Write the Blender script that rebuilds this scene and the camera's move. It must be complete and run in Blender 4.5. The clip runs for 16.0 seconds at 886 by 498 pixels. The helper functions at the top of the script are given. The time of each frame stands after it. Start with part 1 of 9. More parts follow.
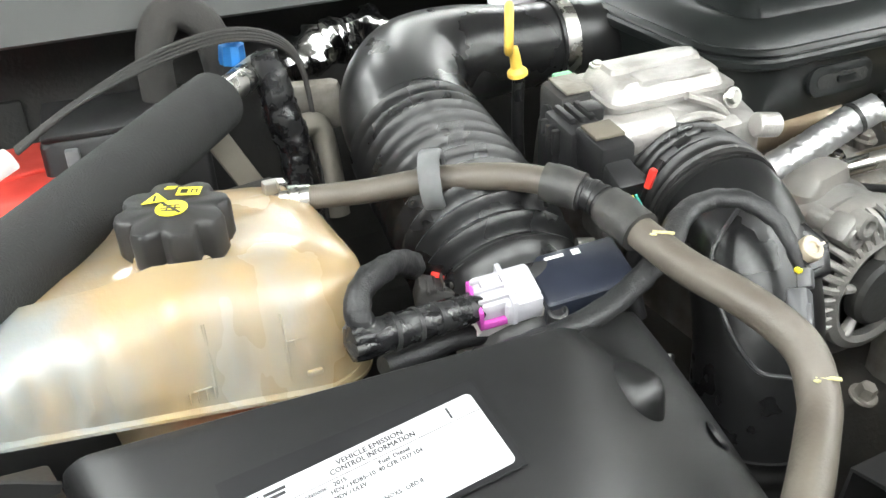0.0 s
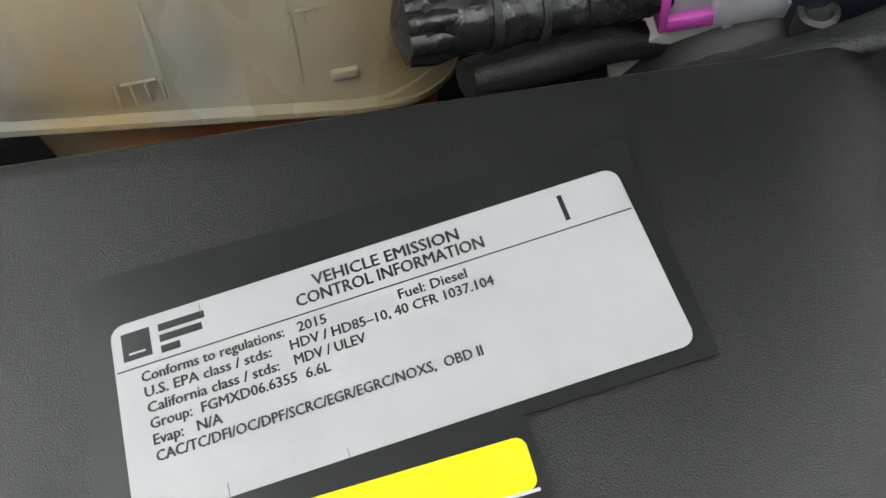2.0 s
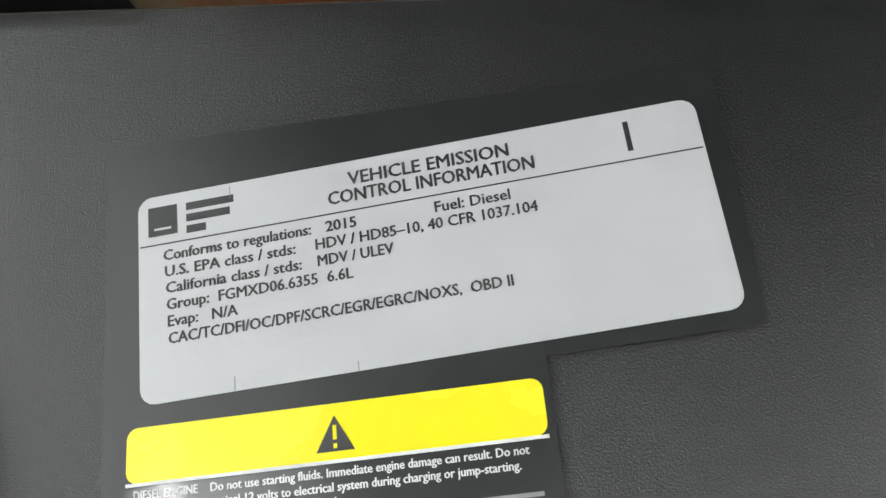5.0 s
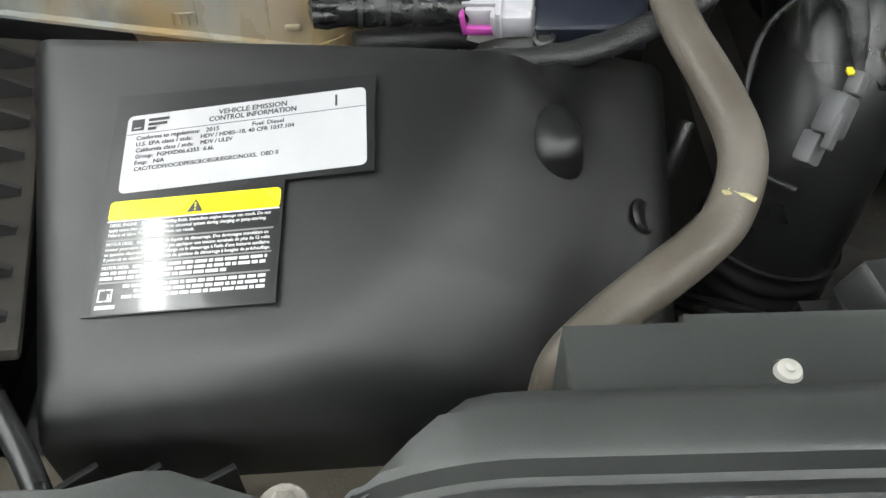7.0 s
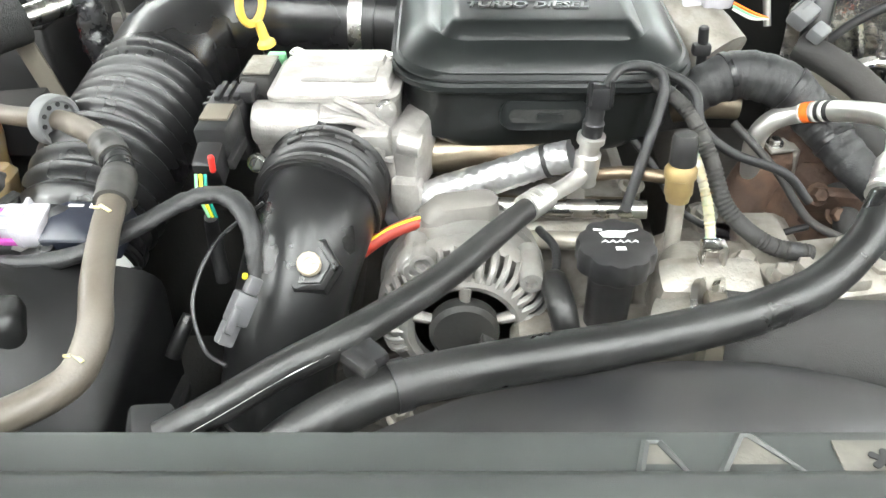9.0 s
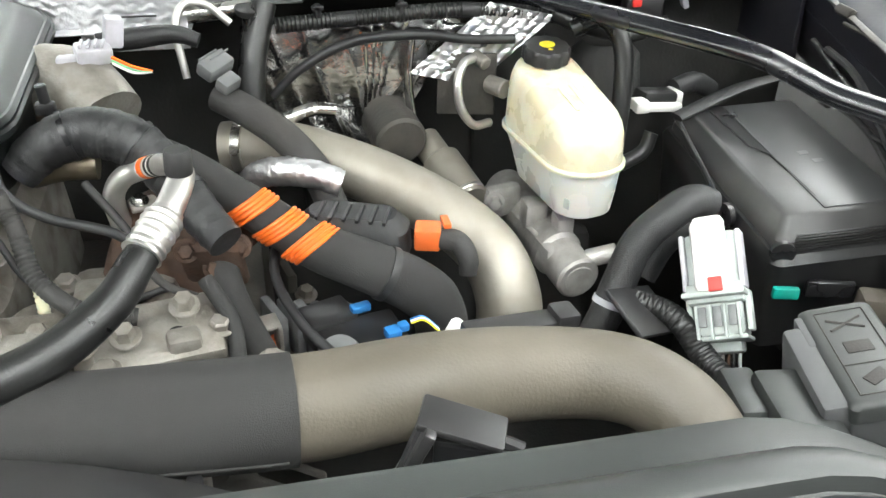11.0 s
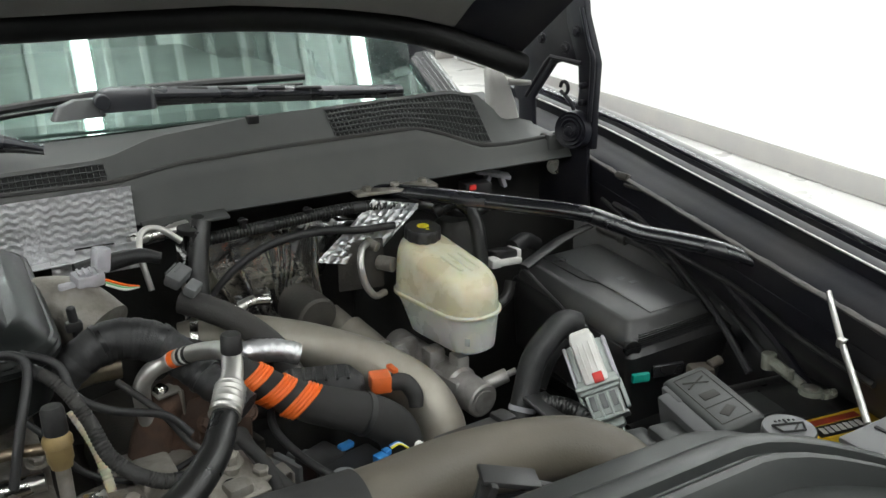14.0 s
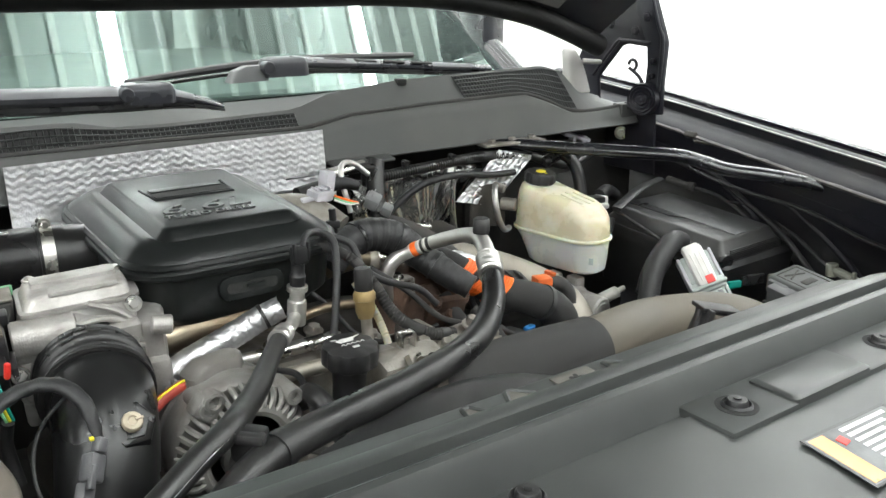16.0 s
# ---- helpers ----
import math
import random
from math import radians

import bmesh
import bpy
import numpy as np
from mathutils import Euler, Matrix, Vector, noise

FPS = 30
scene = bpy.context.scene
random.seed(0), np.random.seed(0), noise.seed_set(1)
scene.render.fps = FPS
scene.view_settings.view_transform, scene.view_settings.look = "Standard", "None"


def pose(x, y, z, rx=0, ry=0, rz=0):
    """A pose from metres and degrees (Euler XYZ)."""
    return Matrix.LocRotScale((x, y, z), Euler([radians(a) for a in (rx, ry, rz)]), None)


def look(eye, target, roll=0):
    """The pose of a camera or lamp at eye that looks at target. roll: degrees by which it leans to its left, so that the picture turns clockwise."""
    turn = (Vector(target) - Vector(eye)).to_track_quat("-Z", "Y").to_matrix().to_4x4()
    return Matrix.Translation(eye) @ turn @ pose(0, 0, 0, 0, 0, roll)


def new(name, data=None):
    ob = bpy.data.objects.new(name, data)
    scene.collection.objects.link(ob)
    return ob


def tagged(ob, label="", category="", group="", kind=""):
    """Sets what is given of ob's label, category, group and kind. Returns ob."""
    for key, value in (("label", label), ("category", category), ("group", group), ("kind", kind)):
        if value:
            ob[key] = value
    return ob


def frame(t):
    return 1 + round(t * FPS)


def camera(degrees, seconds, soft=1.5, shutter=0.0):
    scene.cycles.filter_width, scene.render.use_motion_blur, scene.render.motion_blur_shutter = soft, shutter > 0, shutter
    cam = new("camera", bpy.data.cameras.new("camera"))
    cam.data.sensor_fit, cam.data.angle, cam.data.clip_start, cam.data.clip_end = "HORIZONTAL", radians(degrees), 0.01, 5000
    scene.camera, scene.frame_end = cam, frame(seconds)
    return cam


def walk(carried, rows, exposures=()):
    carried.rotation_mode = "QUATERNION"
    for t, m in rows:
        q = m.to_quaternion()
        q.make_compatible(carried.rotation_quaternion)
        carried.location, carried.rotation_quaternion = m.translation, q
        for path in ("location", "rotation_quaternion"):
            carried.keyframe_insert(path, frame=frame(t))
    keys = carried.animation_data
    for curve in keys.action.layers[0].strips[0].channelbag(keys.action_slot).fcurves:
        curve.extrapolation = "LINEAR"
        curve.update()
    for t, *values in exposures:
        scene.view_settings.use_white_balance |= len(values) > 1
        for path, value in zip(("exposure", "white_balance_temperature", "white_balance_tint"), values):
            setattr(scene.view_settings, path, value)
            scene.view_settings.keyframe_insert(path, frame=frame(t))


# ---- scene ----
# camera and its path
cam = camera(53.2, 16.0)
PATH = [
    (0.0, (-0.7011, 0.0169, 1.5328), (-0.125, 1.1901, 0.7967), -1.89),
    (0.5, (-0.7164, -0.0196, 1.492), (-0.1431, 1.1497, 0.7476), -1.9),
    (1.0, (-0.6774, 0.0283, 1.4558), (-0.1391, 1.1656, 0.6392), -1.91),
    (1.5, (-0.6268, 0.1416, 1.4108), (-0.2315, 1.2194, 0.4453), -1.93),
    (2.0, (-0.6021, 0.2063, 1.3869), (-0.3865, 1.1615, 0.2506), -3.21),
    (2.5, (-0.5938, 0.2312, 1.376), (-0.4543, 1.1126, 0.1703), -4.66),
    (3.0, (-0.5928, 0.234, 1.3719), (-0.4959, 1.0627, 0.1253), -5.21),
    (3.5, (-0.5921, 0.2335, 1.3714), (-0.5136, 1.0597, 0.1219), -4.84),
    (6.0, (-0.5753, 0.1798, 1.4201), (-0.561, 0.9732, 0.1472), -2.8),
    (6.5, (-0.5307, 0.0871, 1.479), (-0.5032, 0.9326, 0.2403), -0.88),
    (7.0, (-0.4905, -0.0196, 1.5311), (-0.474, 0.9538, 0.39), -0.64),
    (7.5, (-0.4269, -0.1243, 1.5933), (-0.4352, 0.9949, 0.5946), -1.0),
    (8.0, (-0.3423, -0.1603, 1.6042), (-0.3408, 1.0305, 0.6921), -0.1),
    (8.5, (-0.2401, -0.1748, 1.6035), (-0.2284, 1.0437, 0.7288), 0.27),
    (9.0, (-0.0998, -0.1658, 1.6205), (-0.0996, 1.0608, 0.7571), -0.0),
    (9.5, (0.0302, -0.1728, 1.6207), (0.054, 1.079, 0.7945), 0.55),
    (10.0, (0.1788, -0.1663, 1.6032), (0.2562, 1.094, 0.7935), 1.55),
    (10.2, (0.2345, -0.1604, 1.5998), (0.3469, 1.1014, 0.7965), 2.05),
    (12.3, (0.3594, -0.1991, 1.6169), (0.9542, 1.0039, 0.9469), 0.48),
    (12.5, (0.3502, -0.2345, 1.62), (0.9727, 0.9821, 1.0015), 0.84),
    (13.0, (0.3133, -0.2784, 1.6491), (0.9745, 0.9422, 1.0809), 0.8),
    (13.5, (0.2073, -0.3029, 1.6675), (0.9003, 0.9196, 1.1428), -0.25),
    (14.0, (0.0445, -0.3221, 1.6845), (0.769, 0.893, 1.1859), -0.42),
    (14.5, (-0.08, -0.3549, 1.6886), (0.6834, 0.8426, 1.2056), -0.28),
    (15.0, (-0.1838, -0.3461, 1.6642), (0.6233, 0.83, 1.2003), -0.04),
    (15.5, (-0.2905, -0.3621, 1.6267), (0.539, 0.8016, 1.1711), 0.08),
    (16.0, (-0.4171, -0.3774, 1.6141), (0.4317, 0.7755, 1.1667), 0.4),
]
EXPOSURES = [(0.0, 1.02), (1.0, 0.84), (1.5, 0.1), (2.0, -0.45), (3.5, -0.75), (6.0, -0.48), (6.5, -0.44), (7.0, 0.15), (7.5, 0.6), (8.0, 0.97), (8.5, 1.25), (9.5, 1.5), (10.2, 1.3), (12.3, 0.25), (13.0, -0.15), (13.5, -0.54), (14.5, -0.62), (15.0, -0.4), (16.0, 0.15)]
walk(cam, [(t, look(eye, target, roll)) for t, eye, target, roll in PATH], EXPOSURES)

# ---------------------------------------------------------------- light
world = bpy.data.worlds.new("world")
scene.world = world
world.use_nodes = True
world.node_tree.nodes["Background"].inputs[0].default_value = (0.9, 0.95, 1.0, 1)
world.node_tree.nodes["Background"].inputs[1].default_value = 0.05
STRIP_WATTS = 84.0
UPLIGHT_WATTS = 230.0


def strip_lamp(x, y, length, z, watts, tip=0.0):
    lamp = bpy.data.lights.new("strip_light", "AREA")
    lamp.shape, lamp.size, lamp.size_y, lamp.energy = "RECTANGLE", 0.07, length, watts
    lamp.color = (0.965, 0.99, 0.985)
    ob = new("strip_light_lamp", lamp)
    ob.matrix_world = pose(x, y, z, tip)
    return ob


# ---------------------------------------------------------------- materials
def mat(name, col, rough=0.5, metal=0.0, col2=None, scale=9.0, mix=0.6, grain=260.0, bump=0.12, rvar=0.12, spec=0.5,
        coat=0.0, sss=0.0, dist=0.002, detail=4.0, stretch=None, sheen=0.0, lean=None):
    m = bpy.data.materials.new(name)
    m.use_nodes = True
    nt = m.node_tree
    b = nt.nodes["Principled BSDF"]
    tc = nt.nodes.new("ShaderNodeTexCoord")
    src = tc.outputs["Object"]
    if stretch:
        mp = nt.nodes.new("ShaderNodeMapping")
        mp.inputs["Scale"].default_value = stretch
        nt.links.new(src, mp.inputs[0])
        src = mp.outputs[0]
    big = nt.nodes.new("ShaderNodeTexNoise")
    big.inputs["Scale"].default_value, big.inputs["Detail"].default_value = scale, detail
    fine = nt.nodes.new("ShaderNodeTexNoise")
    fine.inputs["Scale"].default_value, fine.inputs["Detail"].default_value = grain, 3.0
    nt.links.new(src, big.inputs["Vector"])
    nt.links.new(src, fine.inputs["Vector"])
    c2 = col2 or tuple(min(1.0, v * 1.5 + 0.01) for v in col)
    ramp = nt.nodes.new("ShaderNodeMapRange")
    ramp.inputs["From Min"].default_value, ramp.inputs["From Max"].default_value = 0.42, 0.68
    ramp.inputs["To Max"].default_value = mix
    level = big.outputs[0]
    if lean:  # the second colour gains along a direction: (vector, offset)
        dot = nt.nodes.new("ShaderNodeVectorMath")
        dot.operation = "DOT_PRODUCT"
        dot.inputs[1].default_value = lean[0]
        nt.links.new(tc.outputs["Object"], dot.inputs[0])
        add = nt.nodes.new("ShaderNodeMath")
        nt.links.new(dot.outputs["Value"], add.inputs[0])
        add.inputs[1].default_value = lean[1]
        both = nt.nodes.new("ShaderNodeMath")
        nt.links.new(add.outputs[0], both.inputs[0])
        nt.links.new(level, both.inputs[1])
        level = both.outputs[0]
    nt.links.new(level, ramp.inputs[0])
    mx = nt.nodes.new("ShaderNodeMix")
    mx.data_type = "RGBA"
    mx.inputs["A"].default_value, mx.inputs["B"].default_value = (*col, 1), (*c2, 1)
    nt.links.new(ramp.outputs[0], mx.inputs["Factor"])
    nt.links.new(mx.outputs["Result"], b.inputs["Base Color"])
    rr = nt.nodes.new("ShaderNodeMapRange")
    rr.inputs["From Min"].default_value, rr.inputs["From Max"].default_value = 0.3, 0.7
    rr.inputs["To Min"].default_value, rr.inputs["To Max"].default_value = max(0.03, rough - rvar), min(1.0, rough + rvar)
    nt.links.new(big.outputs[0], rr.inputs[0])
    nt.links.new(rr.outputs[0], b.inputs["Roughness"])
    bp = nt.nodes.new("ShaderNodeBump")
    bp.inputs["Strength"].default_value, bp.inputs["Distance"].default_value = bump, dist
    nt.links.new(fine.outputs[0], bp.inputs["Height"])
    nt.links.new(bp.outputs[0], b.inputs["Normal"])
    b.inputs["Metallic"].default_value = metal
    b.inputs["Specular IOR Level"].default_value = spec
    b.inputs["Coat Weight"].default_value = coat
    b.inputs["Coat Roughness"].default_value = 0.08
    if sss:
        b.inputs["Subsurface Weight"].default_value = sss
        b.inputs["Subsurface Radius"].default_value = (1.0, 0.6, 0.3)
        b.inputs["Subsurface Scale"].default_value = 0.02
    if sheen:
        b.inputs["Sheen Weight"].default_value = sheen
    return m


def glow(name, col, strength):
    m = bpy.data.materials.new(name)
    m.use_nodes = True
    b = m.node_tree.nodes["Principled BSDF"]
    b.inputs["Base Color"].default_value = (*col, 1)
    b.inputs["Emission Color"].default_value = (*col, 1)
    b.inputs["Emission Strength"].default_value = strength
    return m


def worn_print(name, ink, ground, rough, scale):
    """Printed ink that is rubbed thin in small specks."""
    return mat(name, ink, rough, col2=ground, scale=scale, mix=0.35, grain=900, bump=0.02)


BLACK = mat("black_plastic", (0.015, 0.015, 0.016), 0.44, col2=(0.034, 0.032, 0.03), scale=14, mix=0.5, grain=1500, bump=0.18, dist=0.0006)
DUCT = mat("moulded_duct_plastic", (0.01, 0.01, 0.0105), 0.29, col2=(0.013, 0.013, 0.013), scale=14, grain=900, bump=0.03, rvar=0.05)
BLACK_GLOSS = mat("smooth_black_plastic", (0.014, 0.014, 0.015), 0.3, col2=(0.03, 0.03, 0.03), scale=18, grain=700, bump=0.04)
GRAINED = mat("grained_black_plastic", (0.0035, 0.0035, 0.004), 0.35, col2=(0.006, 0.0058, 0.0056), scale=10, mix=0.4, grain=2400, bump=0.34, dist=0.0008, detail=2, spec=0.72, rvar=0.02)
COVER_GREY = mat("dusty_grey_black_plastic", (0.033, 0.0355, 0.0345), 0.44, col2=(0.05, 0.0525, 0.0505), scale=6, mix=0.7, grain=1100, bump=0.12, dist=0.0008)
ENGINE_COVER = mat("satin_black_cover", (0.008, 0.0095, 0.0095), 0.31, col2=(0.015, 0.0165, 0.016), scale=8, mix=0.2, grain=900, bump=0.08, dist=0.0008, spec=0.4, rvar=0.015)
RUBBER = mat("black_rubber", (0.012, 0.012, 0.012), 0.36, col2=(0.024, 0.0235, 0.023), scale=16, grain=500, bump=0.1)
SEAL = mat("satin_black_seal", (0.006, 0.006, 0.006), 0.48, col2=(0.009, 0.009, 0.009), scale=40, grain=300, bump=0.04, spec=0.3)
RUBBER_DULL = mat("dull_rubber", (0.028, 0.027, 0.026), 0.75, col2=(0.06, 0.055, 0.05), scale=12, grain=420, bump=0.25)
BROWN_BLACK = mat("dusty_brown_black_plastic", (0.03, 0.027, 0.023), 0.6, col2=(0.06, 0.054, 0.045), scale=30, grain=400, bump=0.1)
TAUPE = mat("aged_taupe_rubber", (0.088, 0.076, 0.058), 0.6, col2=(0.13, 0.112, 0.086), scale=10, mix=0.7, grain=380, bump=0.15)
HOSE_TAUPE = mat("dusty_brown_grey_hose", (0.085, 0.072, 0.058), 0.48, col2=(0.13, 0.113, 0.092), scale=22, mix=0.7, grain=420, bump=0.12)
FABRIC = mat("dark_woven_sleeve", (0.022, 0.0215, 0.021), 0.85, col2=(0.036, 0.034, 0.033), scale=14, grain=1100, bump=0.5, dist=0.001)
TAPE = mat("black_cloth_tape", (0.014, 0.014, 0.015), 0.5, col2=(0.03, 0.03, 0.03), scale=60, grain=700, bump=0.4, dist=0.0012)
GLOSSTAPE = mat("glossy_black_tape", (0.012, 0.012, 0.013), 0.25, col2=(0.03, 0.03, 0.03), scale=70, grain=120, bump=0.5, dist=0.002)
FOAM = mat("ribbed_black_foam", (0.016, 0.016, 0.016), 0.9, col2=(0.027, 0.027, 0.026), scale=30, grain=700, bump=0.6, dist=0.0015)
CAST = mat("cast_aluminium", (0.47, 0.455, 0.435), 0.46, metal=0.55, col2=(0.31, 0.29, 0.265), scale=34, mix=0.85, grain=420, bump=0.45, dist=0.0014)
CAST_DIRTY = mat("dirty_cast_aluminium", (0.33, 0.31, 0.28), 0.55, metal=0.6, col2=(0.16, 0.14, 0.115), scale=26, mix=0.8, grain=300, bump=0.4)
ALTERNATOR_ALU = mat("grey_die_cast", (0.33, 0.32, 0.305), 0.5, metal=0.55, col2=(0.27, 0.25, 0.23), scale=30, mix=0.6, grain=500, bump=0.3)
TUBE_ALU = mat("bright_aluminium_tube", (0.62, 0.61, 0.585), 0.4, metal=0.85, col2=(0.42, 0.4, 0.375), scale=25, grain=300, bump=0.08)
PIPE_ALU = mat("brushed_aluminium_pipe", (0.36, 0.335, 0.29), 0.58, metal=0.7, col2=(0.27, 0.245, 0.205), scale=14, mix=0.7, grain=220, bump=0.08)
STEEL = mat("bright_steel", (0.62, 0.61, 0.58), 0.28, metal=1.0, col2=(0.45, 0.43, 0.4), scale=40, grain=400, bump=0.06)
NAVY = mat("blue_black_sensor_plastic", (0.014, 0.017, 0.028), 0.34, col2=(0.022, 0.026, 0.038), scale=20, grain=900, bump=0.05, rvar=0.05)
GOLD_LABEL = mat("golden_battery_label", (0.72, 0.46, 0.03), 0.35, col2=(0.62, 0.4, 0.05), scale=60, grain=300, bump=0.03)
EXHAUST = mat("heat_stained_steel", (0.3, 0.255, 0.19), 0.38, metal=0.9, col2=(0.16, 0.115, 0.075), scale=18, mix=0.8, grain=300, bump=0.1)
RUST = mat("rusty_cast_iron", (0.07, 0.042, 0.03), 0.8, metal=0.2, col2=(0.13, 0.075, 0.05), scale=40, mix=0.8, grain=260, bump=0.5)
BLOCK = mat("dark_engine_castings", (0.045, 0.042, 0.038), 0.6, metal=0.2, col2=(0.1, 0.09, 0.075), scale=20, mix=0.6, grain=200, bump=0.4)
GRIME = mat("grimy_dark_metal", (0.018, 0.018, 0.017), 0.7, col2=(0.04, 0.037, 0.033), scale=15, grain=200, bump=0.3)
PAINT_BLACK = mat("glossy_dark_body_paint", (0.008, 0.009, 0.012), 0.22, col2=(0.02, 0.02, 0.024), scale=9, mix=0.6, grain=90, bump=0.02, coat=0.6)
WING_PAINT = mat("dark_wing_paint", (0.008, 0.007, 0.0115), 0.1, col2=(0.011, 0.01, 0.014), scale=30, mix=0.4, grain=300, bump=0.006, rvar=0.03, spec=0.28)
SCUFF = mat("grey_scratch", (0.2, 0.2, 0.2), 0.6)
# Lighter than the cover, to paint in the highlights on the letters' edges.
LETTERS = mat("raised_letters_painted_highlight", (0.075, 0.078, 0.078), 0.35, col2=(0.11, 0.11, 0.11), scale=60, grain=700, bump=0.05)
DUSTY = mat("dusty_black_lid", (0.035, 0.035, 0.036), 0.36, col2=(0.085, 0.082, 0.078), scale=8, mix=0.7, grain=900, bump=0.15, dist=0.0008)
PAINT_BAY = mat("satin_bay_paint", (0.013, 0.013, 0.018), 0.42, col2=(0.03, 0.028, 0.029), scale=9, mix=0.8, grain=150, bump=0.06, spec=0.22, rvar=0.04)
FOIL = mat("bright_heat_foil", (0.7, 0.7, 0.71), 0.4, metal=0.95, col2=(0.55, 0.55, 0.57), scale=30, grain=200, bump=0.3, dist=0.003)
CRUMPLE = mat("crumpled_foil", (0.62, 0.62, 0.61), 0.17, metal=1.0, col2=(0.4, 0.4, 0.39), scale=20, mix=0.6, grain=70, bump=0.35, dist=0.004, rvar=0.06)
# Grey-blue towards -x paints in the strip lights' reflection; the amber is aged plastic.
TANK = mat("yellowed_plastic_painted_sheen", (0.33, 0.245, 0.14), 0.24, col2=(0.25, 0.262, 0.258), scale=2.6, mix=1.0, grain=60, bump=0.06, sss=0.35, dist=0.003, coat=0.3, rvar=0.08, stretch=(5, 4, 2), lean=((-2.3, -0.9, 0.0), -1.05))
RES = mat("milky_translucent_plastic", (0.72, 0.665, 0.49), 0.28, col2=(0.75, 0.715, 0.58), scale=9, mix=0.35, grain=120, bump=0.05, sss=0.5)
RES_TOP = mat("stained_milky_plastic", (0.7, 0.635, 0.45), 0.3, col2=(0.8, 0.76, 0.62), scale=34, mix=0.9, grain=120, bump=0.08, sss=0.5)
RES_LOW = mat("pale_milky_plastic", (0.7, 0.7, 0.655), 0.3, col2=(0.76, 0.75, 0.7), scale=16, mix=0.6, grain=120, bump=0.05, sss=0.5)
COOLANT = mat("orange_coolant", (0.4, 0.1, 0.03), 0.35, col2=(0.34, 0.27, 0.17), scale=12, mix=0.9, sss=0.2, lean=((-4.0, 0.0, 0.0), -2.45))
SEAM_DUST = mat("dusty_seam_sealer", (0.04, 0.037, 0.036), 0.55, col2=(0.11, 0.1, 0.09), scale=40, mix=0.8, grain=200, bump=0.3, dist=0.001)
CLAMP = mat("pale_corroded_metal", (0.3, 0.31, 0.26), 0.5, col2=(0.17, 0.16, 0.13), scale=60, mix=0.8, grain=300, bump=0.2, dist=0.001)
CLIP_WHITE = mat("soiled_white_clip", (0.46, 0.45, 0.42), 0.45, col2=(0.33, 0.31, 0.27), scale=120, mix=0.6, grain=600, bump=0.05)
WHITE = mat("white_plastic", (0.8, 0.79, 0.76), 0.4, col2=(0.68, 0.66, 0.62), scale=40, grain=500, bump=0.05)
GREY_PL = mat("light_grey_connector", (0.47, 0.46, 0.5), 0.42, col2=(0.33, 0.33, 0.33), scale=50, grain=500, bump=0.05)
DARKGREY = mat("dark_grey_connector", (0.1, 0.1, 0.105), 0.45, col2=(0.14, 0.14, 0.14), scale=50, grain=500, bump=0.05)
MIDGREY = mat("mid_grey_plastic", (0.15, 0.155, 0.157), 0.5, col2=(0.1, 0.1, 0.1), scale=40, grain=500, bump=0.1)
GREEN_GREY = mat("grey_green_connector", (0.42, 0.46, 0.44), 0.45, col2=(0.33, 0.36, 0.34), scale=50, grain=500, bump=0.06)
RED = mat("red_plastic", (0.75, 0.04, 0.03), 0.4, col2=(0.6, 0.05, 0.04), scale=30, grain=400, bump=0.05)
RUST_RED = mat("dark_red_print", (0.4, 0.05, 0.03), 0.4, col2=(0.33, 0.05, 0.04), scale=60)
RED_COVER = mat("faded_red_cover", (0.72, 0.07, 0.05), 0.45, col2=(0.62, 0.08, 0.06), scale=20, grain=400, bump=0.08)
ORANGE = mat("orange_tape", (0.95, 0.17, 0.02), 0.4, col2=(0.85, 0.14, 0.02), scale=90, grain=700, bump=0.15)
ORANGE_PL = mat("orange_connector", (0.7, 0.14, 0.03), 0.45, col2=(0.5, 0.12, 0.04), scale=60, grain=500, bump=0.08)
BLUE = mat("blue_plastic", (0.02, 0.16, 0.45), 0.45, col2=(0.03, 0.2, 0.42), scale=40, grain=400, bump=0.05)
TEAL = mat("teal_plastic", (0.0, 0.28, 0.22), 0.45, col2=(0.02, 0.22, 0.18), scale=40, grain=400, bump=0.05)
GREEN = mat("green_plastic", (0.25, 0.62, 0.33), 0.45, col2=(0.2, 0.5, 0.28), scale=40, grain=400, bump=0.05)
MAGENTA = mat("magenta_seal", (0.5, 0.07, 0.38), 0.45, col2=(0.4, 0.06, 0.3), scale=40, grain=400, bump=0.05)
YELLOW = mat("yellow_plastic", (0.86, 0.56, 0.1), 0.4, col2=(0.75, 0.48, 0.1), scale=40, grain=400, bump=0.05)
COUPLING = mat("worn_grey_black_coupling", (0.035, 0.034, 0.033), 0.5, col2=(0.07, 0.066, 0.06), scale=60, mix=0.6, grain=500, bump=0.1)
CABLE_RED = mat("dark_red_sleeve", (0.42, 0.05, 0.03), 0.42, col2=(0.3, 0.04, 0.03), scale=40, grain=400, bump=0.08)
BOOT = mat("grey_brown_rubber", (0.16, 0.15, 0.138), 0.55, col2=(0.22, 0.205, 0.19), scale=30, grain=400, bump=0.1)
DUST_FLOOR = mat("dusty_moulding", (0.085, 0.08, 0.07), 0.6, col2=(0.13, 0.122, 0.105), scale=60, mix=0.8, grain=400, bump=0.15)
CREAM = mat("pale_cream_fitting", (0.46, 0.4, 0.3), 0.45, col2=(0.34, 0.28, 0.2), scale=90, grain=500, bump=0.06)
YELLOW_INK = worn_print("yellow_ink", (0.8, 0.68, 0.03), (0.6, 0.5, 0.04), 0.4, 120)
PALE_YELLOW = mat("pale_yellow_paint_mark", (0.62, 0.55, 0.27), 0.5, col2=(0.4, 0.36, 0.2), scale=150, mix=0.8)
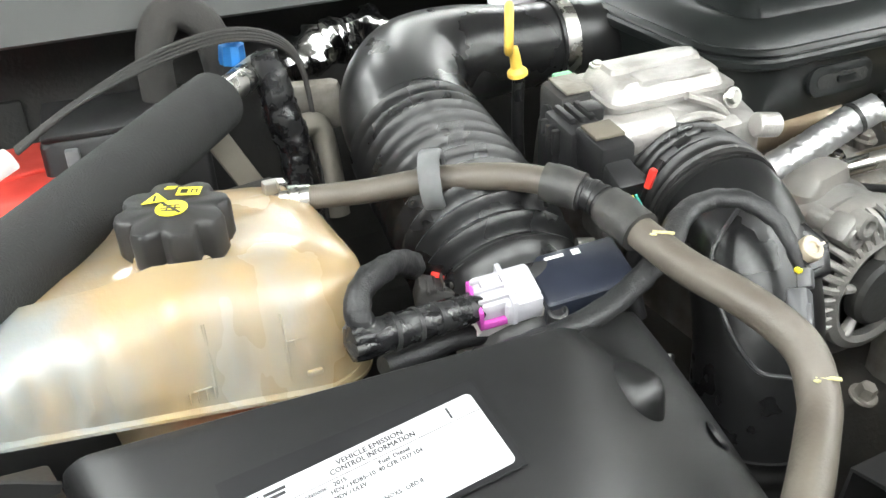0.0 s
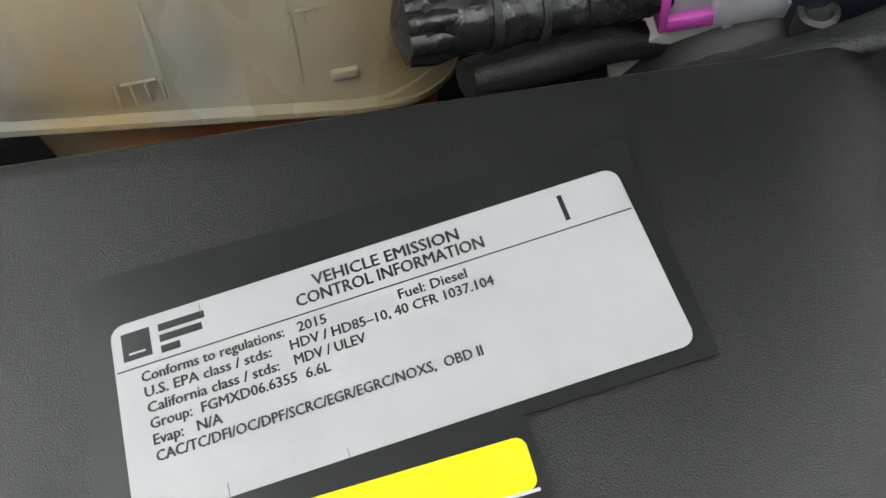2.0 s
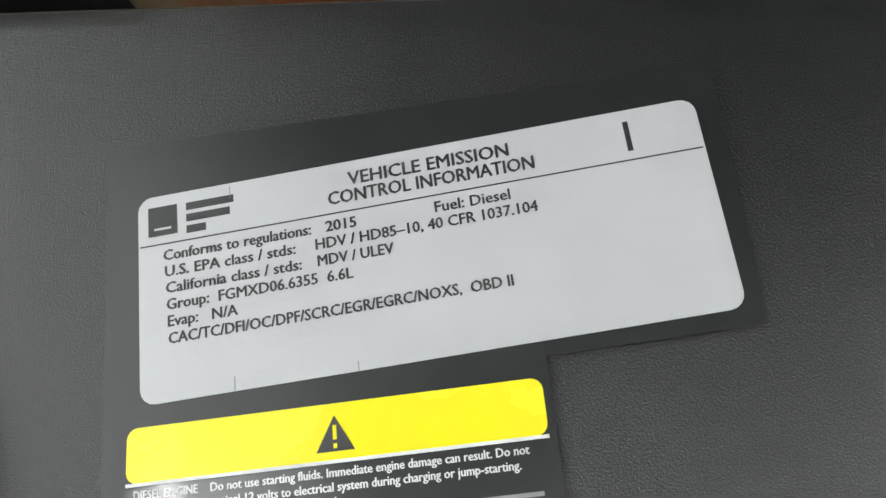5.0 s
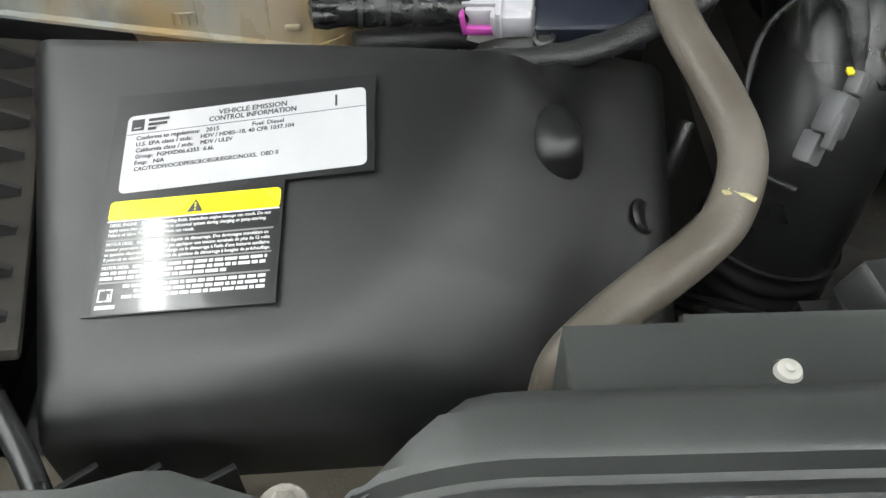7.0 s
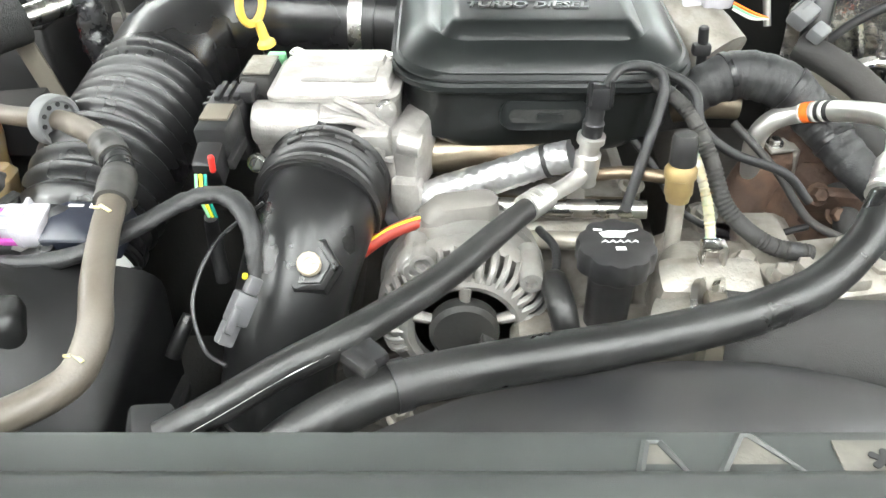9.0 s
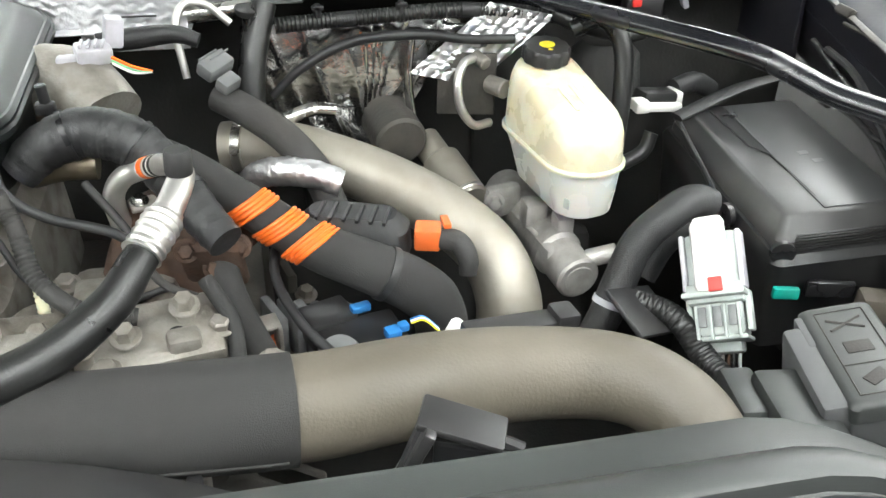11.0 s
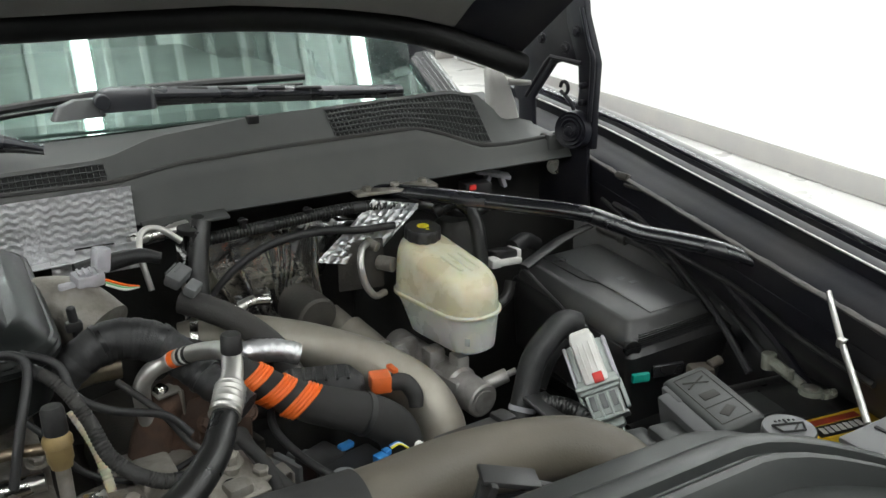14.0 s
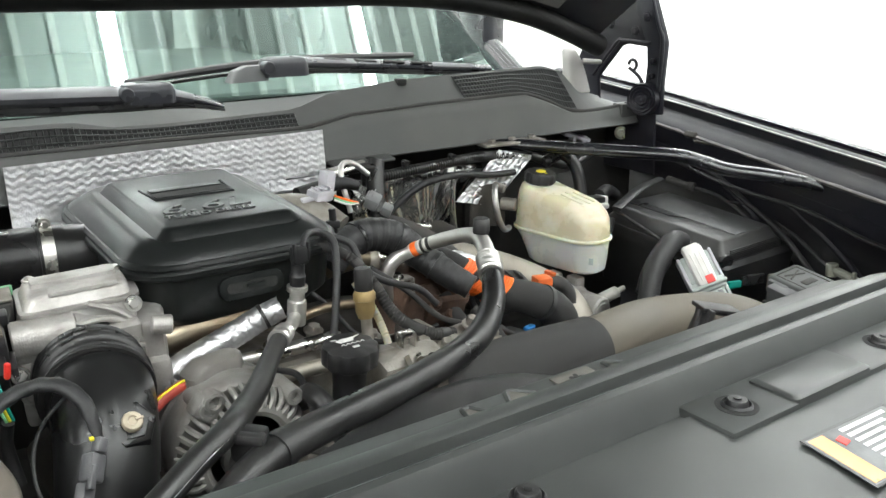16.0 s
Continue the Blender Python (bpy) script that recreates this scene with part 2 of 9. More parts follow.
BRASS = mat("yellow_brass", (0.31, 0.225, 0.1), 0.5, metal=0.6, col2=(0.25, 0.185, 0.1), scale=50, grain=400, bump=0.1)
LABEL_WHITE = mat("silver_white_label", (0.44, 0.44, 0.455), 0.36, col2=(0.475, 0.475, 0.49), scale=30, mix=0.7, grain=400, bump=0.04, rvar=0.06)
LABEL_BLACK = mat("black_label_film", (0.011, 0.011, 0.012), 0.36, col2=(0.017, 0.017, 0.018), scale=50, mix=0.4, grain=160, bump=0.04, dist=0.001, rvar=0.03, spec=0.55)
LABEL_GLOSS = mat("glossy_black_label_film", (0.009, 0.009, 0.01), 0.3, col2=(0.014, 0.014, 0.015), scale=50, mix=0.4, grain=160, bump=0.04, dist=0.001, rvar=0.02, spec=0.6, coat=1.0)
RULE_GREY = mat("grey_label_rule", (0.2, 0.2, 0.2), 0.35, rvar=0.03)
LABEL_YELLOW = mat("yellow_label_film", (0.85, 0.74, 0.02), 0.3, spec=0.4, col2=(0.82, 0.71, 0.025), scale=40, grain=300, bump=0.04)
LABEL_ORANGE = mat("orange_label_film", (0.85, 0.42, 0.14), 0.35, col2=(0.78, 0.38, 0.13), scale=40, grain=300, bump=0.04)
INK = worn_print("black_ink", (0.02, 0.02, 0.022), (0.06, 0.06, 0.06), 0.45, 200)
INK_WHITE = worn_print("white_ink", (0.75, 0.75, 0.75), (0.5, 0.5, 0.5), 0.45, 200)
CHALK = mat("chalk_white_marking", (0.7, 0.7, 0.68), 0.6, col2=(0.4, 0.4, 0.4), scale=120)
GAP = mat("matt_dark_grille", (0.008, 0.008, 0.008), 0.8, grain=200)
COWL_CAP = mat("taupe_trim_plastic", (0.3, 0.29, 0.275), 0.5, col2=(0.36, 0.35, 0.335), scale=14, grain=600, bump=0.06)
COWL = mat("weathered_grey_cowl_plastic", (0.07, 0.072, 0.07), 0.6, col2=(0.105, 0.105, 0.1), scale=5, mix=0.7, grain=900, bump=0.15, dist=0.0008)
# For the unseen south wall; dark only to cut reflections in the bay.
SOUTH = mat("darkened_unseen_wall", (0.1, 0.1, 0.105), 0.6, col2=(0.13, 0.13, 0.135), scale=3, grain=60)
TRIM_GREY = mat("pale_dusty_trim_plastic", (0.075, 0.077, 0.08), 0.5, col2=(0.1, 0.1, 0.1), scale=7, mix=0.7, grain=1100, bump=0.12, dist=0.0008)
LID_GREY = mat("dusty_lid_panel", (0.05, 0.051, 0.053), 0.36, col2=(0.075, 0.074, 0.072), scale=8, mix=0.7, grain=900, bump=0.1, dist=0.0008, spec=0.7)
WALL = mat("white_studio_paint", (0.86, 0.86, 0.85), 0.75, col2=(0.83, 0.83, 0.82), scale=2, grain=60, bump=0.05)
FLOORM = mat("pale_polished_concrete", (0.72, 0.71, 0.69), 0.35, col2=(0.62, 0.61, 0.59), scale=2.5, mix=0.7, grain=60, bump=0.05)
CEILING = mat("grey_white_ceiling_panel", (0.42, 0.44, 0.43), 0.8, col2=(0.36, 0.38, 0.37), scale=1.5, grain=60, bump=0.05)
SKIRT = mat("grey_skirting", (0.32, 0.31, 0.3), 0.6, col2=(0.38, 0.36, 0.34), scale=4, grain=60, bump=0.05)
HOODLINER = mat("charcoal_hood_liner", (0.125, 0.122, 0.112), 0.9, col2=(0.108, 0.104, 0.095), scale=10, grain=500, bump=0.5)
SEAT = mat("dark_cabin_trim", (0.09, 0.1, 0.098), 0.7, col2=(0.06, 0.07, 0.066), scale=6)


def glass_material():
    m = bpy.data.materials.new("tinted_windscreen_glass")
    m.use_nodes = True
    b = m.node_tree.nodes["Principled BSDF"]
    b.inputs["Base Color"].default_value = (0.42, 0.56, 0.51, 1)
    b.inputs["Transmission Weight"].default_value = 1.0
    b.inputs["Roughness"].default_value = 0.02
    b.inputs["Specular Tint"].default_value = (0.8, 1.0, 0.93, 1)
    b.inputs["IOR"].default_value = 1.85
    return m


WIPER = mat("grey_black_wiper_plastic", (0.02, 0.021, 0.026), 0.3, col2=(0.034, 0.034, 0.038), scale=12, mix=0.6, grain=900, bump=0.08, dist=0.0008)
GLASS = glass_material()


# ---------------------------------------------------------------- mesh tools
def V(*a):
    return Vector(a)


def finish(bm, name, material, angle=38):
    bmesh.ops.recalc_face_normals(bm, faces=bm.faces[:])
    me = bpy.data.meshes.new(name)
    bm.to_mesh(me)
    bm.free()
    me.materials.append(material)
    me.polygons.foreach_set("use_smooth", [True] * len(me.polygons))
    me.set_sharp_from_angle(angle=radians(angle))
    return me


def thing(name, loc, label, category, group=""):
    ob = new(name)
    ob.empty_display_size = 0.02
    ob.location = loc
    return tagged(ob, label, category, group)


def part(name, bm, material, parent, label=""):
    """One mesh object, in world coordinates, under a thing (an Empty) or under a part."""
    ob = new(name, finish(bm, name, material))
    ob.parent = parent
    if parent.type == "EMPTY":
        ob.matrix_parent_inverse = Matrix.Translation(-Vector(parent.location))
    return tagged(ob, label)


def solo(name, bm, material, label, category, group="", kind=""):
    return tagged(new(name, finish(bm, name, material)), label, category, group, kind)


def join(*bms):
    out = bmesh.new()
    for b in bms:
        me = bpy.data.meshes.new("tmp")
        b.to_mesh(me)
        b.free()
        out.from_mesh(me)
        bpy.data.meshes.remove(me)
    return out


def moved(bm, m):
    bmesh.ops.transform(bm, matrix=m, verts=bm.verts[:])
    return bm


def box(c, s, b=0.003, rot=(0, 0, 0), seg=2, taper=1.0):
    """A box with rounded edges; taper narrows its top."""
    bm = bmesh.new()
    bmesh.ops.create_cube(bm, size=1)
    for v in bm.verts:
        k = taper if v.co.z > 0 else 1.0
        v.co = V(v.co.x * s[0] * k, v.co.y * s[1] * k, v.co.z * s[2])
    if b:
        bmesh.ops.bevel(bm, geom=bm.edges[:], offset=min(b, min(s) * 0.45), segments=seg, affect="EDGES", profile=0.5)
    return moved(bm, pose(*c, *rot))


def axis_matrix(p0, p1):
    d = (Vector(p1) - Vector(p0))
    return Matrix.Translation(p0) @ d.to_track_quat("Z", "Y").to_matrix().to_4x4()


def lathe(profile, p0, p1, seg=24, lobes=0, depth=0.0):
    """Turns (radius, height) rows round the axis from p0 towards p1; lobes scallop the rim."""
    bm = bmesh.new()
    rings = []
    for r, h in profile:
        ring = []
        for i in range(seg):
            a = math.tau * i / seg
            k = r * (1 - depth * (0.5 + 0.5 * math.cos(lobes * a)) ** 2) if lobes else r
            ring.append(bm.verts.new((k * math.cos(a), k * math.sin(a), h)))
        rings.append(ring)
    for a, b in zip(rings, rings[1:]):
        for i in range(seg):
            j = (i + 1) % seg
            bm.faces.new((a[i], a[j], b[j], b[i]))
    for ring in (rings[0], rings[-1]):
        if (ring[0].co - ring[seg // 2].co).length > 1e-5:
            bm.faces.new(ring)
    return moved(bm, axis_matrix(p0, p1))


def cyl(p0, p1, r0, r1=None, seg=20, b=0.0015):
    h = (Vector(p1) - Vector(p0)).length
    r1 = r0 if r1 is None else r1
    b = min(b, r0 * 0.3, r1 * 0.3, h * 0.3)
    return lathe([(r0 - b, 0), (r0, b), (r1, h - b), (r1 - b, h)], p0, p1, seg)


def spline(pts, n=6):
    """Catmull-Rom through rows (x, y, z, radius)."""
    p = [np.array(q, float) for q in pts]
    p = [2 * p[0] - p[1]] + p + [2 * p[-1] - p[-2]]
    out = []
    for a, b, c, d in zip(p, p[1:], p[2:], p[3:]):
        for i in range(n):
            t = i / n
            out.append(0.5 * (2 * b + (c - a) * t + (2 * a - 5 * b + 4 * c - d) * t * t + (3 * b - a - 3 * c + d) * t ** 3))
    out.append(p[-2])
    return out


def tube(pts, seg=14, n=6, shape=None, flat=1.0, r=None, crumple=0.0, pitch=60.0):
    """A hose through rows (x, y, z, radius); shape(s) scales the radius at s metres along it."""
    if r is not None:
        pts = [(*q[:3], r) for q in pts]
    path = spline(pts, n)
    if shape:
        fine = []
        for a, b in zip(path, path[1:]):
            m = max(1, int(np.linalg.norm(b[:3] - a[:3]) / 0.0016))
            fine += [a + (b - a) * i / m for i in range(m)]
        path = fine + [path[-1]]
    bm = bmesh.new()
    rings, up, s = [], None, 0.0
    for i, q in enumerate(path):
        c = Vector(q[:3])
        t = (Vector(path[min(i + 1, len(path) - 1)][:3]) - Vector(path[max(i - 1, 0)][:3])).normalized()
        if i:
            s += (c - Vector(path[i - 1][:3])).length
        up = (up - t * up.dot(t)) if up is not None else t.orthogonal() if abs(t.z) > 0.9 else (V(0, 0, 1) - t * t.z)
        up.normalize()
        side = t.cross(up)
        rad = q[3] * (shape(s) if shape else 1.0)
        rings.append([bm.verts.new(c + (up * math.cos(math.tau * k / seg) * flat + side * math.sin(math.tau * k / seg)) * rad) for k in range(seg)])
    for a, b in zip(rings, rings[1:]):
        for k in range(seg):
            j = (k + 1) % seg
            bm.faces.new((a[k], a[j], b[j], b[k]))
    bm.faces.new(rings[0]), bm.faces.new(rings[-1])
    if crumple:
        bm.normal_update()
        shift = [v.normal * crumple * (noise.noise(v.co * pitch) + 0.5 * noise.noise(v.co * pitch * 2.7)) for v in bm.verts]
        for v, d in zip(bm.verts, shift):
            v.co += d
    return bm


def along(pts, a, b, n=6, grow=1.0, steps=7):
    """The stretch of a hose between the fractions a and b of its length, thicker by grow."""
    path = spline(pts, n)
    d = [0.0]
    for p, q in zip(path, path[1:]):
        d.append(d[-1] + float(np.linalg.norm(q[:3] - p[:3])))
    out = []
    for i in range(steps):
        f = (a + (b - a) * i / (steps - 1)) * d[-1]
        row = [float(np.interp(f, d, [p[k] for p in path])) for k in range(4)]
        out.append((*row[:3], row[3] * grow))
    return out


def rounded(cx, cy, hx, hy, r, z, n=5, rot=0.0, side=0):
    """A closed rounded-rectangle ring; side adds points along its straight sides."""
    r = min(r, hx * 0.999, hy * 0.999)
    ring = []
    for q, (sx, sy) in enumerate(((1, 1), (-1, 1), (-1, -1), (1, -1))):
        for i in range(n + 1):
            a = math.pi / 2 * (q + i / n)
            x, y = sx * (hx - r) + r * math.cos(a), sy * (hy - r) + r * math.sin(a)
            ring.append((cx + x * math.cos(rot) - y * math.sin(rot), cy + x * math.sin(rot) + y * math.cos(rot), z))
    if side:
        full = []
        for i, p in enumerate(ring):
            full.append(p)
            if i % (n + 1) == n:
                q = ring[(i + 1) % len(ring)]
                full += [tuple(p[k] + (q[k] - p[k]) * j / (side + 1) for k in range(3)) for j in range(1, side + 1)]
        ring = full
    return ring


def stack(levels, rot=0.0, n=5, warp=None, side=0):
    """Lofts rounded rectangles (cx, cy, z, half x, half y, corner radius) upward."""
    bm = bmesh.new()
    rings = []
    for cx, cy, z, hx, hy, r in levels:
        ring = rounded(cx, cy, hx, hy, r, z, n, radians(rot), side)
        rings.append([bm.verts.new(warp(*p) if warp else p) for p in ring])
    m = len(rings[0])
    for a, b in zip(rings, rings[1:]):
        for i in range(m):
            j = (i + 1) % m
            bm.faces.new((a[i], a[j], b[j], b[i]))
    bm.faces.new(rings[0]), bm.faces.new(rings[-1])
    return bm


def prism(outline, depth, frame_m, b=0.0):
    """A flat outline (u, v) with thickness, set by the matrix frame_m."""
    bm = bmesh.new()
    vs = [bm.verts.new((u, v, 0)) for u, v in outline]
    f = bm.faces.new(vs)
    got = bmesh.ops.extrude_face_region(bm, geom=[f])
    for v in got["geom"]:
        if isinstance(v, bmesh.types.BMVert):
            v.co.z += depth
    if b:
        bmesh.ops.bevel(bm, geom=bm.edges[:], offset=b, segments=2, affect="EDGES", profile=0.5)
    return moved(bm, frame_m)


def loft(rings, closed=False, cap=False):
    """Faces between rows of points of equal count."""
    bm = bmesh.new()
    rows = [[bm.verts.new(p) for p in ring] for ring in rings]
    m = len(rows[0])
    for a, b in zip(rows, rows[1:]):
        for i in range(m if closed else m - 1):
            j = (i + 1) % m
            bm.faces.new((a[i], a[j], b[j], b[i]))
    if cap:
        bm.faces.new(rows[0]), bm.faces.new(rows[-1])
    return bm


def thick(bm, t):
    """Gives a sheet its thickness, towards the back of its faces."""
    bmesh.ops.recalc_face_normals(bm, faces=bm.faces[:])
    bm.normal_update()
    faces, rim = bm.faces[:], [e for e in bm.edges if e.is_boundary]
    twin = {v: bm.verts.new(v.co - v.normal * t) for v in bm.verts[:]}
    for f in faces:
        bm.faces.new([twin[v] for v in reversed(f.verts)])
    for e in rim:
        a, b = e.verts
        bm.faces.new((a, b, twin[b], twin[a]))
    return bm


def plane_frame(origin, ux, uy):
    ux = Vector(ux).normalized()
    uz = ux.cross(Vector(uy)).normalized()
    uy = uz.cross(ux)
    return Matrix((ux, uy, uz)).transposed().to_4x4() if origin is None else Matrix.Translation(origin) @ Matrix((ux, uy, uz)).transposed().to_4x4()


def lettering(words, size, m, depth=0.0002, align="LEFT", width=1.0, shear=0.0, fit=0.0, bold=0.02):
    """Raised words; fit squeezes them to that length."""
    cu = bpy.data.curves.new("text", "FONT")
    cu.body, cu.size, cu.extrude, cu.align_x, cu.shear, cu.offset = words, size, depth, align, shear, size * bold
    cu.resolution_u = 2
    ob = bpy.data.objects.new("text", cu)
    me = bpy.data.meshes.new_from_object(ob)
    bm = bmesh.new()
    bm.from_mesh(me)
    bpy.data.objects.remove(ob), bpy.data.curves.remove(cu), bpy.data.meshes.remove(me)
    if fit:
        xs = [v.co.x for v in bm.verts]
        width = fit / (max(xs) - min(xs))
    return moved(bm, m @ Matrix.Diagonal((width, 1, 1, 1)))


def bolt(p, d, r=0.006, h=0.006, washer=True):
    """A hexagon bolt head with its washer at p, looking along d."""
    d = Vector(d).normalized()
    p = Vector(p)
    head = lathe([(r * 0.86, 0), (r, h * 0.1), (r, h * 0.8), (r * 0.8, h)], p, p + d * h, 6)
    if not washer:
        return head
    return join(lathe([(r * 1.45, -0.001), (r * 1.5, 0.0005), (r * 1.4, 0.0015)], p, p + d, 18), head)


# ---------------------------------------------------------------- the studio
def structure(name, bm, material, label):
    return tagged(new(name, finish(bm, name, material)), label, "room", kind="structure")


X0, X1, Y0, Y1, ZC = -5.75, 7.3, -5.0, 11.0, 3.9
XM, YM = (X0 + X1) / 2, (Y0 + Y1) / 2
SKEW = 11.3  # the east wall stands askew to the truck
structure("floor", box((XM, YM, -0.05), (X1 - X0, Y1 - Y0, 0.1), 0), FLOORM, "pale polished concrete studio floor")
structure("ceiling", box((XM, YM, ZC + 0.1), (X1 - X0 + 0.4, Y1 - Y0 + 0.4, 0.1), 0), CEILING, "grey-white studio ceiling panels")
structure("trim", join(*[box((X0 + 0.09 + 0.1775 * i, 3.0, ZC + 0.04), (0.035, 15.9, 0.03), 0.008) for i in range(73)]), WALL, "white battens along the ceiling")
for wname, c, s, turn in (("wall_east", (5.5, 3, 1.95), (0.2, 16.6, 4.1), -SKEW), ("wall_west", (X0 - 0.1, 3, 1.95), (0.2, 16.4, 4.1), 0),
                          ("wall_north", (XM, Y1 + 0.1, 1.95), (X1 - X0, 0.2, 4.1), 0), ("wall_south", (XM, Y0 - 0.1, 1.95), (X1 - X0, 0.2, 4.1), 0)):
    structure(wname, box(c, s, 0, (0, 0, turn)), SOUTH if wname == "wall_south" else WALL, "plain unseen studio wall, dark grey to cut reflections" if wname == "wall_south" else "plain white studio wall")
for bname, c, s, turn in (("baseboard_east", (5.388, 3, 0.09), (0.02, 15.9, 0.17), -SKEW), ("baseboard_west", (X0 + 0.012, 3, 0.09), (0.02, 15.9, 0.17), 0),
                          ("baseboard_north", (XM, Y1 - 0.012, 0.09), (X1 - X0 - 0.1, 0.02, 0.17), 0)):
    structure(bname, box(c, s, 0.004, (0, 0, turn)), SKIRT, "grey skirting along the white wall")
LAMP = glow("lit_diffuser", (0.97, 0.99, 0.985), 9.0)
for lx in (-4.96, -3.54, -2.12, -0.7, 0.72, 2.14, 3.56, 4.98):
    lamp = thing("strip_light", (lx, 3.0, ZC), "long white hanging strip light, switched on", "ceiling light", "strip lights on the ceiling")
    part("housing", box((lx, 3.0, ZC - 0.27), (0.1, 13.6, 0.03), 0.004), WALL, lamp)
    part("diffuser", box((lx, 3.0, ZC - 0.295), (0.08, 13.5, 0.012), 0.004), LAMP, lamp)
    for hy in (-3.0, 3.0, 9.0):
        part("hanger", cyl((lx, hy, ZC - 0.256), (lx, hy, ZC + 0.05), 0.006), STEEL, lamp)
    strip_lamp(lx, 3.0, 13.4, ZC - 0.31, STRIP_WATTS)
    strip_lamp(lx, 3.0, 13.4, ZC - 0.245, UPLIGHT_WATTS, 180.0)

# ---------------------------------------------------------------- the truck's body
EDGE = 0.2  # how far the wing's edge runs outward for each metre back


def wing_x(y):
    return 1.05 + EDGE * (y - 0.5) if y < 0.9 else 1.13 + 0.1 * (y - 0.9)


def wing_z(y):
    return 1.33 + 0.07 * (y - 0.5)


def wing(side):
    ys = [-0.55 + 0.08 * i for i in range(24)]
    rings, liner, ledge, flange, gutter = [], [], [], [], []
    for y in ys:
        x, z = wing_x(y), wing_z(y)
        flange.append([(side * a, y, b) for a, b in ((x - 0.012, z - 0.03), (x - 0.012, z - 0.004), (x - 0.008, z - 0.001), (x + 0.006, z), (x + 0.009, z - 0.003))])
        gutter.append([(side * a, y, b) for a, b in ((x + 0.009, z - 0.003), (x + 0.011, z - 0.014), (x + 0.026, z - 0.014), (x + 0.029, z - 0.002))])
        rings.append([(side * a, y, b) for a, b in ((x + 0.029, z - 0.002), (x + 0.031, z + 0.003), (x + 0.036, z + 0.0045), (x + 0.062, z + 0.002), (x + 0.078, z - 0.004), (x + 0.096, z - 0.05), (x + 0.112, z - 0.2), (x + 0.12, z - 0.55), (x + 0.11, z - 0.9))])
        ledge.append([(side * a, y, b) for a, b in ((x - 0.014, z - 0.02), (x - 0.03, z - 0.028), (x - 0.036, z - 0.033), (x - 0.05, z - 0.038), (x - 0.06, z - 0.05), (x - 0.052, z - 0.09))])
        liner.append([(side * a, y, b) for a, b in ((x - 0.052, z - 0.085), (x - 0.046, z - 0.12), (x - 0.02, z - 0.165), (x + 0.03, z - 0.21), (x + 0.05, z - 0.3), (x + 0.05, z - 0.7))])
    w = thing("wing", (side * 1.1, 0.3, 0.6), "dark glossy painted front wing with a folded inner edge", "car wing", "front wings")
    part("outer_panel", thick(loft(rings), 0.0016), WING_PAINT, w)
    part("folded_flange", thick(loft(flange), 0.0016), PAINT_BAY, w)
    part("gutter", thick(loft(gutter), 0.0012), PAINT_BAY, w)
    part("inner_ledge", thick(loft(ledge), 0.0016), PAINT_BAY, w)
    part("apron", thick(loft(liner), 0.002), PAINT_BAY, w)
    hem = [(side * (wing_x(y) - 0.013), y, wing_z(y) - 0.003, 0.0017) for y in ys[::3]]
    # Added bright metal strip; stands in for the line of light on the fold.
    part("edge_glint", tube(hem, 8, 3), TUBE_ALU, w, "thin bright strip imitating a glint along the folded edge")
    part("ledge_lip", tube([(side * (wing_x(y) - 0.057), y, wing_z(y) - 0.047, 0.0062) for y in ys[::3]], 10, 14, flat=0.55, crumple=0.0016, pitch=60), SEAM_DUST, w, "worn dusty seam along the ledge")
    part("clip", join(box((side * (wing_x(0.76) - 0.057), 0.76, wing_z(0.76) - 0.046), (0.018, 0.03, 0.012), 0.003, (0, side * 30, 0)), box((side * (wing_x(0.72) - 0.06), 0.72, wing_z(0.72) - 0.052), (0.01, 0.05, 0.005), 0.002, (0, side * 30, 0))), BROWN_BLACK, w, "dusty brown clip")
    for y in (0.5, 0.7):
        part("rib", tube([(side * (wing_x(y) - 0.05), y, wing_z(y) - 0.11, 0.006), (side * (wing_x(y - 0.1) - 0.02), y - 0.1, wing_z(y) - 0.175, 0.007), (side * (wing_x(y - 0.18) + 0.04), y - 0.18, wing_z(y) - 0.28, 0.006)], 8), PAINT_BAY, w)
    return w


wing(1), wing(-1)

# bulkhead under the cowl and the closed body behind it
bulk = thing("bulkhead", (0, 1.03, 0.6), "dark grimy steel bulkhead behind the engine", "bulkhead")
part("panel", box((0, 1.03, 0.95), (2.3, 0.05, 0.74), 0.01), GRIME, bulk)
part("lower_step", box((0, 0.99, 0.75), (1.7, 0.05, 0.3), 0.02), GRIME, bulk)
for bx in (-0.75, -0.35, 0.45, 0.7):
    part("pressed_rib", box((bx, 1.003, 1.1), (0.1, 0.012, 0.26), 0.005), GRIME, bulk)
solo("bay_floor", join(box((0, 0.35, 0.5), (2.2, 1.5, 0.04), 0.01), box((1.07, 0.3, 0.62), (0.04, 1.5, 0.4), 0.01), box((-1.07, 0.3, 0.62), (0.04, 1.5, 0.4), 0.01), box((0.55, 0.62, 0.62), (0.6, 0.5, 0.25), 0.03), box((-0.6, 0.62, 0.62), (0.5, 0.5, 0.25), 0.03)),
     GRIME, "dark underside of the engine bay", "engine bay floor")


# cowl below the windscreen
def cowl_lip(x):
    """Height of the front ridge."""
    return float(np.interp(x, [-1.0, -0.4, 0.0, 0.27, 0.34, 0.5, 0.74, 0.8, 0.87, 0.93, 1.05], [1.372, 1.372, 1.37, 1.366, 1.38, 1.386, 1.389, 1.37, 1.342, 1.34, 1.345]))


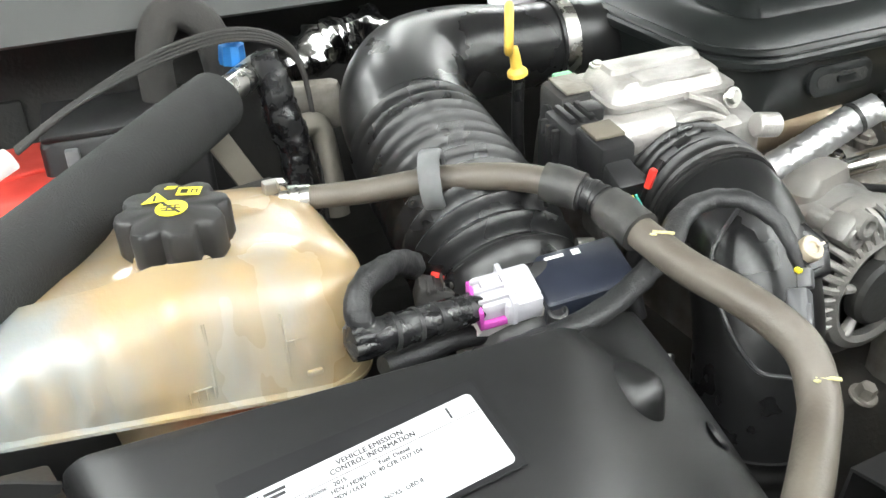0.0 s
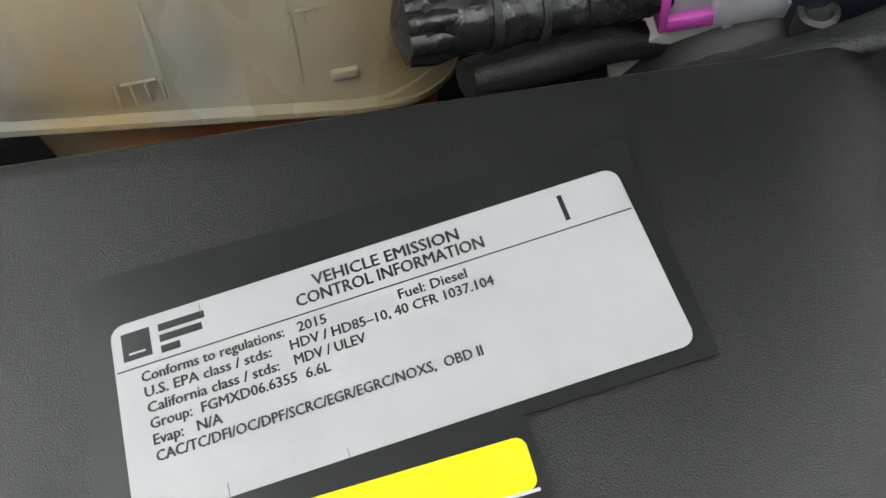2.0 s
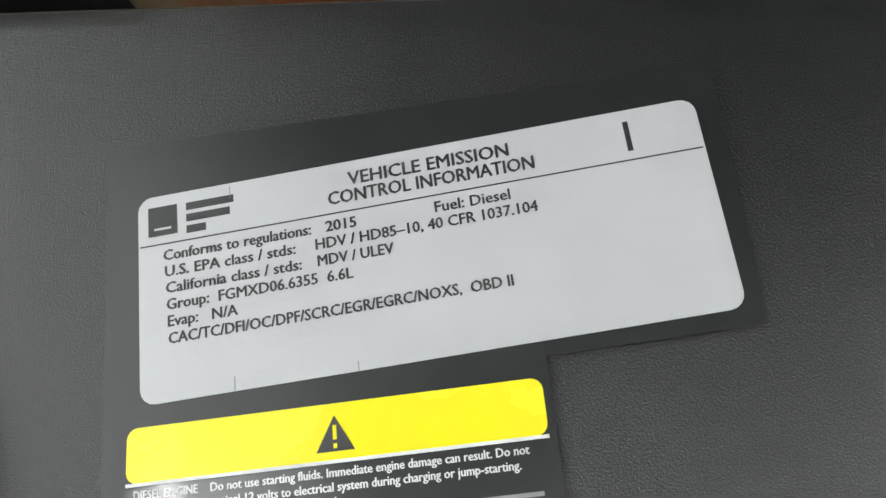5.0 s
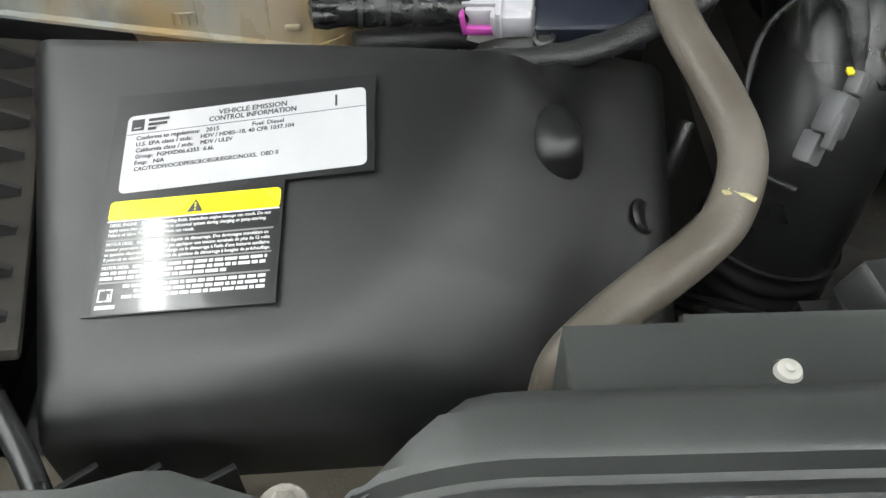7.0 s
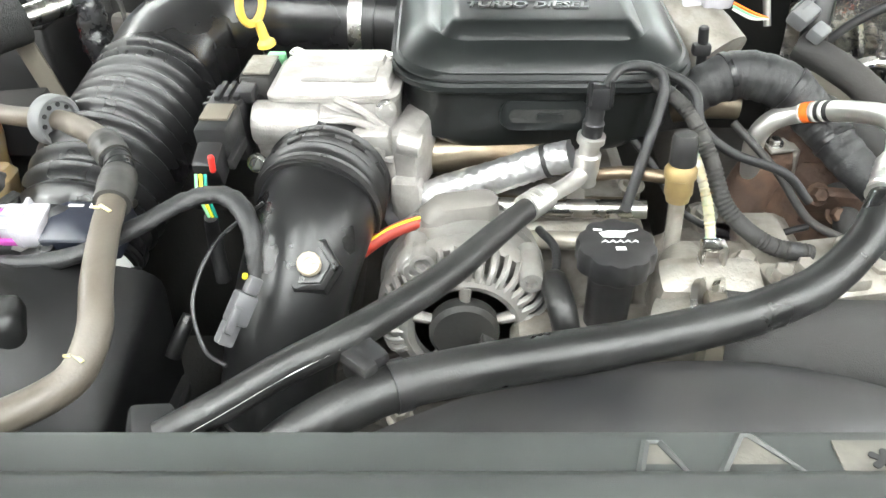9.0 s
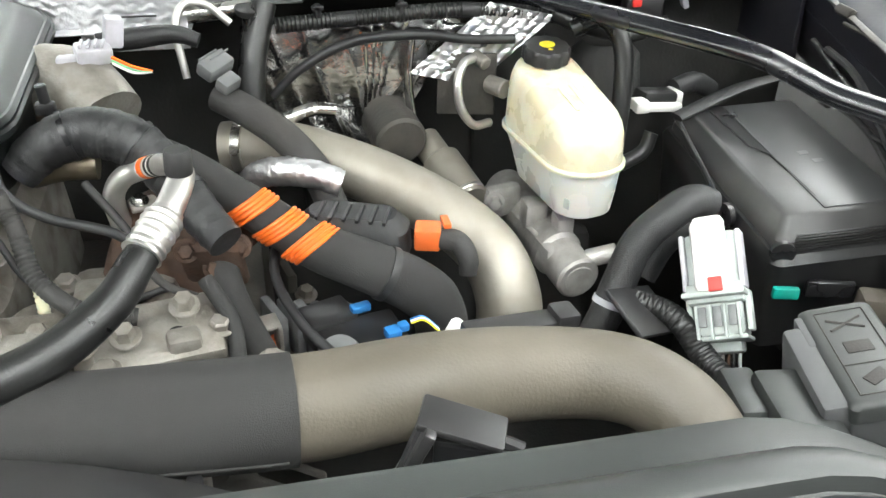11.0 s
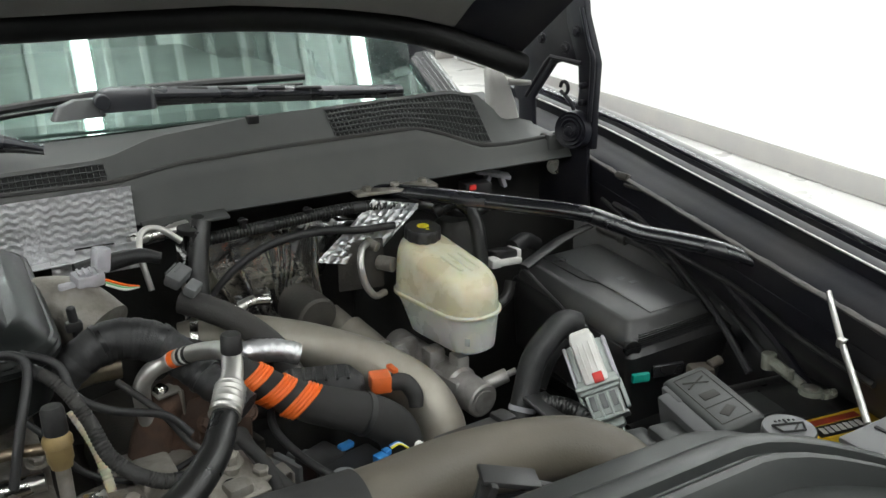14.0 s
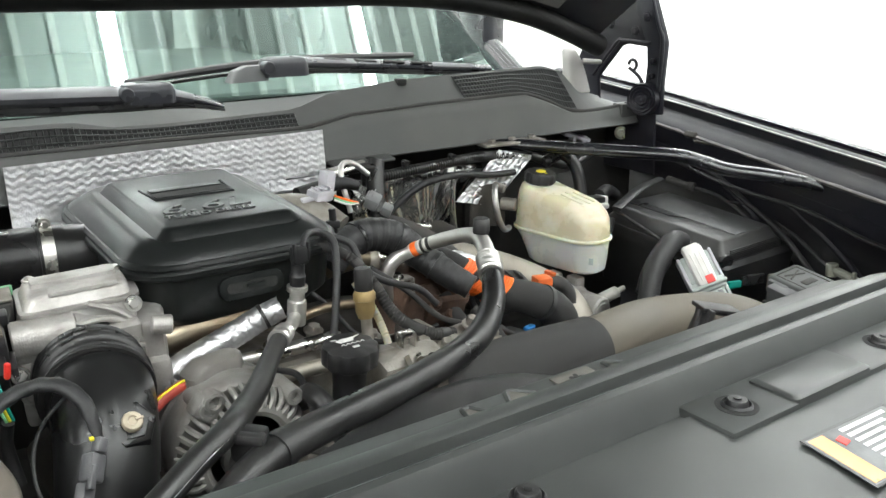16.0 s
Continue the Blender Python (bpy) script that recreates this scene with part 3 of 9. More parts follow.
def cowl_top(x):
    return float(np.interp(x, [-1.0, -0.3, -0.1, -0.04, 0.05, 0.26, 0.33, 0.48, 0.86, 0.92, 0.97, 1.05], [1.41, 1.405, 1.405, 1.392, 1.39, 1.394, 1.416, 1.427, 1.43, 1.415, 1.375, 1.352]))


def cowl_back(x):
    return float(np.interp(x, [-1.0, 0.26, 0.4, 0.86, 1.05], [0.955, 0.965, 0.975, 1.018, 1.03]))


def cowl():
    c = thing("cowl_panel", (0.1, 0.95, 1.3), "weathered grey plastic cowl panel with two fine grilles", "cowl")
    rows = []
    for i in range(80):
        x = -1.0 + 2.05 * i / 79
        l, t, yb = cowl_lip(x), cowl_top(x), cowl_back(x)
        rows.append([(x, 0.908, 1.306), (x, 0.905, 1.309), (x, 0.918, l - 0.02), (x, 0.922, l - 0.004), (x, 0.927, l), (x, 0.934, l - 0.001),
                     (x, 0.938, l - 0.006), (x, yb - 0.004, t - 0.004), (x, yb, t), (x, yb + 0.006, t - 0.001), (x, yb + 0.03, t - 0.03), (x, 1.14, 1.36), (x, 1.2, 1.385)])
    part("panel", thick(loft(rows), 0.003), COWL, c)
    seal = [(x, 0.93, cowl_lip(x) + 0.001, 0.0045) for x in [-1.0 + 0.05 * i for i in range(42)]]
    part("edge_seal", tube(seal, 8, 2), RUBBER_DULL, c, "dull rubber seal along the front edge")

    def grille(xa, xb, cols, rows_n, f0, f1):
        bars, back = bmesh.new(), []
        def at(u, v, h):
            x = xa + (xb - xa) * u
            a = V(x, 0.938, cowl_lip(x) - 0.006)
            b = V(x, cowl_back(x) - 0.004, cowl_top(x) - 0.004)
            n = V(0, -(b.z - a.z), b.y - a.y).normalized()
            return a.lerp(b, f0 + (f1 - f0) * v) + n * h
        back = loft([[at(i / 30, v, 0.0012) for v in (0, 1)] for i in range(31)])
        part("grille_recess", back, GAP, c)
        out = []
        for k in range(rows_n + 1):
            out.append(tube([(*at(i / 12, k / rows_n, 0.0024), 0.0015) for i in range(13)], 6, 2))
        for k in range(cols + 1):
            p, q = at(k / cols, 0, 0.0018), at(k / cols, 1, 0.0018)
            out.append(tube([(*p, 0.0012), (*q, 0.0012)], 4, 1))
        part("grille", join(*out), COVER_GREY, c)
    grille(0.605, 0.9, 38, 6, 0.12, 0.97)
    grille(-0.5, 0.255, 92, 3, 0.12, 0.92)
    part("notch", box((0.482, 0.978, 1.424), (0.018, 0.016, 0.012), 0.002), GAP, c)
    part("end_tab", join(box((1.03, 0.93, 1.335), (0.05, 0.03, 0.03), 0.004), cyl((1.02, 0.92, 1.345), (1.045, 0.92, 1.345), 0.009)), COWL, c)
    part("flange", box((0.345, 0.893, 1.309), (0.12, 0.03, 0.005), 0.002, (8, 0, 0)), COWL, c)
    part("flange_hole", lathe([(0.008, 0), (0.009, 0.0008), (0.007, 0.001)], (0.361, 0.89, 1.3112), (0.361, 0.876, 1.41), 16), GAP, c)
    return c


cowl()
solo("cowl_end_trim", join(stack([(0.985, 1.035, 1.365, 0.03, 0.02, 0.012), (0.982, 1.04, 1.4, 0.026, 0.018, 0.012), (0.978, 1.045, 1.43, 0.022, 0.016, 0.012), (0.972, 1.05, 1.452, 0.016, 0.013, 0.01), (0.97, 1.052, 1.458, 0.01, 0.008, 0.007)]),
                             tube([(0.99, 1.025, 1.432, 0.006), (1.02, 1.012, 1.43, 0.0055), (1.03, 1.008, 1.43, 0.004)], 10, 3)), COWL_CAP, "pale grey plastic cap with a peg at the end of the cowl", "trim cap")


# windscreen, pillars and cabin
def ws_point(x, v):
    bow = 0.06 * (1 - (x / 0.95) ** 2)
    return V(x * (1 - 0.12 * v), 1.24 - bow + 0.75 * v, 1.385 + 0.56 * v)


glass = thick(loft([[ws_point(-0.95 + 1.9 * i / 24, v / 8) for v in range(9)] for i in range(25)]), 0.004)
w1 = tagged(new("window_1", finish(glass, "windscreen", GLASS)), "tinted green windscreen that mirrors the ceiling lights", "windscreen", kind="structure")
w1.visible_shadow = False
cabin = thing("truck_cabin", (0, 2.3, 0.6), "dark painted truck cabin behind the windscreen", "truck cabin")
for side in (1, -1):
    part("pillar", tube([(*(ws_point(side * 0.98, v)), 0.03) for v in (-0.06, 0.3, 0.65, 1.05)], 10, 3), PAINT_BLACK, cabin)
part("roof", box((0, 2.7, 1.97), (1.7, 1.5, 0.06), 0.03), PAINT_BLACK, cabin)
part("dashboard", join(box((0, 1.9, 0.6), (1.8, 0.5, 1.25), 0.05), box((0, 1.75, 1.28), (1.8, 0.7, 0.2), 0.05), box((0, 2.35, 1.1), (1.8, 0.9, 0.5), 0.05)), SEAT, cabin, "dark dashboard top")
part("rear_wall", box((0, 3.3, 1.5), (1.8, 0.06, 1.0), 0.02), SEAT, cabin)
for side in (1, -1):
    part("door", box((side * 0.97, 2.4, 1.1), (0.08, 2.2, 1.0), 0.03), PAINT_BLACK, cabin)


# wipers
def wiper_arm(rows, slots, label, knuckle, tip):
    w = thing("windscreen_wiper", rows[0][:3], label, "wiper", "windscreen wipers")
    part("arm", tube(rows, 14, 5, flat=0.6), WIPER, w)
    part("underside", tube([(q[0], q[1] - 0.004, q[2] - q[3] * 0.55, q[3] * 0.7) for q in rows], 10, 5, flat=0.6), BLACK_GLOSS, w)
    k = V(*knuckle)
    part("knuckle", join(stack([(k.x, k.y, k.z - 0.024, 0.045, 0.022, 0.012), (k.x, k.y, k.z - 0.002, 0.045, 0.022, 0.012), (k.x, k.y, k.z + 0.008, 0.04, 0.018, 0.01), (k.x, k.y, k.z + 0.011, 0.032, 0.013, 0.008)], rot=-4),
                         cyl(k + V(-0.04, -0.026, -0.006), k + V(-0.04, -0.005, -0.006), 0.012)), WIPER, w)
    if tip:
        part("tip", stack([(k.x - 0.075, k.y, k.z - 0.03, 0.04, 0.016, 0.008), (k.x - 0.07, k.y, k.z - 0.01, 0.034, 0.012, 0.008), (k.x - 0.062, k.y, k.z - 0.002, 0.02, 0.009, 0.006)], rot=3), TRIM_GREY, w)
        part("hole", lathe([(0.005, 0), (0.0055, 0.001), (0.0001, 0.0012)], k + V(0.012, -0.012, 0.0095), k + V(0.012, -0.05, 0.1), 14), GAP, w)
    for p in slots:
        part("slot", box(p, (0.05, 0.007, 0.003), 0.0008, (25, 4.5, 0)), GAP, w)
    return w


wiper_arm([(0.36, 1.15, 1.45, 0.022), (0.42, 1.15, 1.446, 0.019), (0.55, 1.155, 1.436, 0.018), (0.68, 1.16, 1.425, 0.017), (0.84, 1.17, 1.412, 0.015)],
          [(0.44 + 0.068 * k, 1.142, 1.4535 - 0.0055 * k) for k in range(4)], "grey-black wiper arm with slots and a bulky head", (0.335, 1.15, 1.452), True)
wiper_arm([(0.2, 1.12, 1.385, 0.008), (0.15, 1.13, 1.4, 0.016), (0.09, 1.135, 1.411, 0.025), (0.02, 1.14, 1.414, 0.028), (-0.15, 1.145, 1.42, 0.028), (-0.4, 1.15, 1.428, 0.026), (-0.7, 1.16, 1.43, 0.022)],
          [], "broad smooth wiper arm lying across the windscreen", (0.07, 1.13, 1.424), False)
blade = thing("wiper_blade", (0.35, 1.2, 1.42), "thin black wiper blade resting on the glass", "wiper blade")
part("rail", tube([(0.05, 1.18, 1.43, 0.006), (0.25, 1.18, 1.447, 0.008), (0.45, 1.19, 1.452, 0.008), (0.66, 1.2, 1.447, 0.006)], 8, 5), BLACK, blade)
part("lip", tube([(0.05, 1.19, 1.418, 0.004), (0.25, 1.195, 1.432, 0.004), (0.45, 1.2, 1.437, 0.004), (0.66, 1.21, 1.432, 0.004)], 6, 5), RUBBER, blade)


# the raised hood
def hood_point(x, s, drop=0.0):
    x *= 0.945 + 0.055 * min(1.0, max(0.0, s) / 0.3)
    zr = float(np.interp(abs(x), [0, 0.45, 0.6, 0.72, 0.82, 0.96, 1.06], [1.594, 1.595, 1.583, 1.566, 1.542, 1.49, 1.445]))
    a = radians(45)
    n = V(0, -math.sin(a), -math.cos(a))
    crown = 0.05 * (1 - (x / 1.05) ** 2) * min(1, s)
    return V(x, 1.0 - s * math.cos(a), zr + s * math.sin(a) + crown) + n * drop


def hood():
    h = thing("hood", (0, 1.0, 1.5), "raised dark hood seen from below, with a charcoal liner", "hood")
    xs = [-1.03 + 2.06 * i / 40 for i in range(41)]
    part("skin", thick(loft([[hood_point(x, s) for s in (-0.03, 0, 0.05, 0.3, 0.6, 0.9, 1.2, 1.42)] for x in xs]), 0.003), PAINT_BLACK, h)
    def inner(x, s):
        edge = min(1.0, (1.03 - abs(x)) / 0.12, (s + 0.02) / 0.1)
        return hood_point(x, s, 0.012 + 0.03 * max(0.0, edge))
    part("inner_frame", thick(loft([[inner(x, s) for s in (-0.02, 0.01, 0.04, 0.08, 0.14, 0.3, 0.7, 1.0, 1.38)] for x in xs]), 0.002), PAINT_BAY, h)
    part("liner", thick(loft([[hood_point(x * 0.82, s, 0.052 + 0.016 * math.sin(s * 9) * (1 - abs(x))) for s in (0.062, 0.07, 0.1, 0.16, 0.3, 0.5, 0.8, 1.1, 1.25)] for x in xs]), 0.006), HOODLINER, h)
    part("rear_seal", tube([(*hood_point(x, 0.014, 0.034), 0.023) for x in xs[::2]], 14, 3), SEAL, h)
    return h


hood_ = hood()


def hinge(side):
    m = lambda *p: (side * p[0], *p[1:])
    flat = plane_frame(m(1.05, 0, 0), (0, 1, 0), (0, 0, 1))
    h = part("hinge", prism([(0.852, 1.33), (0.853, 1.4), (0.85, 1.48), (0.86, 1.505), (0.885, 1.56), (0.895, 1.62), (0.945, 1.61), (0.935, 1.54), (0.9, 1.47), (0.896, 1.43), (0.898, 1.39), (0.905, 1.33)], 0.014, flat, 0.003), PAINT_BAY, hood_, "black steel hood hinge")
    part("hood_bracket", prism([(0.905, 1.58), (0.895, 1.55), (0.886, 1.49), (0.897, 1.466), (0.964, 1.47), (0.983, 1.464), (1.046, 1.392), (1.037, 1.3), (1.086, 1.3), (1.092, 1.38), (1.11, 1.405), (1.11, 1.435), (1.096, 1.46), (1.065, 1.505), (1.053, 1.55), (1.045, 1.6)], 0.01, Matrix.Translation((side * 0.012, 0, 0)) @ flat, 0.003), PAINT_BAY, h)
    part("pressed_flange", tube([(*m(1.05, 0.89, 1.476), 0.004), (*m(1.05, 0.964, 1.478), 0.004), (*m(1.05, 0.986, 1.471), 0.004), (*m(1.05, 1.05, 1.397), 0.004)], 8, 5), PAINT_BAY, h)
    part("arm_flange", tube([(*m(1.045, 0.856, 1.38), 0.004), (*m(1.045, 0.854, 1.48), 0.005), (*m(1.045, 0.866, 1.51), 0.004), (*m(1.045, 0.89, 1.57), 0.004)], 8, 5), PAINT_BAY, h)
    for y, z in ((0.9, 1.53), (0.93, 1.5), (1.0, 1.51), (1.05, 1.46)):
        part("bracket_bolt", bolt(m(1.045, y, z), (-side, -0.2, 0), 0.007, 0.006), PAINT_BAY, h)
    for z in (1.41, 1.44):
        part("pin", lathe([(0.006, -0.004), (0.006, 0.008), (0.004, 0.01), (0.0001, 0.01)], m(1.046, 0.876, z), m(0.7, 0.8, z), 14), PAINT_BAY, h)
    spring = [(*m(1.05, 0.935 + 0.011 * math.cos(k * 0.8), 1.428 + 0.011 * math.sin(k * 0.8)), 0.0035) for k in range(8)]
    part("spring_end", tube(spring + [(*m(1.05, 0.915, 1.405), 0.004), (*m(1.05, 0.9, 1.385), 0.004)], 8, 4), PAINT_BAY, h, "black spring end")
    disc = lathe([(0.005, 0.012), (0.012, 0.014), (0.014, 0.011), (0.019, 0.014), (0.021, 0.011), (0.026, 0.014), (0.028, 0.01), (0.032, 0.012), (0.034, 0.0), (0.034, -0.012)], m(1.035, 0.885, 1.362), m(0.5, 0.72, 1.4), 32)
    part("spring_disc", disc, PAINT_BAY, h)
    part("pivot_bolt", bolt(m(1.022, 0.881, 1.363), (-side * 0.93, -0.3, 0.1), 0.008, 0.005), PAINT_BAY, h)
    part("bracket", prism([(0.86, 1.2), (0.87, 1.33), (0.93, 1.345), (1.02, 1.33), (1.03, 1.2)], 0.008, Matrix.Translation((side * 0.004, 0, 0)) @ flat, 0.002), PAINT_BAY, h)
    part("lower_bolt", bolt(m(1.05, 0.955, 1.279), (-side * 0.8, -0.6, 0), 0.01, 0.012), STEEL, h)


hinge(1), hinge(-1)


# ---------------------------------------------------------------- the front cover over the radiator
def front_profile(x):
    """Rows (y, z) from the rear edge forward."""
    return [(0.193, 1.13), (0.193, 1.235), (0.19, 1.241), (0.184, 1.2435), (0.158, 1.246), (0.151, 1.2475), (0.148, 1.2545), (0.144, 1.261), (0.135, 1.267), (0.118, 1.2695), (0.1145, 1.268), (0.1125, 1.2585), (0.1095, 1.2575), (0.107, 1.2615),
            (0.101, 1.265), (0.094, 1.2635), (0.088, 1.254), (0.083, 1.2365), (0.079, 1.228), (0.072, 1.228), (0.069, 1.2325), (0.03, 1.2315), (-0.05, 1.222), (-0.16, 1.205), (-0.26, 1.175), (-0.32, 1.12), (-0.33, 1.0), (-0.33, 0.6)]


def front_cover():
    c = thing("radiator_cover", (0.13, 0.0, 1.0), "dusty grey-black plastic radiator cover with ribs and push clips", "radiator cover")
    rows = []
    for x in sorted([-0.53 + 0.01 * i for i in range(16)] + [-0.36 + 0.0225 * i for i in range(49)] + [-0.4412, -0.4398, -0.3912, -0.3898]):
        e = max(0.0, (x - 0.6) / 0.13)
        back = float(np.interp(x, [-0.53, -0.505, -0.485, -0.464, -0.4412, -0.4398, -0.3912, -0.3898], [0.106, 0.124, 0.141, 0.149, 0.1515, 0.185, 0.186, 0.2]))
        low = 0.03 * max(0.0, (-0.46 - x) / 0.07) ** 2
        rows.append([(x, min(y, back) - 0.09 * e * e * max(0.0, min(1.0, y / 0.1)), z - 0.016 * e * e - low * (1 if y > 0.05 else 0.4)) for y, z in front_profile(x)])
    part("panel", thick(loft(rows), 0.003), COVER_GREY, c)
    for k in range(2):
        part("end_cheek", prism([(y, z) for y, z in front_profile(0)[1:]] , 0.004, Matrix(((0, 0, 1, (-0.533, 0.73)[k]), (1, 0, 0, -0.09), (0, 1, 0, -0.012), (0, 0, 0, 1)))), COVER_GREY, c)
    return c


cover = front_cover()


def push_clip(x, y, z, r, material, owner, label):
    ring = part("push_clip", join(lathe([(r * 1.35, -0.002), (r * 1.35, 0.002), (r * 1.15, 0.004), (r * 1.05, 0.001)], (x, y, z), (x, y, z + 1), 24),
                                  lathe([(r * 0.95, -0.002), (r * 0.95, 0.005), (r * 0.8, 0.0075), (0.0001, 0.008)], (x, y, z), (x, y, z + 1), 24)), material, owner, label)
    part("clip_centre", lathe([(r * 0.35, 0.0074), (r * 0.33, 0.0092), (0.0001, 0.0095)], (x, y, z), (x, y, z + 1), 16), material, ring)


for x in (-0.02, 0.235, 0.489):
    push_clip(x, 0.052, 1.236, 0.011, BLACK, cover, "black push clip")
part("clip_pad", box((0.455, 0.054, 1.2285), (0.53, 0.066, 0.016), 0.005), COVER_GREY, cover)
for x in (0.235, 0.489):
    part("clip_well", lathe([(0.0195, 0), (0.02, 0.0012), (0.0165, 0.0014)], (x, 0.052, 1.2358), (x, 0.052, 2), 32), GAP, cover)
push_clip(-0.358, 0.158, 1.2415, 0.0058, CLIP_WHITE, cover, "white plastic push clip")
for x in (0.33,):
    part("raised_block", stack([(x + 0.02, 0.05, 1.226, 0.068, 0.03, 0.006), (x + 0.02, 0.05, 1.2385, 0.065, 0.027, 0.006), (x + 0.02, 0.05, 1.2405, 0.061, 0.023, 0.006)], rot=0), COVER_GREY, cover)
# dusty moulded shapes along the rear edge
def outline(pts, r=0.0013):
    return tube([(*p, 1.2456 + 0.04 * (0.158 - p[1]), r) for p in pts + pts[:1]], 6, 1)


def window_shape(pts, name):
    floor_ = [(x, y) for x, y in pts]
    f = part(name, prism(floor_, 0.0012, Matrix.Translation((0, 0, 1.2444))), DUST_FLOOR, cover, "dusty recessed floor of a moulded shape")
    part("rim", outline(pts, 0.0028), COVER_GREY, f)


window_shape([(0.05, 0.153), (0.068, 0.183), (0.074, 0.183), (0.098, 0.153)], "moulded_triangle")
plate = part("moulded_plate", box((0.143, 0.166, 1.2455), (0.05, 0.026, 0.002), 0.0008, (2, 0, 0)), DUST_FLOOR, cover)
part("star_hole", lathe([(0.0085, 0), (0.0085, 0.0006), (0.0001, 0.0007)], (0.142, 0.164, 1.2466), (0.142, 0.164, 2), 40, 5, 0.6), GAP, plate)
window_shape([(0.006, 0.153), (0.014, 0.178), (0.022, 0.178), (0.034, 0.153)], "moulded_arch")
window_shape([(0.186, 0.153), (0.188, 0.176), (0.2, 0.17), (0.212, 0.153)], "moulded_hook")

# label on the radiator cover
LABEL_M = plane_frame((0.238, -0.049, 1.2245), (1.0, -0.03, 0.0), (0.12, 0.98, 0.12))
warn = thing("caution_label", (0.36, -0.05, 1.225), "dark caution label with orange band and white print on the cover", "label")
part("film", prism([(0, -0.033), (0.12, -0.033), (0.12, 0.034), (0, 0.034)], 0.0008, LABEL_M), MIDGREY, warn)
part("orange_band", prism([(0.002, -0.031), (0.022, -0.031), (0.022, 0.032), (0.002, 0.032)], 0.0012, LABEL_M), LABEL_ORANGE, warn)
part("red_mark", prism([(0.028, 0.012), (0.038, 0.014), (0.036, 0.024), (0.027, 0.022)], 0.0016, LABEL_M), RED, warn)
for i in range(7):
    part("printed_line", prism([(0.044, 0.026 - 0.008 * i), (0.112 - 0.012 * (i % 3), 0.026 - 0.008 * i), (0.112 - 0.012 * (i % 3), 0.0302 - 0.008 * i), (0.044, 0.0302 - 0.008 * i)], 0.0012, LABEL_M), INK_WHITE, warn)
part("printed_border", join(prism([(-0.003, -0.036), (0.123, -0.036), (0.123, -0.033), (-0.003, -0.033)], 0.001, LABEL_M), prism([(-0.003, 0.034), (0.123, 0.034), (0.123, 0.037), (-0.003, 0.037)], 0.001, LABEL_M),
                            prism([(-0.003, -0.033), (0, -0.033), (0, 0.034), (-0.003, 0.034)], 0.001, LABEL_M)), LABEL_BLACK, warn)


# corner panels beside the cover
def corner_panel(side):
    p = thing("headlamp_trim_panel", (side * 0.9, 0.0, 1.1), "flat dusty grey plastic trim panel over the headlamp", "trim panel", "headlamp trim panels")
    s = side
    out = [(0.745, 0.118), (0.83, 0.118), (0.945, 0.118), (0.96, -0.05), (0.93, -0.3), (0.745, -0.3), (0.742, 0.06)]
    part("panel", prism([(s * x, y) for x, y in (out if s > 0 else out[::-1])], 0.006, Matrix.Translation((0, 0, 1.226)), 0.002), TRIM_GREY, p)
    part("rear_wall", box((s * 0.845, 0.112, 1.19), (0.2, 0.006, 0.08), 0.002), COVER_GREY, p)
    part("seam", box((s * 0.79, -0.02, 1.2325), (0.004, 0.26, 0.002), 0), GAP, p)
    return p


corner_panel(1)
left_panel = thing("corner_trim_panel", (-0.6, 0.05, 1.1), "flat dusty grey trim panel beside the radiator cover", "trim panel")
part("panel", prism([(-0.9, 0.142), (-0.64, 0.142), (-0.615, 0.149), (-0.6, 0.149), (-0.545, 0.13), (-0.5, 0.09), (-0.5, -0.3), (-0.9, -0.3)], 0.006, Matrix.Translation((0, 0, 1.194)), 0.002), COVER_GREY, left_panel)
part("bolt", bolt((-0.553, 0.133, 1.1935), (0, 0, 1), 0.0075, 0.004), CAST_DIRTY, left_panel)

bump = thing("hood_bumper", (0.843, 0.081, 1.212), "round black rubber hood bumper with two dimples", "rubber bumper")
part("seat", lathe([(0.027, 0.012), (0.0278, 0.0212), (0.0255, 0.0222), (0.0222, 0.0205)], (0.843, 0.081, 1.212), (0.843, 0.081, 2), 28), BLACK, bump)
part("knob", lathe([(0.0195, 0.006), (0.0195, 0.014), (0.0212, 0.016), (0.0212, 0.0255), (0.0192, 0.0295), (0.0001, 0.031)], (0.843, 0.081, 1.212), (0.843, 0.081, 2), 28), RUBBER_DULL, bump)
for dx in (-0.005, 0.006):
    part("dimple", lathe([(0.0018, 0.0405), (0.0014, 0.0418), (0.0001, 0.042)], (0.843 + dx, 0.081, 1.2025), (0.843 + dx, 0.081, 2), 10), MIDGREY, bump)

wash = thing("washer_fluid_cap", (0.75, 0.175, 1.2), "round dark grey washer fluid cap with raised windscreen symbol", "filler cap")
part("neck", cyl((0.75, 0.175, 1.12), (0.75, 0.175, 1.202), 0.0235), BLACK, wash)
part("lid", lathe([(0.025, 0), (0.0272, 0.002), (0.0272, 0.0095), (0.026, 0.0115), (0.0001, 0.0125)], (0.75, 0.175, 1.2), (0.75, 0.175, 2), 36), TRIM_GREY, wash)
WM = plane_frame((0.75, 0.175, 1.213), (0.93, -0.37, 0), (0.37, 0.93, 0))
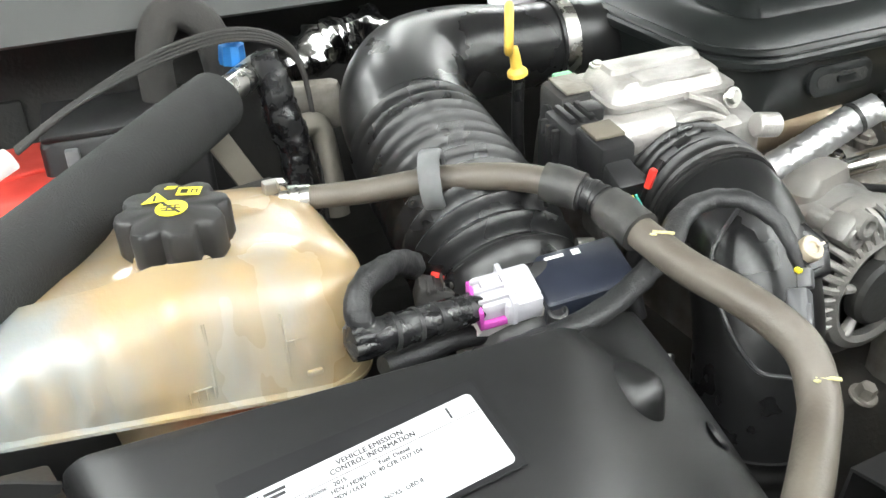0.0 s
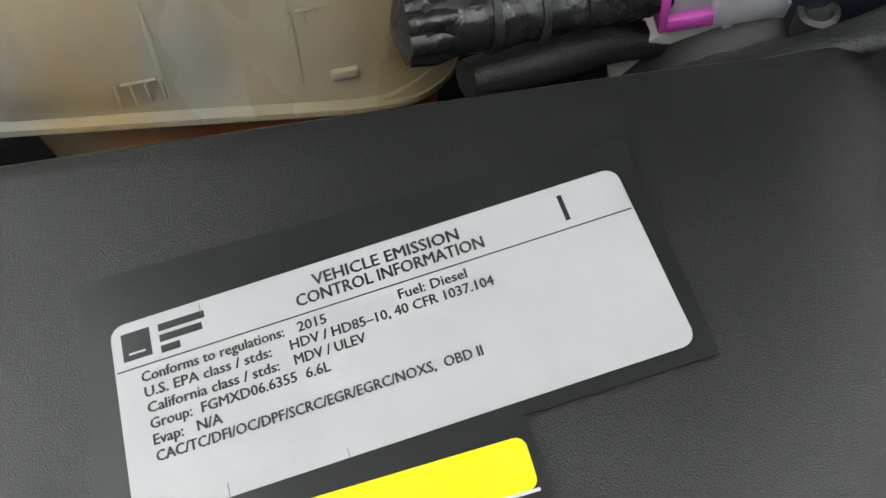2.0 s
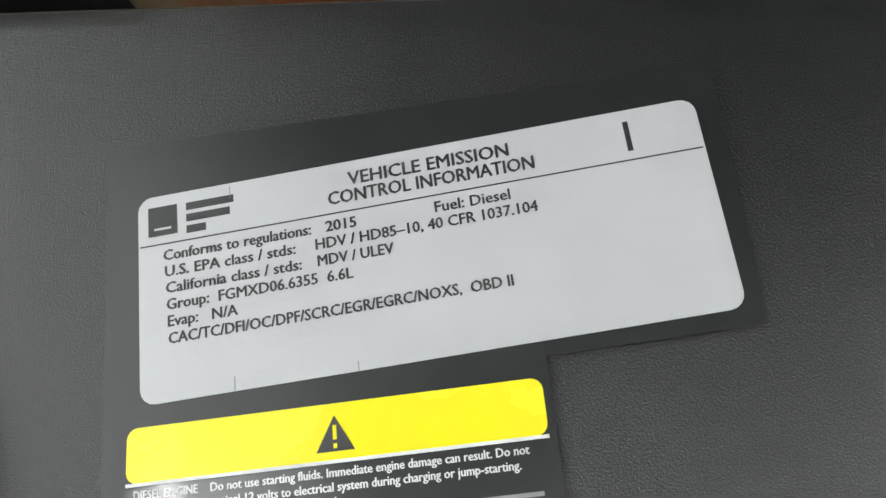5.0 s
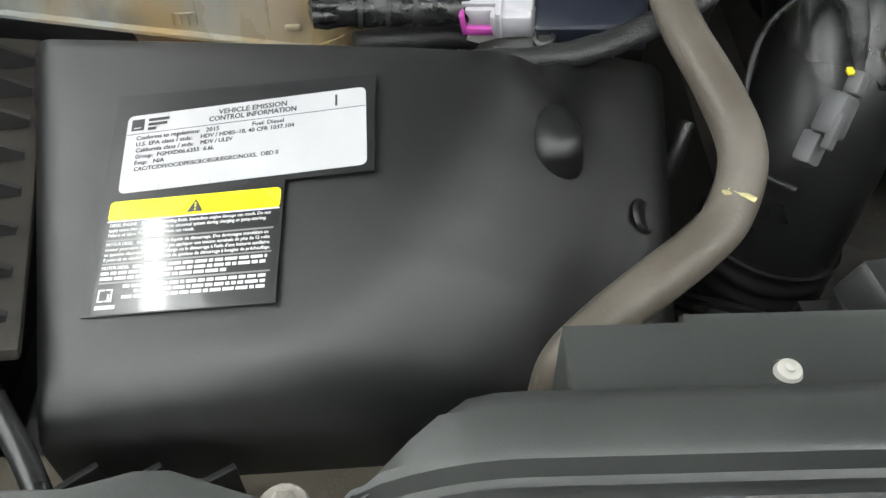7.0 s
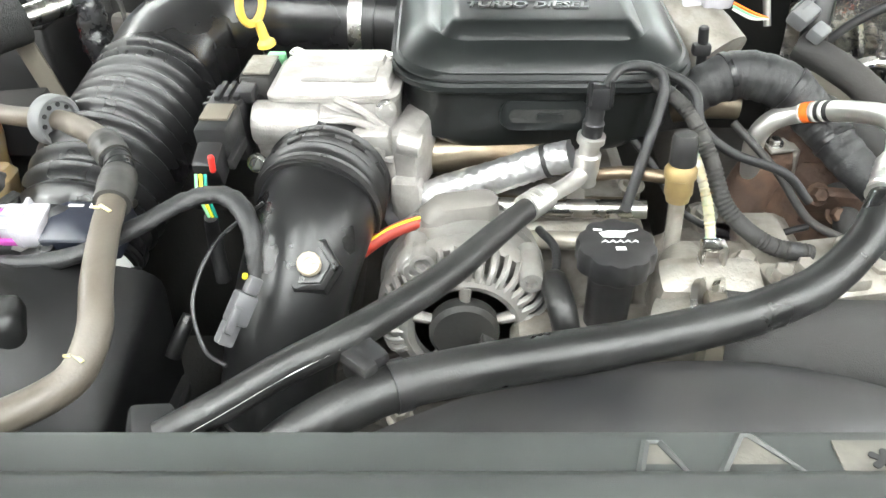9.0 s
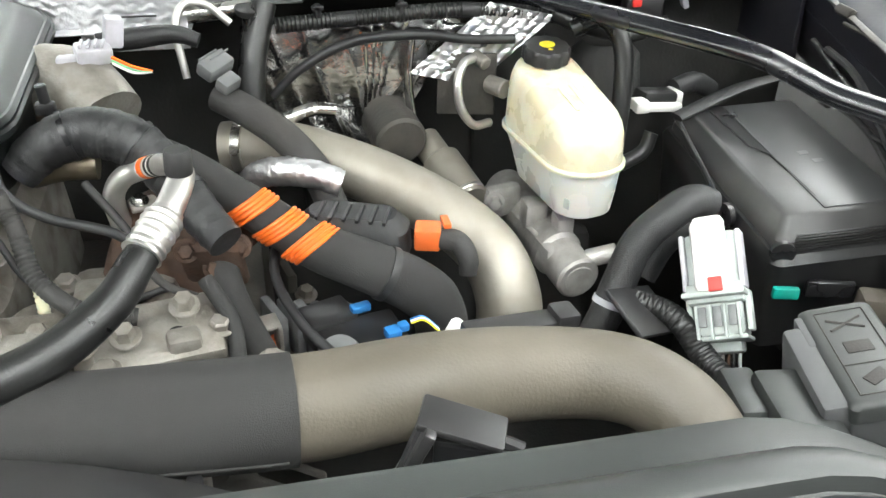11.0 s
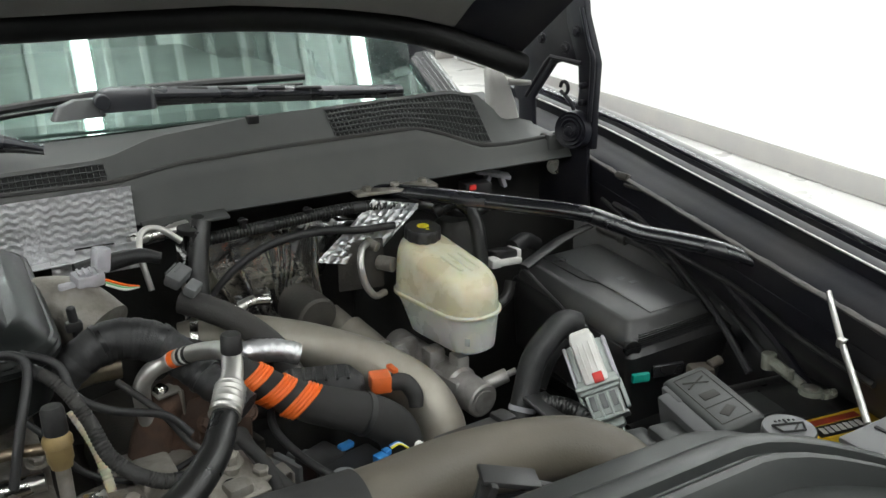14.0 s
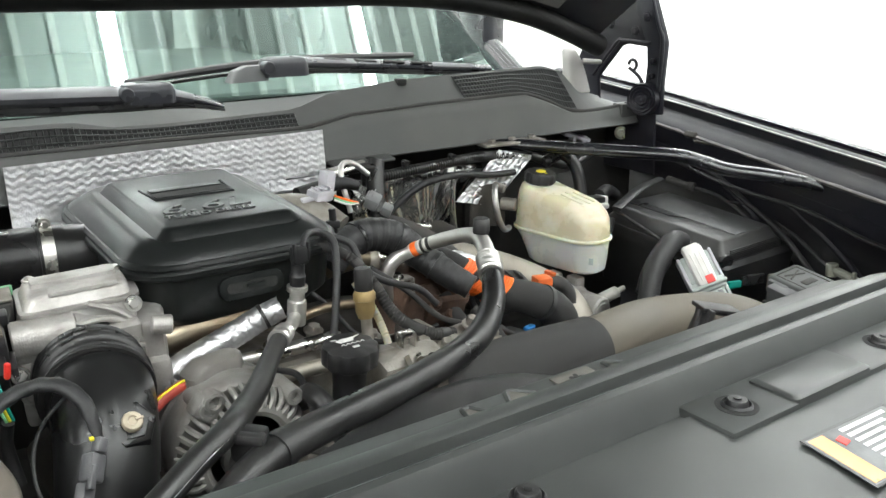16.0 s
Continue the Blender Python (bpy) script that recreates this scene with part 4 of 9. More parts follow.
part("symbol", join(*[tube([(*(WM @ V(*a, 0.0004)), 0.0011), (*(WM @ V(*b, 0.0004)), 0.0011)], 5, 1) for a, b in (((-0.012, -0.01), (0.012, -0.01)), ((0.012, -0.01), (0.017, 0.004)), ((0.017, 0.004), (-0.017, 0.004)), ((-0.017, 0.004), (-0.012, -0.01)), ((0.0, -0.01), (0.01, 0.001)), ((0.0, 0.004), (0.0, 0.012)))],
                    *[box(WM @ V(-0.01 + 0.005 * i, 0.012 - 0.0008 * abs(i - 2), 0.0004), (0.002, 0.002, 0.001), 0) for i in range(5)]), GAP, wash)

# fan shroud behind the radiator
shroud = thing("fan_shroud", (0.08, 0.26, 0.9), "arched black plastic fan shroud behind the radiator", "fan shroud")
arc = []
for i in range(25):
    x = -0.28 + 0.74 * i / 24
    z = 1.218 - 0.055 * ((x - 0.075) / 0.2) ** 2 if abs(x - 0.075) < 0.27 else 1.12
    arc.append([(x, 0.205, 1.13), (x, 0.21, max(1.12, z - 0.01)), (x, 0.225, max(1.125, z - 0.002)), (x, 0.26, max(1.125, z)), (x, 0.285, max(1.12, z - 0.008)), (x, 0.295, 1.02), (x, 0.3, 0.8)])
part("rim", thick(loft(arc), 0.003), BLACK, shroud)
part("skirt", box((0.08, 0.29, 0.9), (0.8, 0.02, 0.3), 0.005), BLACK, shroud)
for k, x in enumerate((0.12, 0.2, 0.27)):
    part("tab", box((x, 0.292, 1.185 - 0.02 * k), (0.012, 0.016, 0.012), 0.003), BLACK, shroud)


# ---------------------------------------------------------------- air filter box
def box_plane(x, y):
    return 1.22 + 0.1224 * x + 0.2045 * y


def box_height(x, y):
    edge = float(np.interp(y, [0.16, 0.19, 0.215, 0.235, 0.255, 0.28, 0.31, 0.36, 0.42, 0.46], [-0.64, -0.59, -0.551, -0.524, -0.503, -0.486, -0.471, -0.45, -0.436, -0.43]))
    turn = float(np.interp(y, [0.2, 0.24, 0.28, 0.36], [0.56, 0.66, 0.86, 0.97]))
    s = (x - edge) * turn - 0.002
    fall = 0.98 * 0.5 * (s + math.sqrt(s * s + 0.017 ** 2)) * (1 - 0.2 * min(1, max(0, s) / 0.14))
    # a step runs slantwise behind the knob and fades out towards the front
    across = (x + 0.434) * 0.7 + (y - 0.374) * 0.714
    down = max(0.0, min(1.0, ((x + 0.434) * 0.714 - (y - 0.374) * 0.7) / 0.09))
    k = max(0.0, min(1.0, across / 0.014 + 0.5))
    return box_plane(x, y) - fall - 0.013 * (1 - down) ** 2 * k * k * (3 - 2 * k)


def air_box():
    a = thing("air_filter_box", (-0.55, 0.3, 1.0), "grained black plastic air filter box lid with labels", "air filter box")
    rl, rr, fr, fl = V(-0.732, 0.432), V(-0.338, 0.4), V(-0.36, 0.2), V(-0.68, 0.186)
    rear = lambda x: float(np.interp(x, [-0.732, -0.7, -0.47, -0.445, -0.42, -0.39, -0.338], [0.43, 0.424, 0.381, 0.381, 0.398, 0.42, 0.436]))
    steps = [0, 0.004, 0.01, 0.018, 0.028, 0.04] + [0.04 + 0.92 * i / 34 for i in range(1, 34)] + [0.96, 0.972, 0.982, 0.99, 0.996, 1]
    rows = []
    rad = 0.026
    for v in steps:
        row = []
        for u in steps:
            p = rl.lerp(rr, u)
            p.y = rear(p.x)
            p = p.lerp(fl.lerp(fr, u), v)
            e = min(u * 0.37, (1 - u) * 0.33, v * 0.5, (1 - v) * 0.2)
            drop = rad - math.sqrt(max(0.0, rad * rad - max(0.0, rad - e) ** 2)) if e < rad else 0.0
            row.append(V(p.x, p.y, box_height(p.x, p.y) - drop))
        rows.append(row)
    bm = bmesh.new()
    vs = [[bm.verts.new(p) for p in r] for r in rows]
    n = len(steps)
    for i in range(n - 1):
        for j in range(n - 1):
            bm.faces.new((vs[i][j], vs[i][j + 1], vs[i + 1][j + 1], vs[i + 1][j]))
    rim = [vs[0][j] for j in range(n)] + [vs[i][-1] for i in range(1, n)] + [vs[-1][j] for j in range(n - 2, -1, -1)] + [vs[i][0] for i in range(n - 2, 0, -1)]
    low = [bm.verts.new((v.co.x, v.co.y, 1.04)) for v in rim]
    for i in range(len(rim)):
        j = (i + 1) % len(rim)
        bm.faces.new((rim[i], rim[j], low[j], low[i]))
    lid = part("lid", bm, GRAINED, a)
    k = V(-0.424, 0.338)
    kz = box_height(k.x, k.y)
    part("moulded_knob", stack([(k.x, k.y, kz - 0.02, 0.016, 0.0225, 0.0155), (k.x, k.y, kz - 0.001, 0.0145, 0.021, 0.014), (k.x + 0.001, k.y, kz + 0.005, 0.0125, 0.0185, 0.012), (k.x + 0.002, k.y, kz + 0.0085, 0.009, 0.014, 0.0087), (k.x + 0.002, k.y, kz + 0.0097, 0.005, 0.008, 0.0048)], rot=12, n=8), GRAINED, lid)
    part("boss", lathe([(0.011, 0), (0.0105, 0.0015), (0.009, 0.0025), (0.007, 0.0015), (0.0001, 0.0012)], (-0.372, 0.315, box_height(-0.372, 0.315) - 0.002), (-0.2, 0.26, 1.3), 18), GRAINED, lid)
    part("base", stack([(-0.535, 0.3, 0.9, 0.18, 0.12, 0.03), (-0.535, 0.3, 1.05, 0.19, 0.13, 0.03), (-0.535, 0.3, 1.055, 0.185, 0.125, 0.03)]), BLACK, a)
    part("flange", stack([(-0.535, 0.3, 1.046, 0.205, 0.14, 0.02), (-0.535, 0.3, 1.056, 0.205, 0.14, 0.02), (-0.535, 0.3, 1.059, 0.202, 0.137, 0.02)]), BLACK, a)
    part("intake_snout", tube([(-0.45, 0.4, 1.1, 0.05), (-0.43, 0.44, 1.13, 0.05), (-0.415, 0.47, 1.17, 0.05)], 22, 5), BLACK, a)
    return a, lid


airbox, box_lid = air_box()

# inner wing ledge with upright fins beside the box
fins = thing("finned_side_ledge", (-0.76, 0.3, 1.1), "brown-black plastic ledge with a row of upright fins", "plastic ledge")
part("ledge", box((-0.803, 0.34, 1.182), (0.1, 0.26, 0.02), 0.004, (0, 0, 11.5)), BLACK, fins)
part("dusty_gutter", box((-0.731, 0.34, 1.182), (0.036, 0.25, 0.01), 0.003, (0, 14, 11.5)), BROWN_BLACK, fins, "dusty sloping gutter between the fins")
part("lip", box((-0.753, 0.34, 1.198), (0.006, 0.26, 0.03), 0.002, (0, 0, 11.5)), BLACK, fins)
for i in range(8):
    y = 0.235 + 0.028 * i
    part("fin", prism([(0, 0), (0.03, 0.004), (0.032, 0.009), (0.012, 0.019), (0, 0.024)], 0.003, plane_frame((-0.764 + 0.2 * (0.432 - y), y, 1.186), (1, 0, 0), (0, 0, 1))), BLACK, fins)
tray = thing("front_tray", (-0.6, 0.17, 1.1), "dusty brown plastic tray with diagonal ribs", "plastic tray")
part("floor", box((-0.62, 0.165, 1.105), (0.22, 0.08, 0.01), 0.003), TAUPE, tray)
for x, r in ((-0.675, 38), (-0.645, 35), (-0.61, 30)):
    part("rib", box((x, 0.168, 1.125), (0.05, 0.004, 0.03), 0.001, (0, 0, r)), BLACK, tray)
solo("hood_release_rod", tube([(-0.74, 0.26, 1.17, 0.0062), (-0.705, 0.21, 1.17, 0.0062), (-0.672, 0.165, 1.17, 0.0062), (-0.655, 0.135, 1.165, 0.0062)], 12, 4), BLACK_GLOSS, "glossy black rod beside the air filter box", "rod")

# labels on the lid
lux, luy = V(0.9912, 0.0009, 0.1323), V(-0.0281, 0.9787, 0.2035)
LM = plane_frame(V(-0.6536, 0.3393, 1.2097) + V(-0.1293, -0.2054, 0.9701) * 0.0004, lux, luy)
info = thing("emission_label", (-0.59, 0.3, 1.21), "dark film with a silver-white printed emission label", "label")


def sheet(u0, v0, u1, v1, z0, z1, r=0.0, m=LM):
    if r:
        ring = [(x, y) for x, y, _ in rounded((u0 + u1) / 2, (v0 + v1) / 2, (u1 - u0) / 2, (v1 - v0) / 2, r, 0, 4)]
    else:
        ring = [(u0, v0), (u1, v0), (u1, v1), (u0, v1)]
    return prism(ring, z1 - z0, m @ Matrix.Translation((0, 0, z0)))


def ltext(words, u, v, size, length, m=LM, z=0.0007):
    d = size * 0.05
    return join(lettering(words, size, m @ Matrix.Translation((u, v, z)), 0.00006, fit=length - d, bold=0.0),
                lettering(words, size, m @ Matrix.Translation((u + d, v + d * 0.3, z + 0.00003)), 0.00006, fit=length - d, bold=0.0))


part("film", prism([(-0.0072, 0.0275), (-0.0101, -0.1062), (0.0861, -0.1089), (0.0887, -0.0404), (0.1345, -0.0412), (0.1365, 0.0203)], 0.0006, LM @ Matrix.Translation((0, 0, -0.0002))), LABEL_BLACK, info)
silver = part("silver_panel", sheet(0, -0.0372, 0.131, 0.0124, 0.0004, 0.0006, 0.0035), LABEL_WHITE, info, "silver-white printed panel")
part("rule", sheet(0.0005, -0.00016, 0.1305, 0.00016, 0.0006, 0.0007), INK, silver)
part("heading", join(ltext("VEHICLE EMISSION", 0.0508, 0.0064, 0.0046, 0.0376), ltext("CONTROL INFORMATION", 0.0456, 0.0022, 0.0046, 0.0478)), INK, silver)
part("maker_block", sheet(0.0025, 0.0022, 0.0096, 0.0096, 0.0006, 0.0007), INK, silver, "plain dark square mark")
part("maker_stripe", sheet(0.004, 0.0036, 0.0081, 0.0041, 0.0007, 0.0008), LABEL_WHITE, silver)
for i in range(3):
    part("maker_bar", sheet(0.0118, 0.0075 - 0.0029 * i, (0.0234, 0.0224, 0.0165)[i], 0.0094 - 0.0029 * i, 0.0006, 0.0007), INK, silver)
for words, u, v, length in (("Conforms to regulations:", 0.0059, -0.0042, 0.0352), ("2015", 0.0445, -0.0042, 0.0072), ("Fuel: Diesel", 0.0696, -0.0042, 0.0172), ("U.S. EPA class / stds:", 0.0061, -0.0082, 0.031),
                            ("HDV / HD85\u201310, 40 CFR 1037.104", 0.0417, -0.0081, 0.0507), ("California class / stds:", 0.0063, -0.0122, 0.032), ("MDV / ULEV", 0.0419, -0.0121, 0.0175),
                            ("Group:  FGMXD06.6355  6.6L", 0.0064, -0.0162, 0.0434), ("Evap:   N/A", 0.0065, -0.0202, 0.0164), ("CAC/TC/DFI/OC/DPF/SCRC/EGR/EGRC/NOXS,  OBD II", 0.0067, -0.0242, 0.0778)):
    part("printed_line", ltext(words, u, v, 0.0037, length), INK, silver)
part("serial_bar", sheet(0.1145, 0.0022, 0.1157, 0.0095, 0.0006, 0.0007), INK, silver)
part("scratch", join(sheet(0.0215, -0.0372, 0.0217, -0.034, 0.0006, 0.0007), sheet(0.049, -0.0372, 0.0492, -0.035, 0.0006, 0.0007), sheet(0.0225, 0.0085, 0.0227, 0.0115, 0.0006, 0.0007)), SCUFF, silver)
WL = LM @ Matrix.Translation((-0.0034, -0.0535, 0)) @ Matrix.Rotation(radians(-1.9), 4, "Z")
yellow = part("yellow_band", sheet(0, 0.0, 0.09, 0.0118, 0.0004, 0.0006, 0.0025, WL), LABEL_YELLOW, info, "yellow warning band")
part("warning_triangle", prism([(0.0418, 0.0018), (0.05, 0.0018), (0.0459, 0.0092)], 0.0002, WL @ Matrix.Translation((0, 0, 0.0006))), INK, yellow)
part("exclamation_mark", join(sheet(0.0455, 0.0042, 0.0463, 0.0072, 0.0008, 0.0009, 0, WL), sheet(0.0455, 0.0024, 0.0463, 0.0034, 0.0008, 0.0009, 0, WL)), LABEL_YELLOW, yellow)
rng = random.Random(5)
part("warning_film", sheet(-0.0004, -0.0518, 0.0904, -0.0008, 0.0002, 0.00044, 0.002, WL), LABEL_GLOSS, info, "glossy black warning film")
part("white_rule", sheet(0, -0.0006, 0.09, 0.0001, 0.0004, 0.0007, 0, WL), INK_WHITE, info)
WORDS = ("Do not use starting fluids. Immediate engine damage can result. Do not", "apply more than nominal 12 volts to electrical system during charging or jump-starting.", "Failure of Glow Plug starting System can result.")
part("printed_line", ltext("DIESEL ENGINE", 0.0016, -0.0033, 0.0026, 0.0142, WL, 0.0005), INK_WHITE, info)
for r, (u, length) in enumerate(((0.0185, 0.067), (0.0016, 0.082), (0.0016, 0.045))):
    part("printed_line", ltext(WORDS[r], u, -0.0033 - 0.0029 * r, 0.0026, length, WL, 0.0005), INK_WHITE, info)
part("grey_rule", sheet(0.0012, -0.0117, 0.0875, -0.0108, 0.0004, 0.0005, 0, WL), RULE_GREY, info)
v = -0.0143
FRENCH = (("Ne pas utiliser de liquide de d\u00e9marrage. Des dommages imm\u00e9diats au", 0.0175, 0.0675), ("moteur pourraient en r\u00e9sulter. Ne pas appliquer une tension nominale de plus de 12 volts", 0.0014, 0.0845),
          ("au syst\u00e8me \u00e9lectrique pendant la charge ou le d\u00e9marrage \u00e0 l'aide d'une batterie auxiliaire.", 0.0014, 0.085), ("Il pourrait en r\u00e9sulter une d\u00e9faillance du syst\u00e8me de d\u00e9marrage \u00e0 bougies de pr\u00e9chauffage.", 0.0014, 0.0852))
for para, rows_n in enumerate((4, 3, 3)):
    if para < 2:
        part("printed_line", ltext(("MOTEUR DIESEL", "MOTOR DIESEL")[para], 0.0014, v, 0.0026, 0.0142, WL, 0.0005), INK_WHITE, info)
    for r in range(rows_n):
        if para == 0:
            part("printed_line", ltext(FRENCH[r][0], FRENCH[r][1], v, 0.0026, FRENCH[r][2], WL, 0.0005), INK_WHITE, info)
            v -= 0.0029
            continue
        u = (0.0175 if r == 0 else 0.0014) if para < 2 else (0.014 if r != 1 else 0.02)
        end = 0.0855 - (0.02 if para == 1 and r == 2 else 0.0)
        while u < end:
            w = rng.uniform(0.002, 0.0065)
            part("unreadable_word", sheet(u, v, min(u + w, end), v + 0.0017, 0.0004, 0.0005, 0, WL), INK_WHITE, info)
            u += w + 0.0009
        v -= 0.0029
    if para < 2:
        part("grey_rule", sheet(0.0012, v + 0.0009, 0.0875, v + 0.0018, 0.0004, 0.0005, 0, WL), RULE_GREY, info)
        v -= 0.0018
part("book_symbol", join(*[sheet(*q, 0.0004, 0.0005, 0, WL) for q in ((0.0018, -0.0452, 0.0026, -0.0385), (0.0018, -0.0452, 0.0052, -0.0445), (0.0018, -0.0392, 0.0052, -0.0385), (0.0058, -0.0452, 0.0092, -0.0445), (0.0058, -0.0392, 0.0092, -0.0385), (0.0084, -0.0445, 0.0092, -0.0392), (0.0068, -0.044, 0.0078, -0.0412))]), INK_WHITE, info)
part("number_bar", sheet(0.0012, -0.0492, 0.0115, -0.0472, 0.0004, 0.0005, 0, WL), INK_WHITE, info)


# ---------------------------------------------------------------- coolant tank
def coolant_tank():
    t = thing("coolant_tank", (-0.67, 0.54, 1.1), "yellowed translucent coolant tank, partly filled, with seam and ribs", "coolant tank")

    def lean(x, y, z):
        k = max(0.0, -0.655 - x)
        g = max(0.0, (z - 1.19) / 0.065)
        low = max(0.0, min(1.0, (1.243 - z) / 0.03)) * max(0.0, min(1.0, (z - 1.182) / 0.01))
        bulge = (0.0032 * math.sin(x * 300) * max(0.0, min(1.0, (-0.668 - x) / 0.03)) + 0.0025 * math.sin(x * 62)) * low if y < 0.5 else 0.0
        dent = 0.004 * low * max(0.0, min(1.0, (x + 0.622) / 0.004)) * max(0.0, min(1.0, (-0.545 - x) / 0.004)) if y < 0.5 else 0.0
        lift = 0.016 * max(0.0, (x + 0.61) / 0.08) ** 2 if 1.1 < z < 1.177 else 0.0
        return (x, y - bulge + dent + 0.09 * max(0.0, -0.576 - x), z - 0.3 * k * g + 0.1 * (-0.576 - x) + lift)
    upper = stack([(-0.6685, 0.541, 1.178, 0.1385, 0.083, 0.038), (-0.6675, 0.541, 1.184, 0.14, 0.0835, 0.038), (-0.667, 0.541, 1.191, 0.141, 0.084, 0.038), (-0.667, 0.541, 1.2, 0.142, 0.084, 0.038), (-0.667, 0.543, 1.22, 0.144, 0.083, 0.038), (-0.6675, 0.546, 1.236, 0.1435, 0.08, 0.038),
                   (-0.6685, 0.549, 1.246, 0.1415, 0.076, 0.036), (-0.6705, 0.552, 1.2525, 0.1385, 0.07, 0.034), (-0.6735, 0.554, 1.2555, 0.1325, 0.062, 0.03), (-0.678, 0.556, 1.257, 0.122, 0.05, 0.028)], n=9, warp=lean, side=44)
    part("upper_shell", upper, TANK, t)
    part("lower_shell", stack([(-0.615, 0.542, 1.05, 0.07, 0.05, 0.03), (-0.615, 0.542, 1.12, 0.082, 0.066, 0.04), (-0.617, 0.542, 1.177, 0.088, 0.079, 0.04)], n=9, warp=lean, side=12), COOLANT, t, "lower shell, orange with coolant")
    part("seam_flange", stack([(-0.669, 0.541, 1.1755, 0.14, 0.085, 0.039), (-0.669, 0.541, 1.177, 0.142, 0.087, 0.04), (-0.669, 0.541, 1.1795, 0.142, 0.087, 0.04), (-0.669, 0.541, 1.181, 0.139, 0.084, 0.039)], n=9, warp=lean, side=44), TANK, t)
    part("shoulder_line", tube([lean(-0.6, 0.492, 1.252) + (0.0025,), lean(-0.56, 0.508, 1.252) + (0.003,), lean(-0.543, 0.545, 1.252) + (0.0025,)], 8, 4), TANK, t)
    for x in (-0.638, -0.592):
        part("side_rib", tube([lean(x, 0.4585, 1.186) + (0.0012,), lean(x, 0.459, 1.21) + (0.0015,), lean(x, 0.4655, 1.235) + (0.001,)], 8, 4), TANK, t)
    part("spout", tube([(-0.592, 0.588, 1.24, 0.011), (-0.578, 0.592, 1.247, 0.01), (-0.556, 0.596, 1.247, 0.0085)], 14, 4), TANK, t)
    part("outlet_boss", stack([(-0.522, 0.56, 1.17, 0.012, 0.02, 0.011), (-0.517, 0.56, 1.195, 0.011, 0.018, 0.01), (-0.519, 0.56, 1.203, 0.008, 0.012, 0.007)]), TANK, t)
    for q in ((-0.583, 0.463, 1.214), (-0.645, 0.4645, 1.197)):
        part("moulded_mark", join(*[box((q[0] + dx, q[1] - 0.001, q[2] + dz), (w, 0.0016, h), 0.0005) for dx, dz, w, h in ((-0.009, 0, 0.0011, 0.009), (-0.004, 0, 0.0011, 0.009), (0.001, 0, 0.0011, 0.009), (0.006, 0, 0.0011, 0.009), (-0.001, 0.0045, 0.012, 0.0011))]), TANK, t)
    part("tank_screw", bolt((-0.79, 0.475, 1.2), (-0.2, -0.5, 1), 0.006, 0.004), STEEL, t)
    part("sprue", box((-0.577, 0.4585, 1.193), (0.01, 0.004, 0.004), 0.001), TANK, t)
    c = Vector((-0.631, 0.55, 1.259))
    tilt = c + V(-0.03, -0.06, 1)
    cap = part("cap", lathe([(0.034, -0.005), (0.037, 0.0), (0.037, 0.021), (0.0355, 0.0245), (0.0325, 0.026), (0.0001, 0.027)], c, tilt, 96, 8, 0.19), BLACK, t, "black scalloped screw cap with yellow symbols")
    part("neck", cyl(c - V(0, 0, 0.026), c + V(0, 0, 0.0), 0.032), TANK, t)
    cm = plane_frame(c + (tilt - c).normalized() * 0.0273, (0.898, -0.441, 0.01), (0.441, 0.898, 0.05))
    warnt = part("triangle_symbol", prism([(-0.0195, 0.0005), (-0.0035, 0.0045), (-0.013, 0.0155)], 0.0004, cm), YELLOW_INK, cap)
    part("exclamation_mark", prism([(-0.0128, 0.0035), (-0.0112, 0.0039), (-0.0122, 0.0115), (-0.0136, 0.0112)], 0.0006, cm), INK, warnt)

    def bar(u0, v0, u1, v1, z=0.0004):
        return prism([(u0, v0), (u1, v0), (u1, v1), (u0, v1)], z, cm)
    part("book_symbol", join(bar(0.0, 0.0115, 0.0155, 0.0135), bar(0.0, 0.02, 0.0155, 0.022), bar(0.0, 0.0135, 0.002, 0.02), bar(0.007, 0.0135, 0.0088, 0.02), bar(0.0135, 0.0135, 0.0155, 0.02), bar(0.0102, 0.0145, 0.0122, 0.0175)), YELLOW_INK, cap)
    disc = part("round_symbol", lathe([(0.0102, 0.0), (0.0102, 0.0004), (0.0001, 0.0005)], cm @ V(0.0015, -0.0055, 0), cm @ V(0.0015, -0.0055, 1), 30), YELLOW_INK, cap)
    part("symbol_strokes", join(bar(-0.0045, -0.0098, 0.0065, -0.0086, 0.0008), bar(-0.0055, -0.0064, 0.0075, -0.0054, 0.0008), bar(-0.0045, -0.0028, 0.006, -0.0018, 0.0008), bar(-0.0015, -0.0098, -0.0005, -0.0018, 0.0008), bar(0.003, -0.0098, 0.004, -0.0018, 0.0008),
                                prism([(-0.006, 0.0), (-0.0048, 0.0012), (0.0088, -0.0112), (0.0076, -0.0124)], 0.0009, cm)), INK, disc)
    part("printed_bar", join(bar(-0.0095, 0.0205, -0.0025, 0.0218), bar(-0.0085, 0.0228, -0.0015, 0.0241)), YELLOW_INK, cap)


coolant_tank()

